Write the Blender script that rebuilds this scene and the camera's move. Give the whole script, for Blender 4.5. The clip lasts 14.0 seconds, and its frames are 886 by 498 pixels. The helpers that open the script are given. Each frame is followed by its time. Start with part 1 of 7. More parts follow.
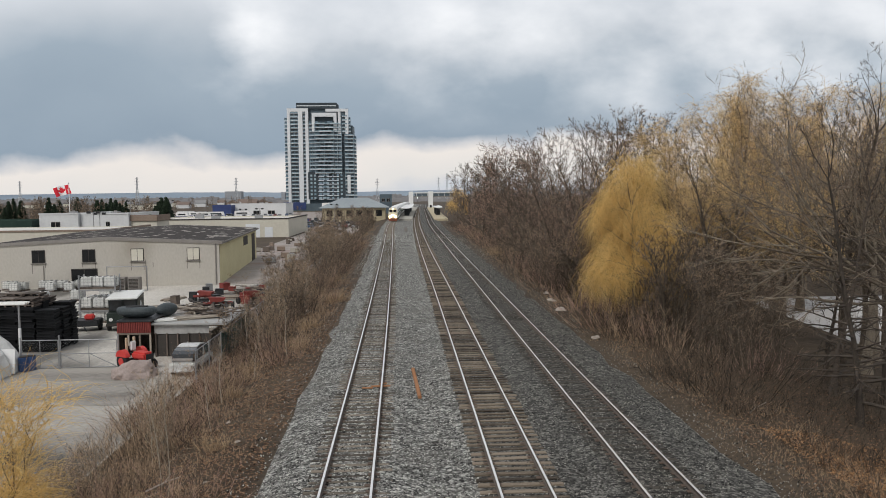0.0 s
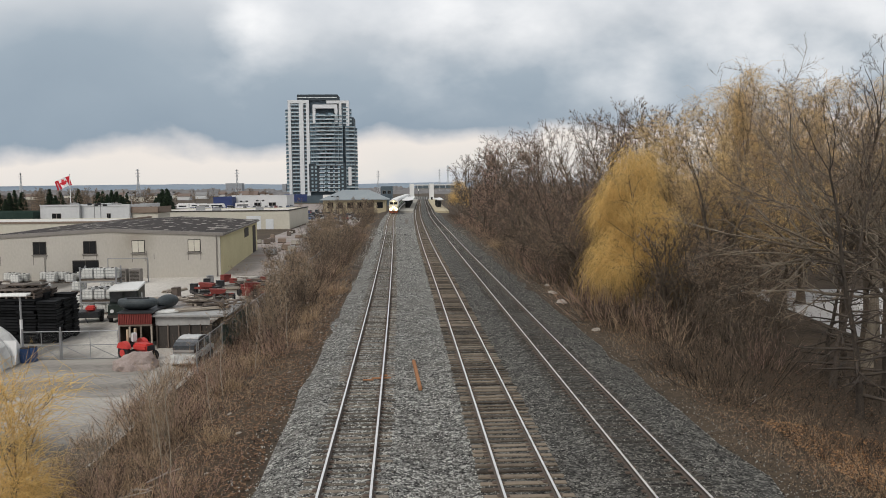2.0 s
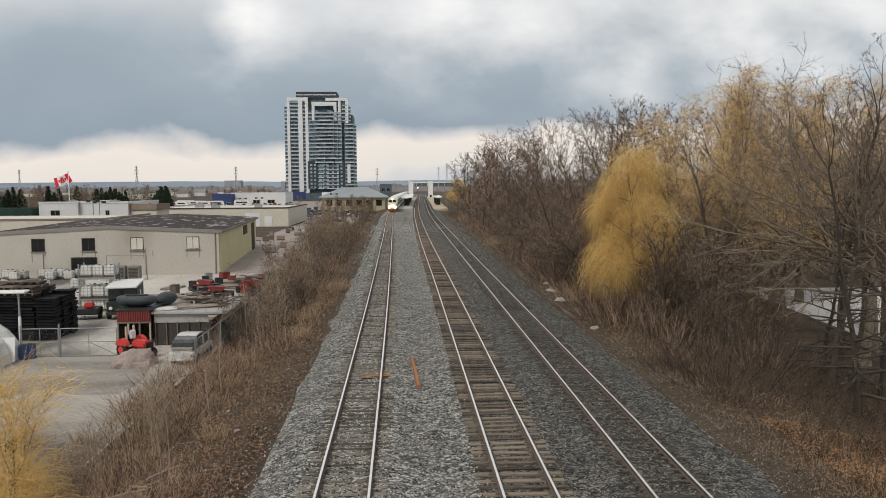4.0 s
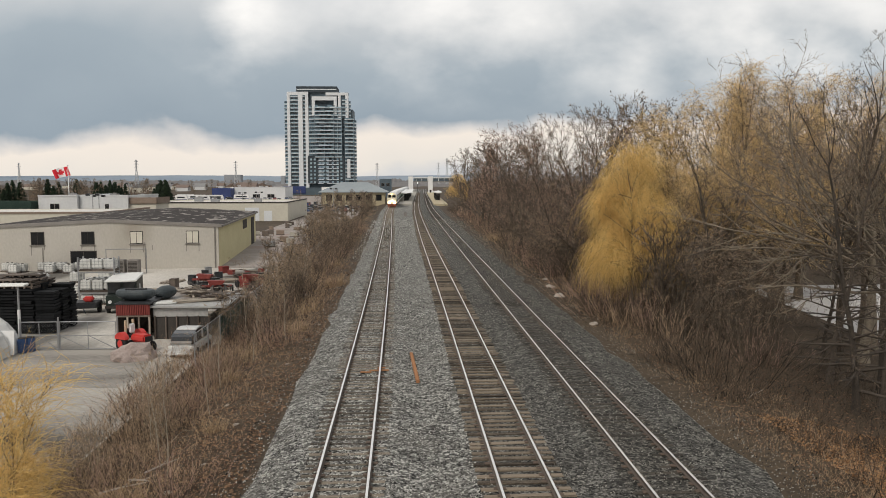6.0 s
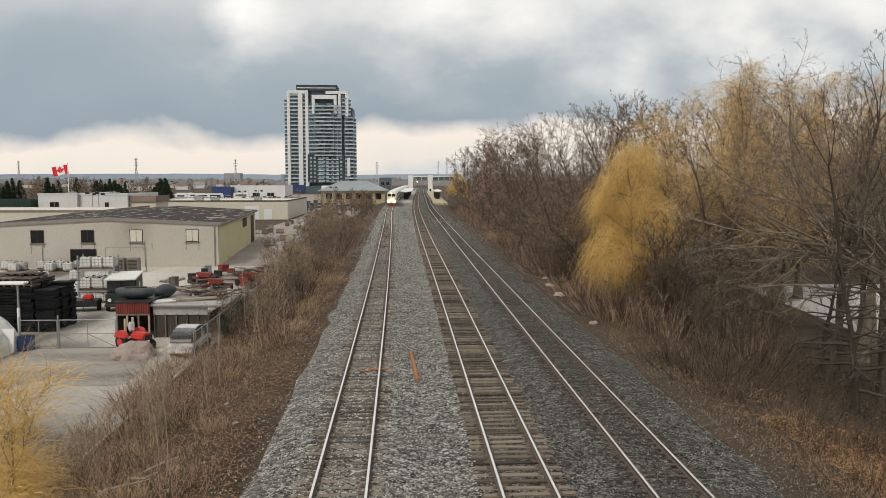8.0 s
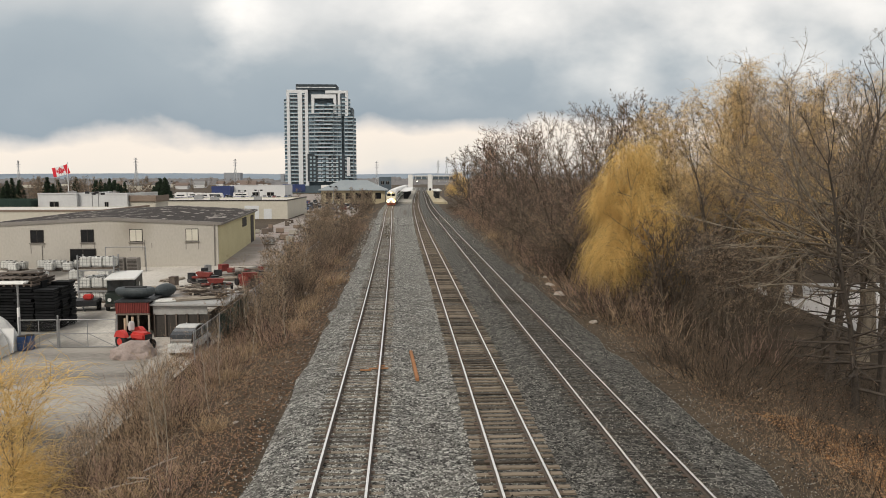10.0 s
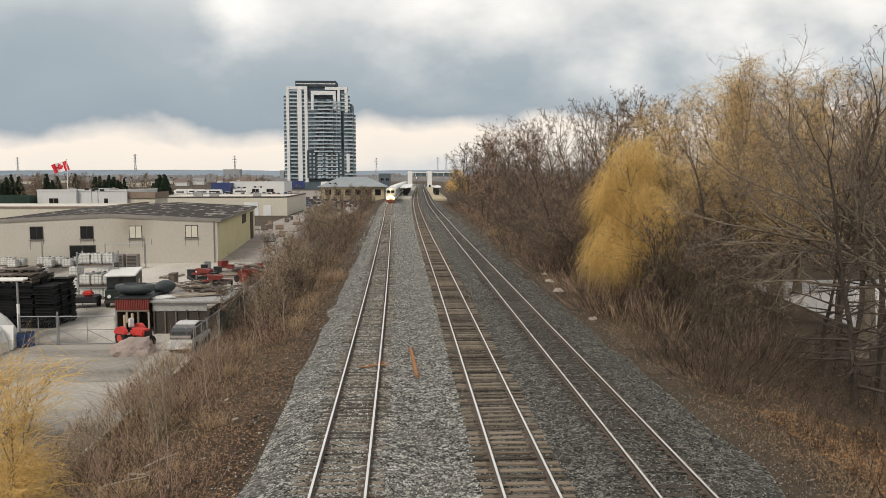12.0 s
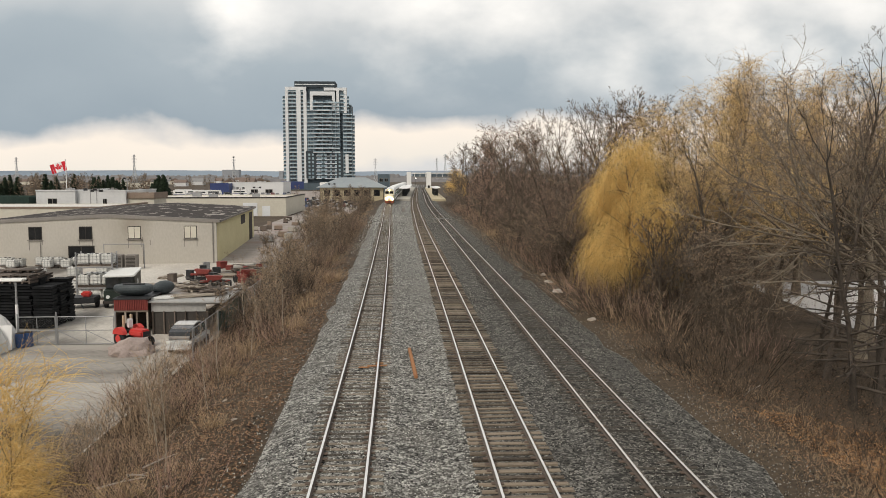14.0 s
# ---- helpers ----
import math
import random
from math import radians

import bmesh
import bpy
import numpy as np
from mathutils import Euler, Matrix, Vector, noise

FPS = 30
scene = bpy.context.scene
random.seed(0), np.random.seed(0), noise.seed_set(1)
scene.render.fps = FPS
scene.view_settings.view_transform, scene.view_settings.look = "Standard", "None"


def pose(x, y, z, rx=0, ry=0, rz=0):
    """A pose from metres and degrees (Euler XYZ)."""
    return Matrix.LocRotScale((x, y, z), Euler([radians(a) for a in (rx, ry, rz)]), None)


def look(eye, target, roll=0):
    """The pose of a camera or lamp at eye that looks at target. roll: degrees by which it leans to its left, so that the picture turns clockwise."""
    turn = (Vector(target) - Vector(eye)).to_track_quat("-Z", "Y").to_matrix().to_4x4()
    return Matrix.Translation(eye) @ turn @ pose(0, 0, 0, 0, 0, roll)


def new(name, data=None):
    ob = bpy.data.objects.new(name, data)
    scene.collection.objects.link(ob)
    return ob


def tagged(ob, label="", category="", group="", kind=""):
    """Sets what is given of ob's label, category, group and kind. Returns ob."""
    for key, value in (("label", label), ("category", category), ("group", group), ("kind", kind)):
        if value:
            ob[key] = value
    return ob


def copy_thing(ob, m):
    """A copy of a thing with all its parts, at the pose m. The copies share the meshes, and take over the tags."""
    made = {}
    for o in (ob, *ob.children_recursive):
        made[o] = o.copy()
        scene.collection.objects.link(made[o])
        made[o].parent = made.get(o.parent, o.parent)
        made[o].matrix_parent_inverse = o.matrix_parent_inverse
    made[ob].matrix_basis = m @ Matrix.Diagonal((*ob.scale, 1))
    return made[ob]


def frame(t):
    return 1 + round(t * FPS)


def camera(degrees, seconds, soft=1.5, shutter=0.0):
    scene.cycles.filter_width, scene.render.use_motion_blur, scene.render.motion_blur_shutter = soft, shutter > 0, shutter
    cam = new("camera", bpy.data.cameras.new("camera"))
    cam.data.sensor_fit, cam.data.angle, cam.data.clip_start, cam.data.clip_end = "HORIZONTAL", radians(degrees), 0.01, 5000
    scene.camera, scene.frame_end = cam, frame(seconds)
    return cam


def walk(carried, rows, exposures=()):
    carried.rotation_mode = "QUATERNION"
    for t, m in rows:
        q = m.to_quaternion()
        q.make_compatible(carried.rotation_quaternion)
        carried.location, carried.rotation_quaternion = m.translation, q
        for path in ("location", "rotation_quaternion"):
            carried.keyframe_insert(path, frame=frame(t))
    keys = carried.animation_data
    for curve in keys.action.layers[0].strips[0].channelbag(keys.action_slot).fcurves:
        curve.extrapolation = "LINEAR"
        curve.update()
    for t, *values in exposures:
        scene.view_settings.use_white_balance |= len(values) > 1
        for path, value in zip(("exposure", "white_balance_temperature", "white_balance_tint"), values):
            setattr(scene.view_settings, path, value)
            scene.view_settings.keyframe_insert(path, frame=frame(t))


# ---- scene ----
cam = camera(58, 14.0, soft=0.9)
EYE = (0.0, 0.0, 8.6)


def aim(yaw, pitch, roll):
    """Camera pose at the bridge rail: yaw to the right of the tracks, pitch down, lean."""
    return pose(EYE[0], EYE[1], EYE[2], 90 - pitch, 0, -yaw) @ pose(0, 0, 0, 0, 0, roll)


WARMTH = [(0, 0.0, 6350, 10), (3, 0.0, 6550, 10), (7, 0.07, 6830, 10), (14, 0.17, 6950, 10)]
walk(cam, [(t, aim(a, b, c)) for t, a, b, c in (
    (0, 2.739, 3.787, -0.593),
    (0.5, 2.738, 3.916, -0.601),
    (1, 2.735, 4.033, -0.595),
    (1.5, 2.674, 4.201, -0.564),
    (2, 2.672, 4.345, -0.506),
    (2.5, 2.687, 4.374, -0.464),
    (3, 2.726, 4.436, -0.467),
    (5.5, 2.767, 4.685, -0.164),
    (6, 2.784, 4.845, -0.094),
    (6.5, 2.822, 4.981, -0.068),
    (7, 2.833, 4.977, -0.079),
    (7.5, 2.801, 4.931, -0.027),
    (8, 2.801, 4.932, -0.008),
    (10.5, 2.821, 5.021, -0.069),
    (11, 2.838, 5.102, -0.066),
    (11.5, 2.843, 5.166, -0.057),
    (12, 2.838, 5.221, -0.051),
    (12.5, 2.843, 5.293, 0.013),
    (13, 2.903, 5.332, 0.057),
    (13.5, 2.947, 5.237, 0.009),
    (14, 2.914, 5.171, -0.001),
)], WARMTH)

# ---- world and sun ----
world = bpy.data.worlds.new("overcast")
scene.world = world
world.use_nodes = True
wn, wl = world.node_tree.nodes, world.node_tree.links
wn.clear()
sky = wn.new("ShaderNodeTexSky")
sky.sky_type, sky.sun_disc = "NISHITA", False
sky.sun_elevation, sky.sun_rotation = radians(45), radians(211)
sky.air_density, sky.dust_density = 1.5, 4.0
grey = wn.new("ShaderNodeMix")
grey.data_type = "RGBA"
grey.inputs["Factor"].default_value = 0.9
grey.inputs["B"].default_value = (5.1, 5.2, 5.35, 1)
bg = wn.new("ShaderNodeBackground")
bg.inputs["Strength"].default_value = 0.1
wo = wn.new("ShaderNodeOutputWorld")
wl.new(sky.outputs[0], grey.inputs["A"])
wl.new(grey.outputs["Result"], bg.inputs["Color"])
wl.new(bg.outputs[0], wo.inputs[0])

sun = new("sun", bpy.data.lights.new("sun", "SUN"))
sun.data.energy, sun.data.angle, sun.data.color = 1.6, radians(16), (1.0, 0.96, 0.9)
sun.matrix_world = look((-34, -40, 68), (0, 20, 0))


# ---- materials ----
def mat(name, c1, c2=None, scale=3.0, rough=0.85, metal=0.0, bump=0.25, fine=9.0, rand=0.0, spec=0.3, island=0.0,
        stain=None, stain_at=(0.55, 0.75), stretch=(1, 1, 1), world_space=False, dist=0.02):
    """Procedural surface: two colours mixed by noise at two scales, optional third colour in patches, fine relief."""
    m = bpy.data.materials.new(name)
    m.use_nodes = True
    n, k = m.node_tree.nodes, m.node_tree.links
    b = n["Principled BSDF"]
    b.inputs["Roughness"].default_value, b.inputs["Metallic"].default_value = rough, metal
    b.inputs["Specular IOR Level"].default_value = spec
    c2 = c2 or tuple(v * 0.7 for v in c1)
    if world_space:
        co = n.new("ShaderNodeNewGeometry").outputs["Position"]
    else:
        co = n.new("ShaderNodeTexCoord").outputs["Object"]
    mp = n.new("ShaderNodeMapping")
    mp.inputs["Scale"].default_value = stretch
    k.new(co, mp.inputs["Vector"])
    big, small = n.new("ShaderNodeTexNoise"), n.new("ShaderNodeTexNoise")
    for tex, s, d in ((big, scale, 4), (small, scale * fine, 3)):
        tex.inputs["Scale"].default_value, tex.inputs["Detail"].default_value = s, d
        k.new(mp.outputs[0], tex.inputs["Vector"])
    avg = n.new("ShaderNodeMath")
    avg.operation = "MULTIPLY_ADD"
    avg.inputs[1].default_value = 0.55
    k.new(small.outputs["Fac"], avg.inputs[0])
    half = n.new("ShaderNodeMath")
    half.operation = "MULTIPLY"
    half.inputs[1].default_value = 0.55
    k.new(big.outputs["Fac"], half.inputs[0])
    k.new(half.outputs[0], avg.inputs[2])
    fac = avg.outputs[0]
    if rand or island:
        src = n.new("ShaderNodeObjectInfo").outputs["Random"] if rand else n.new("ShaderNodeNewGeometry").outputs["Random Per Island"]
        ad = n.new("ShaderNodeMath")
        ad.operation = "MULTIPLY_ADD"
        ad.inputs[1].default_value = rand or island
        k.new(src, ad.inputs[0])
        sb = n.new("ShaderNodeMath")
        sb.operation = "SUBTRACT"
        sb.inputs[1].default_value = (rand or island) / 2
        k.new(fac, sb.inputs[0])
        k.new(sb.outputs[0], ad.inputs[2])
        fac = ad.outputs[0]
    ramp = n.new("ShaderNodeValToRGB")
    ramp.color_ramp.elements[0].position, ramp.color_ramp.elements[1].position = 0.32, 0.72
    ramp.color_ramp.elements[0].color, ramp.color_ramp.elements[1].color = (*c1, 1), (*c2, 1)
    k.new(fac, ramp.inputs[0])
    col = ramp.outputs[0]
    if stain:
        st = n.new("ShaderNodeTexNoise")
        st.inputs["Scale"].default_value, st.inputs["Detail"].default_value = scale * 0.45, 6
        k.new(mp.outputs[0], st.inputs["Vector"])
        mr = n.new("ShaderNodeMapRange")
        mr.inputs["From Min"].default_value, mr.inputs["From Max"].default_value = stain_at
        k.new(st.outputs["Fac"], mr.inputs["Value"])
        mx = n.new("ShaderNodeMix")
        mx.data_type = "RGBA"
        mx.inputs["B"].default_value = (*stain, 1)
        k.new(mr.outputs[0], mx.inputs["Factor"])
        k.new(col, mx.inputs["A"])
        col = mx.outputs["Result"]
    k.new(col, b.inputs["Base Color"])
    if bump:
        bp = n.new("ShaderNodeBump")
        bp.inputs["Strength"].default_value, bp.inputs["Distance"].default_value = bump, dist
        k.new(small.outputs["Fac"], bp.inputs["Height"])
        k.new(bp.outputs[0], b.inputs["Normal"])
    return m


def glow(name, colour, strength):
    m = bpy.data.materials.new(name)
    m.use_nodes = True
    b = m.node_tree.nodes["Principled BSDF"]
    b.inputs["Base Color"].default_value = (*colour, 1)
    b.inputs["Emission Color"].default_value = (*colour, 1)
    b.inputs["Emission Strength"].default_value = strength
    return m


M_GROUND = mat("rough_ground", (0.034, 0.024, 0.016), (0.11, 0.082, 0.055), 0.25, 0.95, fine=14, bump=0.6, stain=(0.075, 0.055, 0.037), world_space=True)


def gravel(name, dark, light, dust, scale=15.0):
    """Crushed stone: cells of many shades with dark gaps, larger blotches and dusty patches."""
    m = mat(name, dark, light, 0.5, 0.9, bump=0, world_space=True)
    n, k = m.node_tree.nodes, m.node_tree.links
    b = n["Principled BSDF"]
    pos = n.new("ShaderNodeNewGeometry").outputs["Position"]
    tint = []
    for s in (scale, scale * 0.33):
        vo = n.new("ShaderNodeTexVoronoi")
        vo.inputs["Scale"].default_value = s
        k.new(pos, vo.inputs["Vector"])
        sp = n.new("ShaderNodeSeparateColor")
        k.new(vo.outputs["Color"], sp.inputs[0])
        tint.append((sp.outputs[0], vo.outputs["Distance"]))
    mixed = n.new("ShaderNodeMath")
    mixed.operation = "MULTIPLY_ADD"
    mixed.inputs[1].default_value = 0.68
    k.new(tint[0][0], mixed.inputs[0])
    lo = n.new("ShaderNodeMath")
    lo.operation = "MULTIPLY"
    lo.inputs[1].default_value = 0.32
    k.new(tint[1][0], lo.inputs[0])
    k.new(lo.outputs[0], mixed.inputs[2])
    ramp = n.new("ShaderNodeValToRGB")
    e = ramp.color_ramp.elements
    mid = e.new(0.55)
    e[0].position, e[0].color = 0.12, (*dark, 1)
    e[2].position, e[2].color = 0.95, (*light, 1)
    mid.color = (*[(a + c) * 0.27 for a, c in zip(dark, light)], 1)
    k.new(mixed.outputs[0], ramp.inputs[0])
    big = n.new("ShaderNodeTexNoise")
    big.inputs["Scale"].default_value, big.inputs["Detail"].default_value = 0.35, 5
    k.new(pos, big.inputs["Vector"])
    mr = n.new("ShaderNodeMapRange")
    mr.inputs["From Min"].default_value, mr.inputs["From Max"].default_value, mr.inputs["To Max"].default_value = 0.5, 0.75, 0.6
    k.new(big.outputs["Fac"], mr.inputs["Value"])
    mx = n.new("ShaderNodeMix")
    mx.data_type = "RGBA"
    mx.inputs["B"].default_value = (*dust, 1)
    k.new(mr.outputs[0], mx.inputs["Factor"])
    k.new(ramp.outputs[0], mx.inputs["A"])
    k.new(mx.outputs["Result"], b.inputs["Base Color"])
    bp = n.new("ShaderNodeBump")
    bp.invert = True
    bp.inputs["Strength"].default_value, bp.inputs["Distance"].default_value = 1.0, 0.05
    k.new(tint[0][1], bp.inputs["Height"])
    k.new(bp.outputs[0], b.inputs["Normal"])
    return m


M_BALLAST = gravel("ballast", (0.010, 0.010, 0.009), (0.62, 0.61, 0.56), (0.135, 0.125, 0.11))
M_BALLAST_M = gravel("ballast_dirty", (0.009, 0.009, 0.008), (0.30, 0.29, 0.26), (0.045, 0.041, 0.036))
M_BALLAST_D = gravel("ballast_dark", (0.008, 0.008, 0.007), (0.25, 0.235, 0.205), (0.04, 0.035, 0.03))
M_STONE_D = mat("crushed_stone_dark", (0.012, 0.012, 0.011), (0.36, 0.345, 0.305), 2.0, 0.85, island=0.9, bump=0.2)
M_STONE = mat("crushed_stone", (0.016, 0.016, 0.014), (0.60, 0.595, 0.55), 2.0, 0.85, island=0.9, bump=0.2)
M_TIE = mat("tie_wood", (0.035, 0.027, 0.02), (0.27, 0.22, 0.165), 2.2, 0.9, rand=0.45, bump=0.5, stretch=(0.6, 6, 6), stain=(0.30, 0.26, 0.22), stain_at=(0.66, 0.8))
M_TIE_DRY = mat("tie_wood_dry", (0.05, 0.042, 0.033), (0.27, 0.23, 0.18), 2.2, 0.9, rand=0.45, bump=0.5, stretch=(0.6, 6, 6), stain=(0.30, 0.27, 0.23), stain_at=(0.66, 0.8))
M_TIE_OLD = mat("tie_wood_dusty", (0.025, 0.021, 0.017), (0.085, 0.074, 0.06), 2.2, 0.92, rand=0.4, bump=0.5, stretch=(0.6, 6, 6))
M_RAIL = mat("rail_rust", (0.085, 0.066, 0.055), (0.16, 0.13, 0.11), 6, 0.75, metal=0.3, bump=0.15)
M_HEAD = mat("rail_polished", (0.84, 0.82, 0.80), (0.95, 0.93, 0.90), 1.5, 0.42, metal=1.0, bump=0.02)
M_PLATE = mat("plate_rust", (0.10, 0.075, 0.058), (0.19, 0.14, 0.11), 6, 0.8, metal=0.3)
M_CONC = mat("yard_concrete", (0.40, 0.37, 0.33), (0.66, 0.625, 0.565), 0.16, 0.85, fine=22, bump=0.25, stain=(0.13, 0.12, 0.105), stain_at=(0.5, 0.62), stretch=(1.5, 0.55, 1), world_space=True)
M_BARK = mat("bark_grey_brown", (0.05, 0.04, 0.031), (0.19, 0.152, 0.115), 3, 0.92, bump=0.6, rand=0.25)
M_BARK_P = mat("bark_bleached", (0.26, 0.22, 0.17), (0.46, 0.40, 0.32), 3, 0.92, bump=0.4)
M_BARK_D = mat("bark_dark", (0.045, 0.037, 0.03), (0.12, 0.098, 0.08), 3, 0.92, bump=0.6, rand=0.25)
M_BARK2 = mat("bark_pale", (0.15, 0.12, 0.09), (0.33, 0.28, 0.215), 3, 0.92, bump=0.5, rand=0.2)
M_TWIG = mat("twigs_brown", (0.04, 0.028, 0.02), (0.36, 0.265, 0.185), 0.8, 0.9, bump=0, island=0.9)
M_TWIG_R = mat("twigs_reddish", (0.06, 0.036, 0.027), (0.42, 0.28, 0.215), 0.8, 0.9, bump=0, island=0.9)
M_TWIG_G = mat("twigs_grey", (0.035, 0.026, 0.019), (0.20, 0.148, 0.105), 0.8, 0.9, bump=0, island=0.9)
M_WILLOW = mat("willow_strands", (0.58, 0.36, 0.11), (0.88, 0.62, 0.24), 0.5, 0.8, bump=0, island=0.5)
M_WILLOW_P = mat("willow_strands_pale", (0.52, 0.35, 0.15), (0.88, 0.64, 0.32), 0.5, 0.85, bump=0, island=0.5)
M_GRASS = mat("dry_grass", (0.22, 0.145, 0.085), (0.50, 0.37, 0.23), 0.4, 0.95, bump=0, island=0.6)
M_LEAF = mat("fallen_leaves", (0.16, 0.08, 0.036), (0.48, 0.27, 0.125), 0.4, 0.9, bump=0, island=0.9)
M_LEAF_B = mat("fallen_leaves_brown", (0.085, 0.047, 0.028), (0.31, 0.19, 0.112), 0.4, 0.9, bump=0, island=0.9)
# much darker than brush_stems: understory shade is put into the stem colour
M_DARKBRUSH = mat("shade_dark_brush", (0.018, 0.014, 0.010), (0.15, 0.11, 0.077), 0.8, 0.92, bump=0, island=0.9)
M_BRUSH = mat("brush_stems", (0.045, 0.03, 0.02), (0.50, 0.36, 0.24), 0.8, 0.92, bump=0, island=0.9)


# ---- mesh helpers ----
def part(name, bm, material, parent=None, label=""):
    """Link a bmesh (or a finished mesh) as one mesh object under a thing or a part."""
    if isinstance(bm, bmesh.types.BMesh):
        me = bpy.data.meshes.new(name)
        bmesh.ops.recalc_face_normals(bm, faces=bm.faces)
        bm.to_mesh(me)
        bm.free()
    else:
        me = bm
    if material and not me.materials:
        me.materials.append(material)
    ob = new(name, me)
    ob.parent = parent
    if label:
        tagged(ob, label)
    return ob


def thing(name, m, label, category, group="", kind=""):
    """An Empty at the base of a thing; parts hang under it."""
    ob = new(name)
    ob.empty_display_size = 0.2
    ob.matrix_basis = m
    return tagged(ob, label, category, group, kind)


def raw(name, verts, faces, material):
    me = bpy.data.meshes.new(name)
    me.from_pydata([tuple(v) for v in verts], [], [tuple(f) for f in faces])
    me.materials.append(material)
    me.update()
    return me


def box(x0, x1, y0, y1, z0, z1, bevel=0.0, bm=None):
    own = bm is None
    bm = bm or bmesh.new()
    made = bmesh.ops.create_cube(bm, size=1.0)["verts"]
    bmesh.ops.transform(bm, verts=made, matrix=Matrix.Translation(((x0 + x1) / 2, (y0 + y1) / 2, (z0 + z1) / 2))
                        @ Matrix.Diagonal((x1 - x0, y1 - y0, z1 - z0, 1)))
    if bevel and own:
        bmesh.ops.bevel(bm, geom=bm.edges[:], offset=bevel, segments=2, affect="EDGES")
    return bm


def cyl(p0, p1, r0, r1=None, n=10, bm=None, bevel=0.0):
    bm = bm or bmesh.new()
    p0, p1 = Vector(p0), Vector(p1)
    d = p1 - p0
    bmesh.ops.create_cone(bm, cap_ends=True, segments=n, radius1=r0, radius2=r0 if r1 is None else r1, depth=d.length,
                          matrix=Matrix.Translation((p0 + p1) / 2) @ d.to_track_quat("Z", "Y").to_matrix().to_4x4())
    if bevel:
        bmesh.ops.bevel(bm, geom=[e for e in bm.edges if len(e.link_faces) == 2 and e.calc_face_angle(0) > 1], offset=bevel, segments=2, affect="EDGES")
    return bm


def prism(outline, y0, y1, bm=None):
    """A solid from an outline in x and z, drawn out from y0 to y1."""
    bm = bm or bmesh.new()
    a = [bm.verts.new((x, y0, z)) for x, z in outline]
    b = [bm.verts.new((x, y1, z)) for x, z in outline]
    n = len(outline)
    bm.faces.new(a)
    bm.faces.new(b[::-1])
    for i in range(n):
        bm.faces.new((a[i], b[i], b[(i + 1) % n], a[(i + 1) % n]))
    return bm


def sticks(name, rods, spikes, material, sides=3):
    """Many thin rods and three-sided pointed spikes as one mesh: rows of p0, p1, r0, r1."""
    vs, loops, sizes, base = [], [], [], 0
    for rows, spike in ((rods, False), (spikes, True)):
        if not len(rows):
            continue
        s = np.array(rows, float).reshape(-1, 8)
        p0, p1, r0, r1 = s[:, 0:3], s[:, 3:6], s[:, 6:7], s[:, 7:8]
        d = p1 - p0
        d /= np.linalg.norm(d, axis=1, keepdims=True) + 1e-9
        ref = np.where(np.abs(d[:, 2:3]) > 0.9, np.array([[1.0, 0, 0]]), np.array([[0, 0, 1.0]]))
        u = np.cross(d, ref)
        u /= np.linalg.norm(u, axis=1, keepdims=True) + 1e-9
        w = np.cross(d, u)
        m = 3 if spike else sides
        ring = [math.cos(a) * u + math.sin(a) * w for a in (0.3 + 6.2832 * q / m for q in range(m))]
        i = np.arange(len(s))[:, None, None]
        if spike:
            v = np.stack([p0 + r0 * q for q in ring] + [p1], 1).reshape(-1, 3)
            f = (i * 4 + np.array([[[0, 1, 3], [1, 2, 3], [2, 0, 3]]])).reshape(-1, 3)
        else:
            v = np.stack([p0 + r0 * q for q in ring] + [p1 + r1 * q for q in ring], 1).reshape(-1, 3)
            f = (i * 2 * m + np.array([[[q, (q + 1) % m, m + (q + 1) % m, m + q] for q in range(m)]])).reshape(-1, 4)
        vs.append(v)
        loops.append(f.ravel() + base)
        sizes.append(np.full(len(f), f.shape[1]))
        base += len(v)
    v, l, z = np.concatenate(vs), np.concatenate(loops).astype(np.int32), np.concatenate(sizes)
    me = bpy.data.meshes.new(name)
    me.vertices.add(len(v))
    me.vertices.foreach_set("co", v.ravel())
    me.loops.add(len(l))
    me.loops.foreach_set("vertex_index", l)
    me.polygons.add(len(z))
    me.polygons.foreach_set("loop_start", (np.cumsum(z) - z).astype(np.int32))
    me.update(calc_edges=True)
    me.validate()
    me.materials.append(material)
    return me


# ---- the lie of the land ----
def track_line(ys, xs):
    def at(y):
        if y <= ys[0]:
            return xs[0]
        for i in range(len(ys) - 1):
            if y <= ys[i + 1]:
                h = ys[i + 1] - ys[i]
                s = (y - ys[i]) / h
                def slope(j):
                    a, b = max(j - 1, 0), min(j + 1, len(ys) - 1)
                    return (xs[b] - xs[a]) / (ys[b] - ys[a])
                m0, m1 = slope(i) * h, slope(i + 1) * h
                return ((2 * s**3 - 3 * s**2 + 1) * xs[i] + (s**3 - 2 * s**2 + s) * m0
                        + (-2 * s**3 + 3 * s**2) * xs[i + 1] + (s**3 - s**2) * m1)
        return xs[-1] + (y - ys[-1]) * (xs[-1] - xs[-2]) / (ys[-1] - ys[-2])
    return at


X_LEFT = track_line((-40, 21, 65, 140, 248, 400, 620, 900), (-1.7, -1.83, -2.12, -2.95, -4.2, -2.6, 3.0, 13.0))
X_MID = track_line((-40, 21, 65, 140, 248, 380, 553, 900), (3.4, 3.45, 3.45, 3.3, 3.9, 6.1, 9.8, 18.0))
X_RIGHT = track_line((-40, 21, 65, 140, 248, 380, 553, 900), (7.5, 7.64, 7.72, 7.9, 8.5, 11.0, 14.4, 22.6))


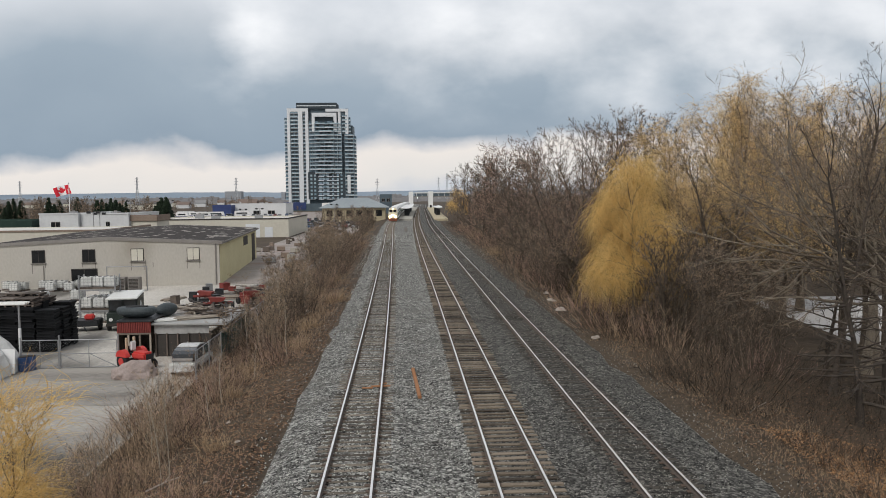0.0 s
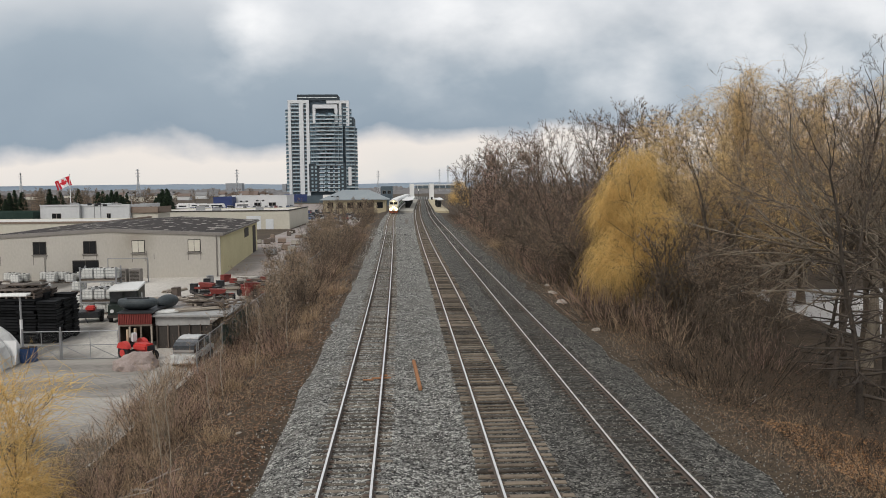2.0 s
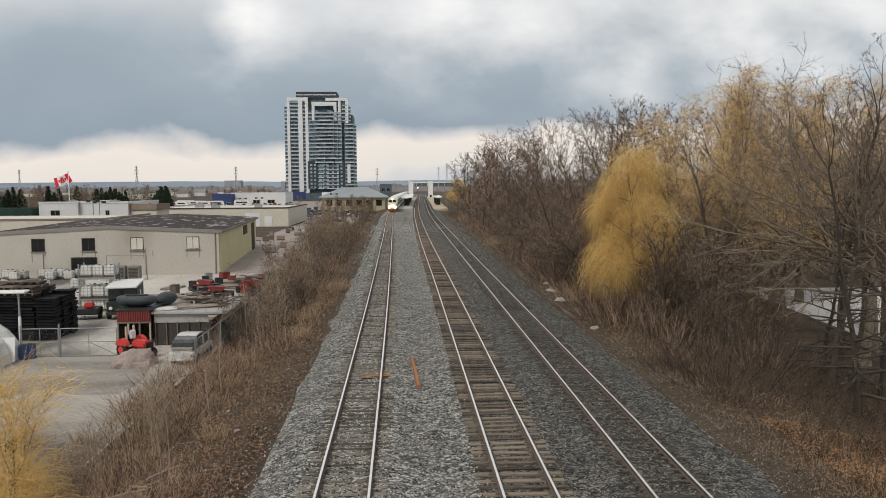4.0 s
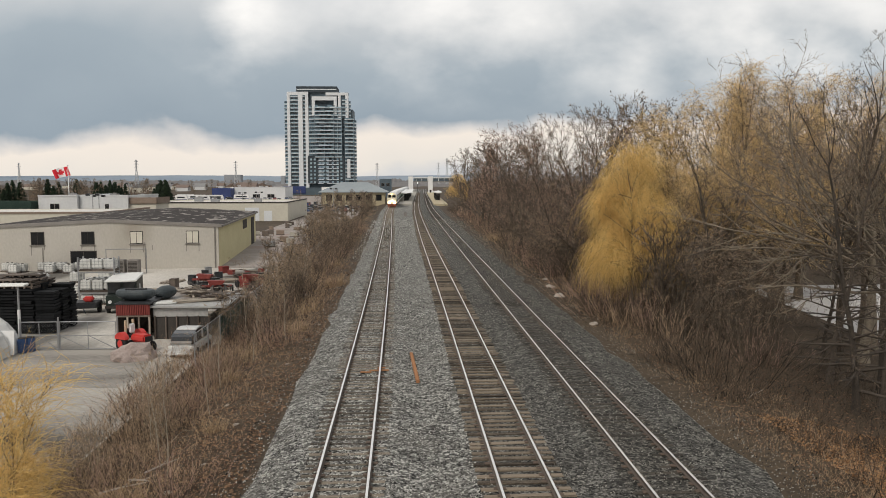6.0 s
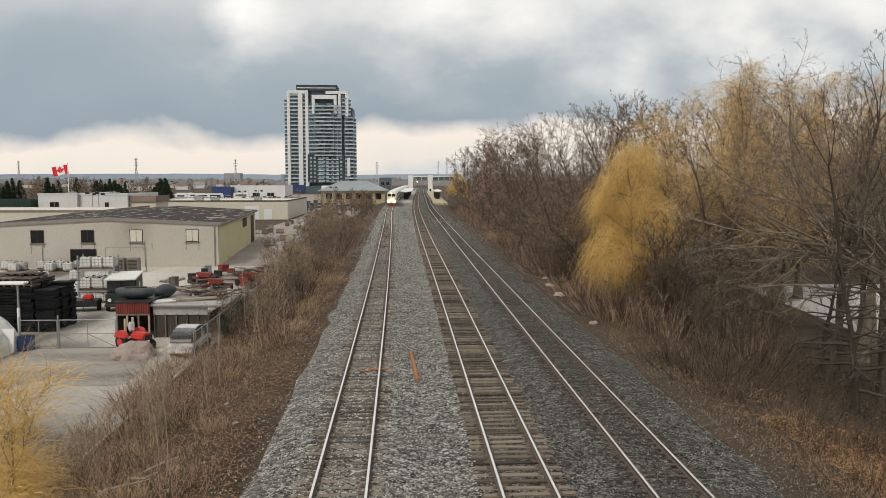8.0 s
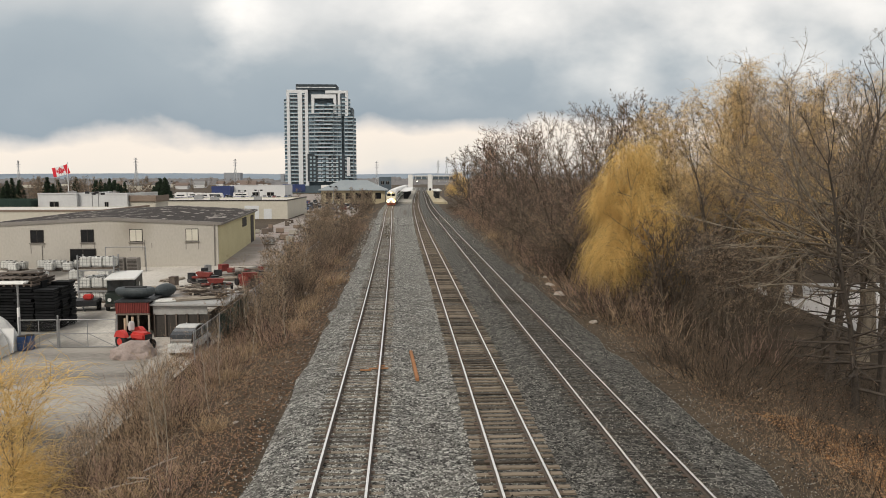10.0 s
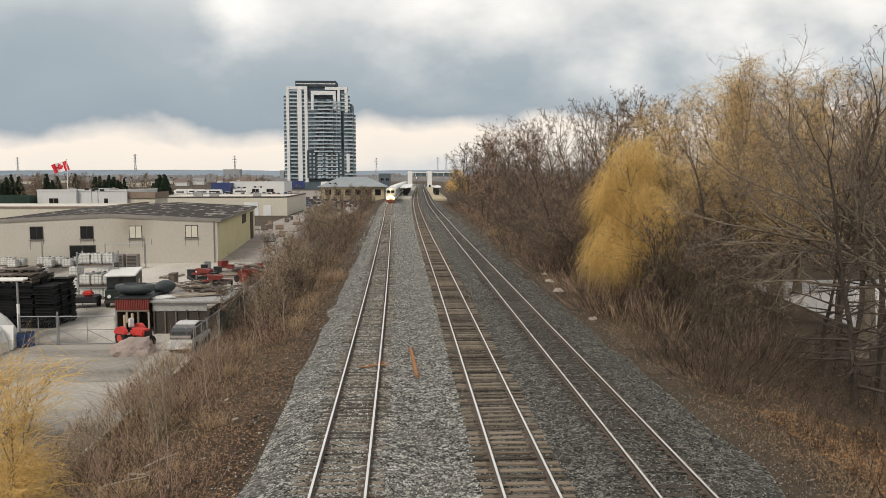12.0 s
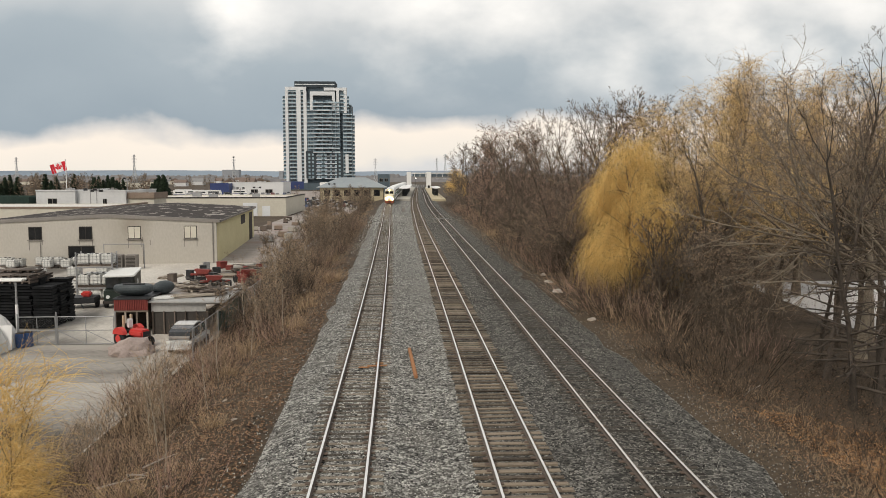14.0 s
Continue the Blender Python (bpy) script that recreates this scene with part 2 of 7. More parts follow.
def land(x, y):
    """Height of the ground: the railway bank a little above the yard."""
    a, b = X_LEFT(y) - 3.2, X_RIGHT(y) + 3.6
    if x < a:
        s = min(1.0, (a - x) / 5.2)
        z = -0.5 - 0.9 * s * s * (3 - 2 * s)
    elif x > b:
        s = min(1.0, max(0.0, (x - b - 2.0) / 6.0))
        z = -0.5 - 1.0 * s * s * (3 - 2 * s)
    else:
        z = -0.55
    if -11 < x < a or b < x < 30:
        z += 0.12 * noise.noise((x * 0.4, y * 0.4, 0)) + 0.05 * noise.noise((x * 1.7, y * 1.7, 3))
    return z


def build_ground():
    xs = [-4200, -2500, -1400, -800, -450, -250, -150, -100, -70, -50, -35, -25, -18, -14, -11.2]
    xs += [-10.6 + 0.7 * i for i in range(10)] + [-3, 0, 4, 8, 10.6] + [11.2 + 0.8 * i for i in range(14)]
    xs += [24, 28, 34, 45, 60, 90, 150, 250, 450, 800, 1400, 2500, 4200]
    ys = [-300, -150, -60, -20, 0] + [6 + 1.5 * i for i in range(50)] + [84 + 6 * i for i in range(32)]
    ys += [290, 330, 380, 440, 520, 620, 750, 900, 1200, 1600, 2200, 3000, 4250]
    v = [(x, y, land(x, y)) for y in ys for x in xs]
    w = len(xs)
    f = [(j * w + i, j * w + i + 1, (j + 1) * w + i + 1, (j + 1) * w + i) for j in range(len(ys) - 1) for i in range(w - 1)]
    tagged(part("ground", raw("ground", v, f, M_GROUND), None), "brown winter ground with dead grass and bare soil", "ground", kind="structure")


def build_ballast():
    ys = [-30 + 3 * i for i in range(110)] + [310 + 12 * i for i in range(50)]
    v, f = [], []
    for y in ys:
        a, b, c = X_LEFT(y), X_MID(y), X_RIGHT(y)
        row = [(a - 3.3, -0.75), (a - 2.9, -0.56), (a - 1.75, -0.24), (a - 1.3, -0.205), (a + 1.3, -0.205), (a + 1.8, -0.28), ((a + b) / 2, -0.36), (b - 1.8, -0.3), (b - 1.3, -0.21),
               (b + 1.3, -0.21), ((b + c) / 2, -0.27), (c - 1.3, -0.205), (c + 1.3, -0.205), (c + 1.9, -0.27), (c + 3.4, -0.54), (c + 4.2, -0.78)]
        v += [(x + (0.6 * noise.noise((i // 8, y * 0.3, 0)) + 0.35 * noise.noise((i // 8, y * 0.9, 7))) * (i in (0, 1, 14, 15)), y, z + 0.03 * noise.noise((x * 0.9, y * 0.9, 5))) for i, (x, z) in enumerate(row)]
    w = 16
    f = [(j * w + i, j * w + i + 1, (j + 1) * w + i + 1, (j + 1) * w + i) for j in range(len(ys) - 1) for i in range(w - 1)]
    light = [q for q in f if q[0] % w not in (8, 9, 10, 11, 12, 13)]
    grey = [q for q in f if q[0] % w in (8, 9, 10, 12, 13)]
    dark = [q for q in f if q[0] % w == 11]
    tagged(part("ballast_bed", raw("ballast_bed", v, light, M_BALLAST), None), "grey crushed stone ballast bed beside and under the tracks", "ballast", kind="structure")
    tagged(part("ballast_bed", raw("ballast_bed", v, grey, M_BALLAST_M), None), "dirtier grey ballast bed between the two outer tracks", "ballast", kind="structure")
    tagged(part("ballast_bed", raw("ballast_bed", v, dark, M_BALLAST_D), None), "dark dusty ballast bed under the outer track", "ballast", kind="structure")
    # loose stones on the near stretch, too many to count
    rng = np.random.default_rng(4)
    n = 44000
    y = 17 + 170 * rng.random(n) ** 2.5
    cl = np.array([(X_LEFT(t), X_MID(t), X_RIGHT(t)) for t in y])
    x = cl[:, 0] - 3.8 + rng.random(n) * (cl[:, 2] - cl[:, 0] + 9.0)
    near = np.min(np.abs(x[:, None] - cl), 1)
    keep = (near > 1.32) | (rng.random(n) < np.where(np.argmin(np.abs(x[:, None] - cl), 1) == 1, 0.45, 0.85))
    x, y, cl = x[keep], y[keep], cl[keep]
    z = np.array([max(bed_height(a, b), land(a, b) + 0.005) for a, b in zip(x, y)])
    r = (0.017 + 0.026 * rng.random(len(x)) ** 2) * (1 + np.maximum(0, y - 45) / 70)
    base = np.array([(1, 0, 0), (-0.5, 0.85, 0.1), (-0.5, -0.85, -0.1), (0.1, 0.1, 0.8), (0, 0, -0.7)])
    tri = np.array([(0, 1, 3), (1, 2, 3), (2, 0, 3), (1, 0, 4), (2, 1, 4), (0, 2, 4)])
    ang = rng.random(len(x)) * 6.28
    jit = base[None] * (0.7 + 0.7 * rng.random((len(x), 5, 3)))
    px = jit[:, :, 0] * np.cos(ang)[:, None] - jit[:, :, 1] * np.sin(ang)[:, None]
    py = jit[:, :, 0] * np.sin(ang)[:, None] + jit[:, :, 1] * np.cos(ang)[:, None]
    v = np.stack([x[:, None] + px * r[:, None], y[:, None] + py * r[:, None], z[:, None] + 0.01 + jit[:, :, 2] * r[:, None]], 2).reshape(-1, 3)
    f = np.arange(len(x))[:, None, None] * 5 + tri[None]
    far = x > cl[:, 1] - 1.2 + 0.3 * rng.random(len(x))
    tagged(part("ballast_stones", raw("ballast_stones", v, f[~far].reshape(-1, 3), M_STONE), None), "loose grey crushed stones between and beside the rails", "ballast stones", kind="stuff")
    tagged(part("ballast_stones", raw("ballast_stones", v, f[far].reshape(-1, 3), M_STONE_D), None), "loose dirty crushed stones by the outer tracks", "ballast stones", kind="stuff")


def aside(u, y):
    """How far to the side a far thing stands at y, from its bearing u across the view at mid-clip."""
    return y * math.tan(math.atan((u - 784) / 1414) + radians(2.83))


def bed_height(x, y):
    a, b, c = X_LEFT(y), X_MID(y), X_RIGHT(y)
    px = (a - 3.3, a - 2.9, a - 1.75, a - 1.3, a + 1.3, a + 1.8, (a + b) / 2, b - 1.8, b - 1.3, b + 1.3, (b + c) / 2, c - 1.3, c + 1.3, c + 1.9, c + 3.4, c + 4.2)
    pz = (-0.75, -0.56, -0.24, -0.205, -0.205, -0.28, -0.36, -0.3, -0.21, -0.21, -0.27, -0.205, -0.205, -0.27, -0.54, -0.78)
    return float(np.interp(x, px, pz))


def sweep(name, line, outline, ys, material):
    """A bar of the outline (x, z) that follows a track line."""
    v, f, n = [], [], len(outline)
    for y in ys:
        v += [(line(y) + x, y, z) for x, z in outline]
    for j in range(len(ys) - 1):
        f += [(j * n + i, j * n + (i + 1) % n, (j + 1) * n + (i + 1) % n, (j + 1) * n + i) for i in range(n)]
    return raw(name, v, f, material)


def build_tracks():
    rng = random.Random(7)
    for label, line, wood, sunk, pitch in (
            ("railway track with brown wooden ties and shining rails", X_LEFT, M_TIE_DRY, 0.012, 0.5),
            ("railway track with exposed weathered wooden ties", X_MID, M_TIE, -0.005, 0.5),
            ("railway track with dusty ties half sunk in dark ballast", X_RIGHT, M_TIE_OLD, 0.02, 0.5)):
        track = thing("railway_track", pose(0, 0, 0), label, "railway track", "tracks on the line")
        ys = [-25 + 4 * i for i in range(100)] + [380 + 10 * i for i in range(45)]
        for s in (-0.755, 0.755):
            foot = [(s - 0.07, -0.17), (s + 0.07, -0.17), (s + 0.07, -0.155), (s + 0.012, -0.125), (s + 0.012, -0.045), (s + 0.036, -0.035), (s + 0.036, -0.011), (s - 0.036, -0.011),
                    (s - 0.036, -0.035), (s - 0.012, -0.045), (s - 0.012, -0.125), (s - 0.07, -0.155)]
            rail = part("rail", sweep("rail", line, foot, ys, M_RAIL), None, track)
            head = [(s - 0.038, -0.0105), (s + 0.038, -0.0105), (s + 0.036, -0.003), (s + 0.022, 0), (s - 0.022, 0), (s - 0.036, -0.003)]
            part("rail_head", sweep("rail_head", line, head, ys, M_HEAD), None, rail, "polished steel running surface")
        # ties: four worn shapes, shared
        shapes = []
        for q in range(5):
            bm = box(-1.3, 1.3, -0.112, 0.112, -0.20, 0.0, 0.012)
            for vert in bm.verts:
                vert.co += Vector((rng.uniform(-0.03, 0.03), rng.uniform(-0.012, 0.012), rng.uniform(-0.012, 0.006)))
            me = bpy.data.meshes.new("tie")
            bm.to_mesh(me)
            bm.free()
            me.materials.append(wood)
            shapes.append(me)
        y, count, rest_v, rest_f, plates = -24.0, 0, [], [], []
        while y < 620:
            x = line(y)
            turn = math.atan((line(y + 1) - line(y - 1)) / 2)
            m = pose(x + rng.uniform(-0.06, 0.06), y, -0.172 - sunk - abs(rng.gauss(0, 0.008)), 0, 0, -math.degrees(turn) + rng.gauss(0, 1.2))
            me = rng.choice(shapes)
            if y > 14 and count < 300:
                tie = part("tie", me, None, track)
                tie.matrix_basis = m
                count += 1
            else:
                o = len(rest_v)
                rest_v += [m @ Vector((a * 1.3, b * 0.112, c)) for c in (-0.15, 0.0) for a, b in ((-1, -1), (1, -1), (1, 1), (-1, 1))]
                rest_f += [[o + i for i in q] for q in ((4, 5, 6, 7), (0, 1, 5, 4), (1, 2, 6, 5), (2, 3, 7, 6), (3, 0, 4, 7))]
            for s in (-0.755, 0.755):
                plates.append((m.translation.x + s, y))
            y += pitch + rng.gauss(0, 0.02)
        tagged(part("tie_bed", raw("tie_bed", rest_v, rest_f, wood), None, track), kind="stuff")
        v, f = [], []
        for x, yy in plates:
            o = len(v)
            v += [(x + a * 0.18, yy + b * 0.09, -0.175 + c * 0.022) for c in (0, 1) for a, b in ((-1, -1), (1, -1), (1, 1), (-1, 1))]
            f += [(o + 4, o + 5, o + 6, o + 7), (o, o + 1, o + 5, o + 4), (o + 1, o + 2, o + 6, o + 5), (o + 2, o + 3, o + 7, o + 6), (o + 3, o, o + 4, o + 7)]
        tagged(part("tie_plate", raw("tie_plate", v, f, M_PLATE), None, track), "rusty steel tie plates", kind="stuff")


# ---- plants ----
def sprout(rng, rods, tips, ends, p, d, length, rad, level, top, lift=0.06, wander=0.12, fat=0.008, start=0.3, kids=1.6):
    """A shoot that tapers, wanders and sends out side shoots in turn, down to single twigs."""
    if level == top:
        q = p + d * length * 1.4
        tips.append((*p, *q, fat, 0))
        if rng.random() < 0.45:
            o = p.lerp(q, rng.uniform(0.3, 0.6))
            nd = (d + Vector((rng.gauss(0, 0.5), rng.gauss(0, 0.5), rng.gauss(0.1, 0.35)))).normalized()
            tips.append((*o, *(o + nd * length * 0.6), fat * 0.7, 0))
        return
    n = max(3, min(9, int(length / (0.95 if level == 0 else 0.55))))
    r0 = rad
    for i in range(n):
        s = (i + 1) / n
        d = (d + Vector((rng.gauss(0, wander), rng.gauss(0, wander), rng.gauss(0, wander * 0.8) + lift * (level > 0)))).normalized()
        q = p + d * (length / n)
        r1 = max(rad * (1 - 0.78 * s), fat)
        (rods if i < n - 1 else tips).append((*p, *q, r0, r1))
        if s >= start:
            for _ in range(int(kids) + (rng.random() < kids % 1)):
                side = d.cross(Vector((rng.gauss(0, 1), rng.gauss(0, 1), rng.gauss(0, 1)))).normalized()
                ang = rng.uniform(0.45, 1.05)
                sprout(rng, rods, tips, ends, q, (d * math.cos(ang) + side * math.sin(ang)).normalized(), length * (1.08 - 0.62 * s) * rng.uniform(0.4, 0.66),
                       r1 * 0.62, level + 1, top, lift, wander, fat, 0.2, kids)
        if level:
            ends.append((q.copy(), d.copy(), level))
        p, r0 = q, r1


def limb_set(rng, height, count, low, el, reach):
    """Limbs of a tree: height on the trunk, bearing, rise and length, shorter towards the top."""
    rows = []
    for i in range(count):
        s = low + (1 - low) * i / count
        rows.append((height * s, i * 137.5 + rng.uniform(-30, 30), rng.uniform(*el) + 25 * s, height * reach * (1.15 - 0.75 * s) * rng.uniform(0.8, 1.2)))
    return rows


def tree_frame(rng, height, r, limbs, lean=(0, 0), stems=1, top=4, **kw):
    """Trunk or several stems with the limbs given; rods, twig spikes, where the shoots end, and the stems' lines."""
    rods, tips, ends, lines = [], [], [], []
    for q in range(stems):
        a = q * 2.4
        out = 0.0 if stems == 1 else 0.2
        p, d, rad, n = Vector((out * math.cos(a), out * math.sin(a), -0.4)), Vector((lean[0] + out * math.cos(a), lean[1] + out * math.sin(a), 1)).normalized(), r, 8
        line, girth = [p.copy()], [rad]
        for i in range(n):
            d = (d + Vector((rng.gauss(0, 0.06), rng.gauss(0, 0.06), 0.04))).normalized()
            e = p + d * (height + 0.4) / n
            p, rad = e, rad * 0.84
            line.append(p.copy())
            girth.append(rad)
        lines.append((line, girth))
        for h, az, el, length in limbs:
            s = min(0.999, (h + 0.4) / (height + 0.4)) * n
            o = line[int(s)].lerp(line[int(s) + 1], s % 1)
            az, el = radians(az + 70 * q), radians(el)
            nd = Vector((math.cos(az) * math.cos(el), math.sin(az) * math.cos(el), math.sin(el)))
            sprout(rng, rods, tips, ends, o, nd, length, r * 0.84 ** s * min(0.85, 0.42 + 0.05 * length), 1, top, **kw)
        for k in range(3):
            az = k * 2.1 + q
            sprout(rng, rods, tips, ends, p, (d + Vector((math.cos(az), math.sin(az), 0)) * 0.42).normalized(), height * 0.3, rad * 0.7, 1, top, **kw)
    return rods, tips, ends, lines


def tube(name, line, girth, material, n=8):
    """One connected, slightly uneven tapering stem along a line of points."""
    v, f = [], []
    for j, (p, r) in enumerate(zip(line, girth)):
        k = r * (1.35 if j == 0 else 1.0)
        v += [(p.x + k * math.cos(6.2832 * i / n) * (1 + 0.12 * math.sin(i * 2.3 + j)), p.y + k * math.sin(6.2832 * i / n) * (1 + 0.12 * math.cos(i * 1.7 + j)), p.z) for i in range(n)]
    f = [(j * n + i, j * n + (i + 1) % n, (j + 1) * n + (i + 1) % n, (j + 1) * n + i) for j in range(len(line) - 1) for i in range(n)]
    f.append(tuple(range(len(v) - n, len(v))))
    return raw(name, v, f, material)


def stem_parts(t, rods, lines, bark, r, tips=()):
    """The stems, the thick limbs and the thin limbwork of a tree, under it."""
    for line, girth in lines:
        name = "trunk" if len(lines) == 1 else "stem"
        part(name, tube(name, line, girth, bark), None, t)
    split = min(0.04, r * 0.35)
    thick, thin = [q for q in rods if q[6] > split], [q for q in rods if q[6] <= split]
    if thick:
        tagged(part("limb_frame", sticks("limb_frame", thick, [], bark, 5), None, t), kind="stuff")
    tagged(part("limbwork", sticks("limbwork", thin, tips, bark), None, t), kind="stuff")


def make_tree(name, label, rng, bark, twig, height, r, limbs, **kw):
    rods, tips, _, lines = tree_frame(rng, height, r, limbs, **kw)
    t = thing(name, pose(0, 0, 0), label, "tree")
    stem_parts(t, rods, lines, bark, r)
    tagged(part("crown", sticks("crown", [], tips, twig), None, t, "bare twigs"), kind="stuff")
    return t


def make_willow(name, label, rng, height, r, limbs, strand_mat, strands=9, fall=(1.0, 3.0), thick=0.01, low=0.5, out=0.5, droop=0.7, loose=0.14, **kw):
    """Weeping tree: every shoot of the frame carries a tuft of strands that arch over and hang."""
    rods, tips, ends, lines = tree_frame(rng, height, r, limbs, **kw)
    st_rods, st_tips = [], []
    for p0, d0, level in ends:
        if level < 2:
            continue
        for _ in range(strands):
            p = p0 + Vector((rng.gauss(0, loose), rng.gauss(0, loose), rng.gauss(0, loose)))
            length = min(rng.uniform(*fall) * rng.uniform(0.6, 1.0), p.z - low)
            if length < 0.3:
                continue
            away = Vector((p.x, p.y, 0)).normalized()
            d = (d0 * 0.6 + away * out * rng.random() + Vector((rng.gauss(0, 0.4), rng.gauss(0, 0.4), 0.2))).normalized()
            for j in range(3):
                d = (d * (0.6 if j else 1) + Vector((rng.gauss(0, 0.16), rng.gauss(0, 0.16), -droop * (j > 0)))).normalized()
                q = p + d * length * (0.2, 0.36, 0.44)[j]
                (st_rods if j < 2 else st_tips).append((*p, *q, thick * (1 - 0.25 * j), thick * (0.75 - 0.25 * j)))
                p = q
    t = thing(name, pose(0, 0, 0), label, "tree")
    stem_parts(t, rods, lines, M_BARK, r, tips)
    tagged(part("crown", sticks("crown", st_rods, st_tips, strand_mat), None, t, "hanging yellow strands"), kind="stuff")
    return t


def make_bush(name, label, rng, height, width, stems, material, thick=0.012, twig=5):
    rods, tips = [], []
    for _ in range(stems):
        b = Vector((rng.gauss(0, width * 0.28), rng.gauss(0, width * 0.28), -0.1))
        d = Vector((b.x * 0.5 + rng.gauss(0, 0.28), b.y * 0.5 + rng.gauss(0, 0.28), 1)).normalized()
        h = height * rng.uniform(0.4, 1.0)
        p = b
        for j in range(2):
            d = (d + Vector((rng.gauss(0, 0.2), rng.gauss(0, 0.2), 0.05))).normalized()
            q = p + d * h / 2
            (tips if j else rods).append((*p, *q, thick * (1 - 0.3 * j), thick * 0.7))
            for _ in range(twig // 2 + j):
                nd = (d + Vector((rng.gauss(0, 0.6), rng.gauss(0, 0.6), rng.gauss(0.1, 0.35)))).normalized()
                o = p.lerp(q, rng.random())
                tips.append((*o, *(o + nd * h * rng.uniform(0.14, 0.4)), thick * 0.55, 0))
            p = q
    t = thing(name, pose(0, 0, 0), label, "bush")
    tagged(part("crown", sticks("crown", rods, tips, material), None, t), kind="stuff")
    return t


def put(proto, x, y, rng, smin=0.85, smax=1.15, z=None, sx=1.0):
    """A copy of a plant on the ground, turned and sized a little differently."""
    c = copy_thing(proto, pose(x, y, land(x, y) if z is None else z, rng.uniform(-3, 3), rng.uniform(-3, 3), rng.uniform(0, 360)))
    s = rng.uniform(smin, smax)
    c.scale = (s * sx, s * sx, s)
    return c


def drop(proto):
    for o in (*proto.children_recursive, proto):
        bpy.data.objects.remove(o)


# ---- sky and distance ----
def build_sky():
    m = bpy.data.materials.new("clouds")
    m.use_nodes = True
    n, k = m.node_tree.nodes, m.node_tree.links
    n.clear()

    def math_node(op, a, b=None, c=None):
        q = n.new("ShaderNodeMath")
        q.operation = op
        for i, v in enumerate((a, b, c)):
            if v is None:
                continue
            if isinstance(v, (int, float)):
                q.inputs[i].default_value = v
            else:
                k.new(v, q.inputs[i])
        return q.outputs[0]

    def ramp(fac, stops):
        r = n.new("ShaderNodeValToRGB")
        e = r.color_ramp.elements
        while len(e) < len(stops):
            e.new(0.5)
        for i, (p, c) in enumerate(stops):
            e[i].position, e[i].color = p, (*c, 1)
        k.new(fac, r.inputs[0])
        return r.outputs[0]

    co = n.new("ShaderNodeTexCoord").outputs["Object"]
    sep = n.new("ShaderNodeSeparateXYZ")
    k.new(co, sep.inputs[0])
    u = math_node("DIVIDE", sep.outputs[0], sep.outputs[1])
    v = math_node("DIVIDE", sep.outputs[2], sep.outputs[1])
    comb = n.new("ShaderNodeCombineXYZ")
    k.new(math_node("MULTIPLY", u, 1.0), comb.inputs[0])
    k.new(math_node("MULTIPLY", v, 1.55), comb.inputs[1])
    big = n.new("ShaderNodeTexNoise")
    big.inputs["Scale"].default_value, big.inputs["Detail"].default_value, big.inputs["Roughness"].default_value = 4.2, 5, 0.5
    big.inputs["Distortion"].default_value = 0.3
    k.new(comb.outputs[0], big.inputs["Vector"])
    fine = n.new("ShaderNodeTexNoise")
    fine.inputs["Scale"].default_value, fine.inputs["Detail"].default_value = 8.0, 5
    k.new(comb.outputs[0], fine.inputs["Vector"])
    wob = math_node("ADD", math_node("MULTIPLY", math_node("SUBTRACT", big.outputs["Fac"], 0.5), 0.06),
                    math_node("MULTIPLY", math_node("SUBTRACT", fine.outputs["Fac"], 0.5), 0.055))
    h = math_node("ADD", math_node("MULTIPLY_ADD", u, -0.035, v), wob)
    def spot(u0, v0, su, sv):
        a = math_node("DIVIDE", math_node("SUBTRACT", u, u0), su)
        b = math_node("DIVIDE", math_node("SUBTRACT", v, v0), sv)
        d = math_node("ADD", math_node("MULTIPLY", a, a), math_node("MULTIPLY", b, b))
        return math_node("POWER", 2.718, math_node("MULTIPLY", d, -1.0))

    deck = math_node("SUBTRACT", h, math_node("MULTIPLY", spot(-0.42, 0.18, 0.2, 0.085), 0.075))
    # from the bright strip at the horizon up into the heavy cloud deck
    low = ramp(math_node("MULTIPLY", deck, 3.0), [(0.0, (0.62, 0.64, 0.67)), (0.05, (0.78, 0.75, 0.71)), (0.15, (0.86, 0.80, 0.74)), (0.185, (0.62, 0.62, 0.63)), (0.22, (0.30, 0.37, 0.44)),
                                               (0.38, (0.36, 0.43, 0.495)), (0.55, (0.56, 0.60, 0.64)), (0.8, (0.78, 0.80, 0.83))])
    # brighter breaks in the deck
    lift = math_node("ADD", spot(-0.20, 0.20, 0.045, 0.05), math_node("ADD", math_node("MULTIPLY", spot(0.08, 0.21, 0.12, 0.035), 0.75), math_node("MULTIPLY", spot(0.45, 0.16, 0.22, 0.12), 0.55)))
    lift = math_node("SUBTRACT", lift, math_node("MULTIPLY", spot(-0.42, 0.15, 0.18, 0.09), 0.65))
    lift = math_node("MULTIPLY", lift, math_node("MULTIPLY_ADD", fine.outputs["Fac"], 1.6, -0.1))
    dens = math_node("MULTIPLY", math_node("SUBTRACT", big.outputs["Fac"], 0.5), 0.5)
    up_only = n.new("ShaderNodeMapRange")
    up_only.inputs["From Min"].default_value, up_only.inputs["From Max"].default_value = 0.07, 0.14
    k.new(h, up_only.inputs["Value"])
    dens = math_node("ADD", dens, math_node("MULTIPLY", math_node("SUBTRACT", fine.outputs["Fac"], 0.45), 1.0))
    fac = math_node("ADD", lift, math_node("MULTIPLY", dens, up_only.outputs[0]))
    mx = n.new("ShaderNodeMix")
    mx.data_type = "RGBA"
    mx.inputs["B"].default_value = (1.0, 1.0, 1.0, 1)
    k.new(low, mx.inputs["A"])
    cl = n.new("ShaderNodeClamp")
    k.new(fac, cl.inputs[0])
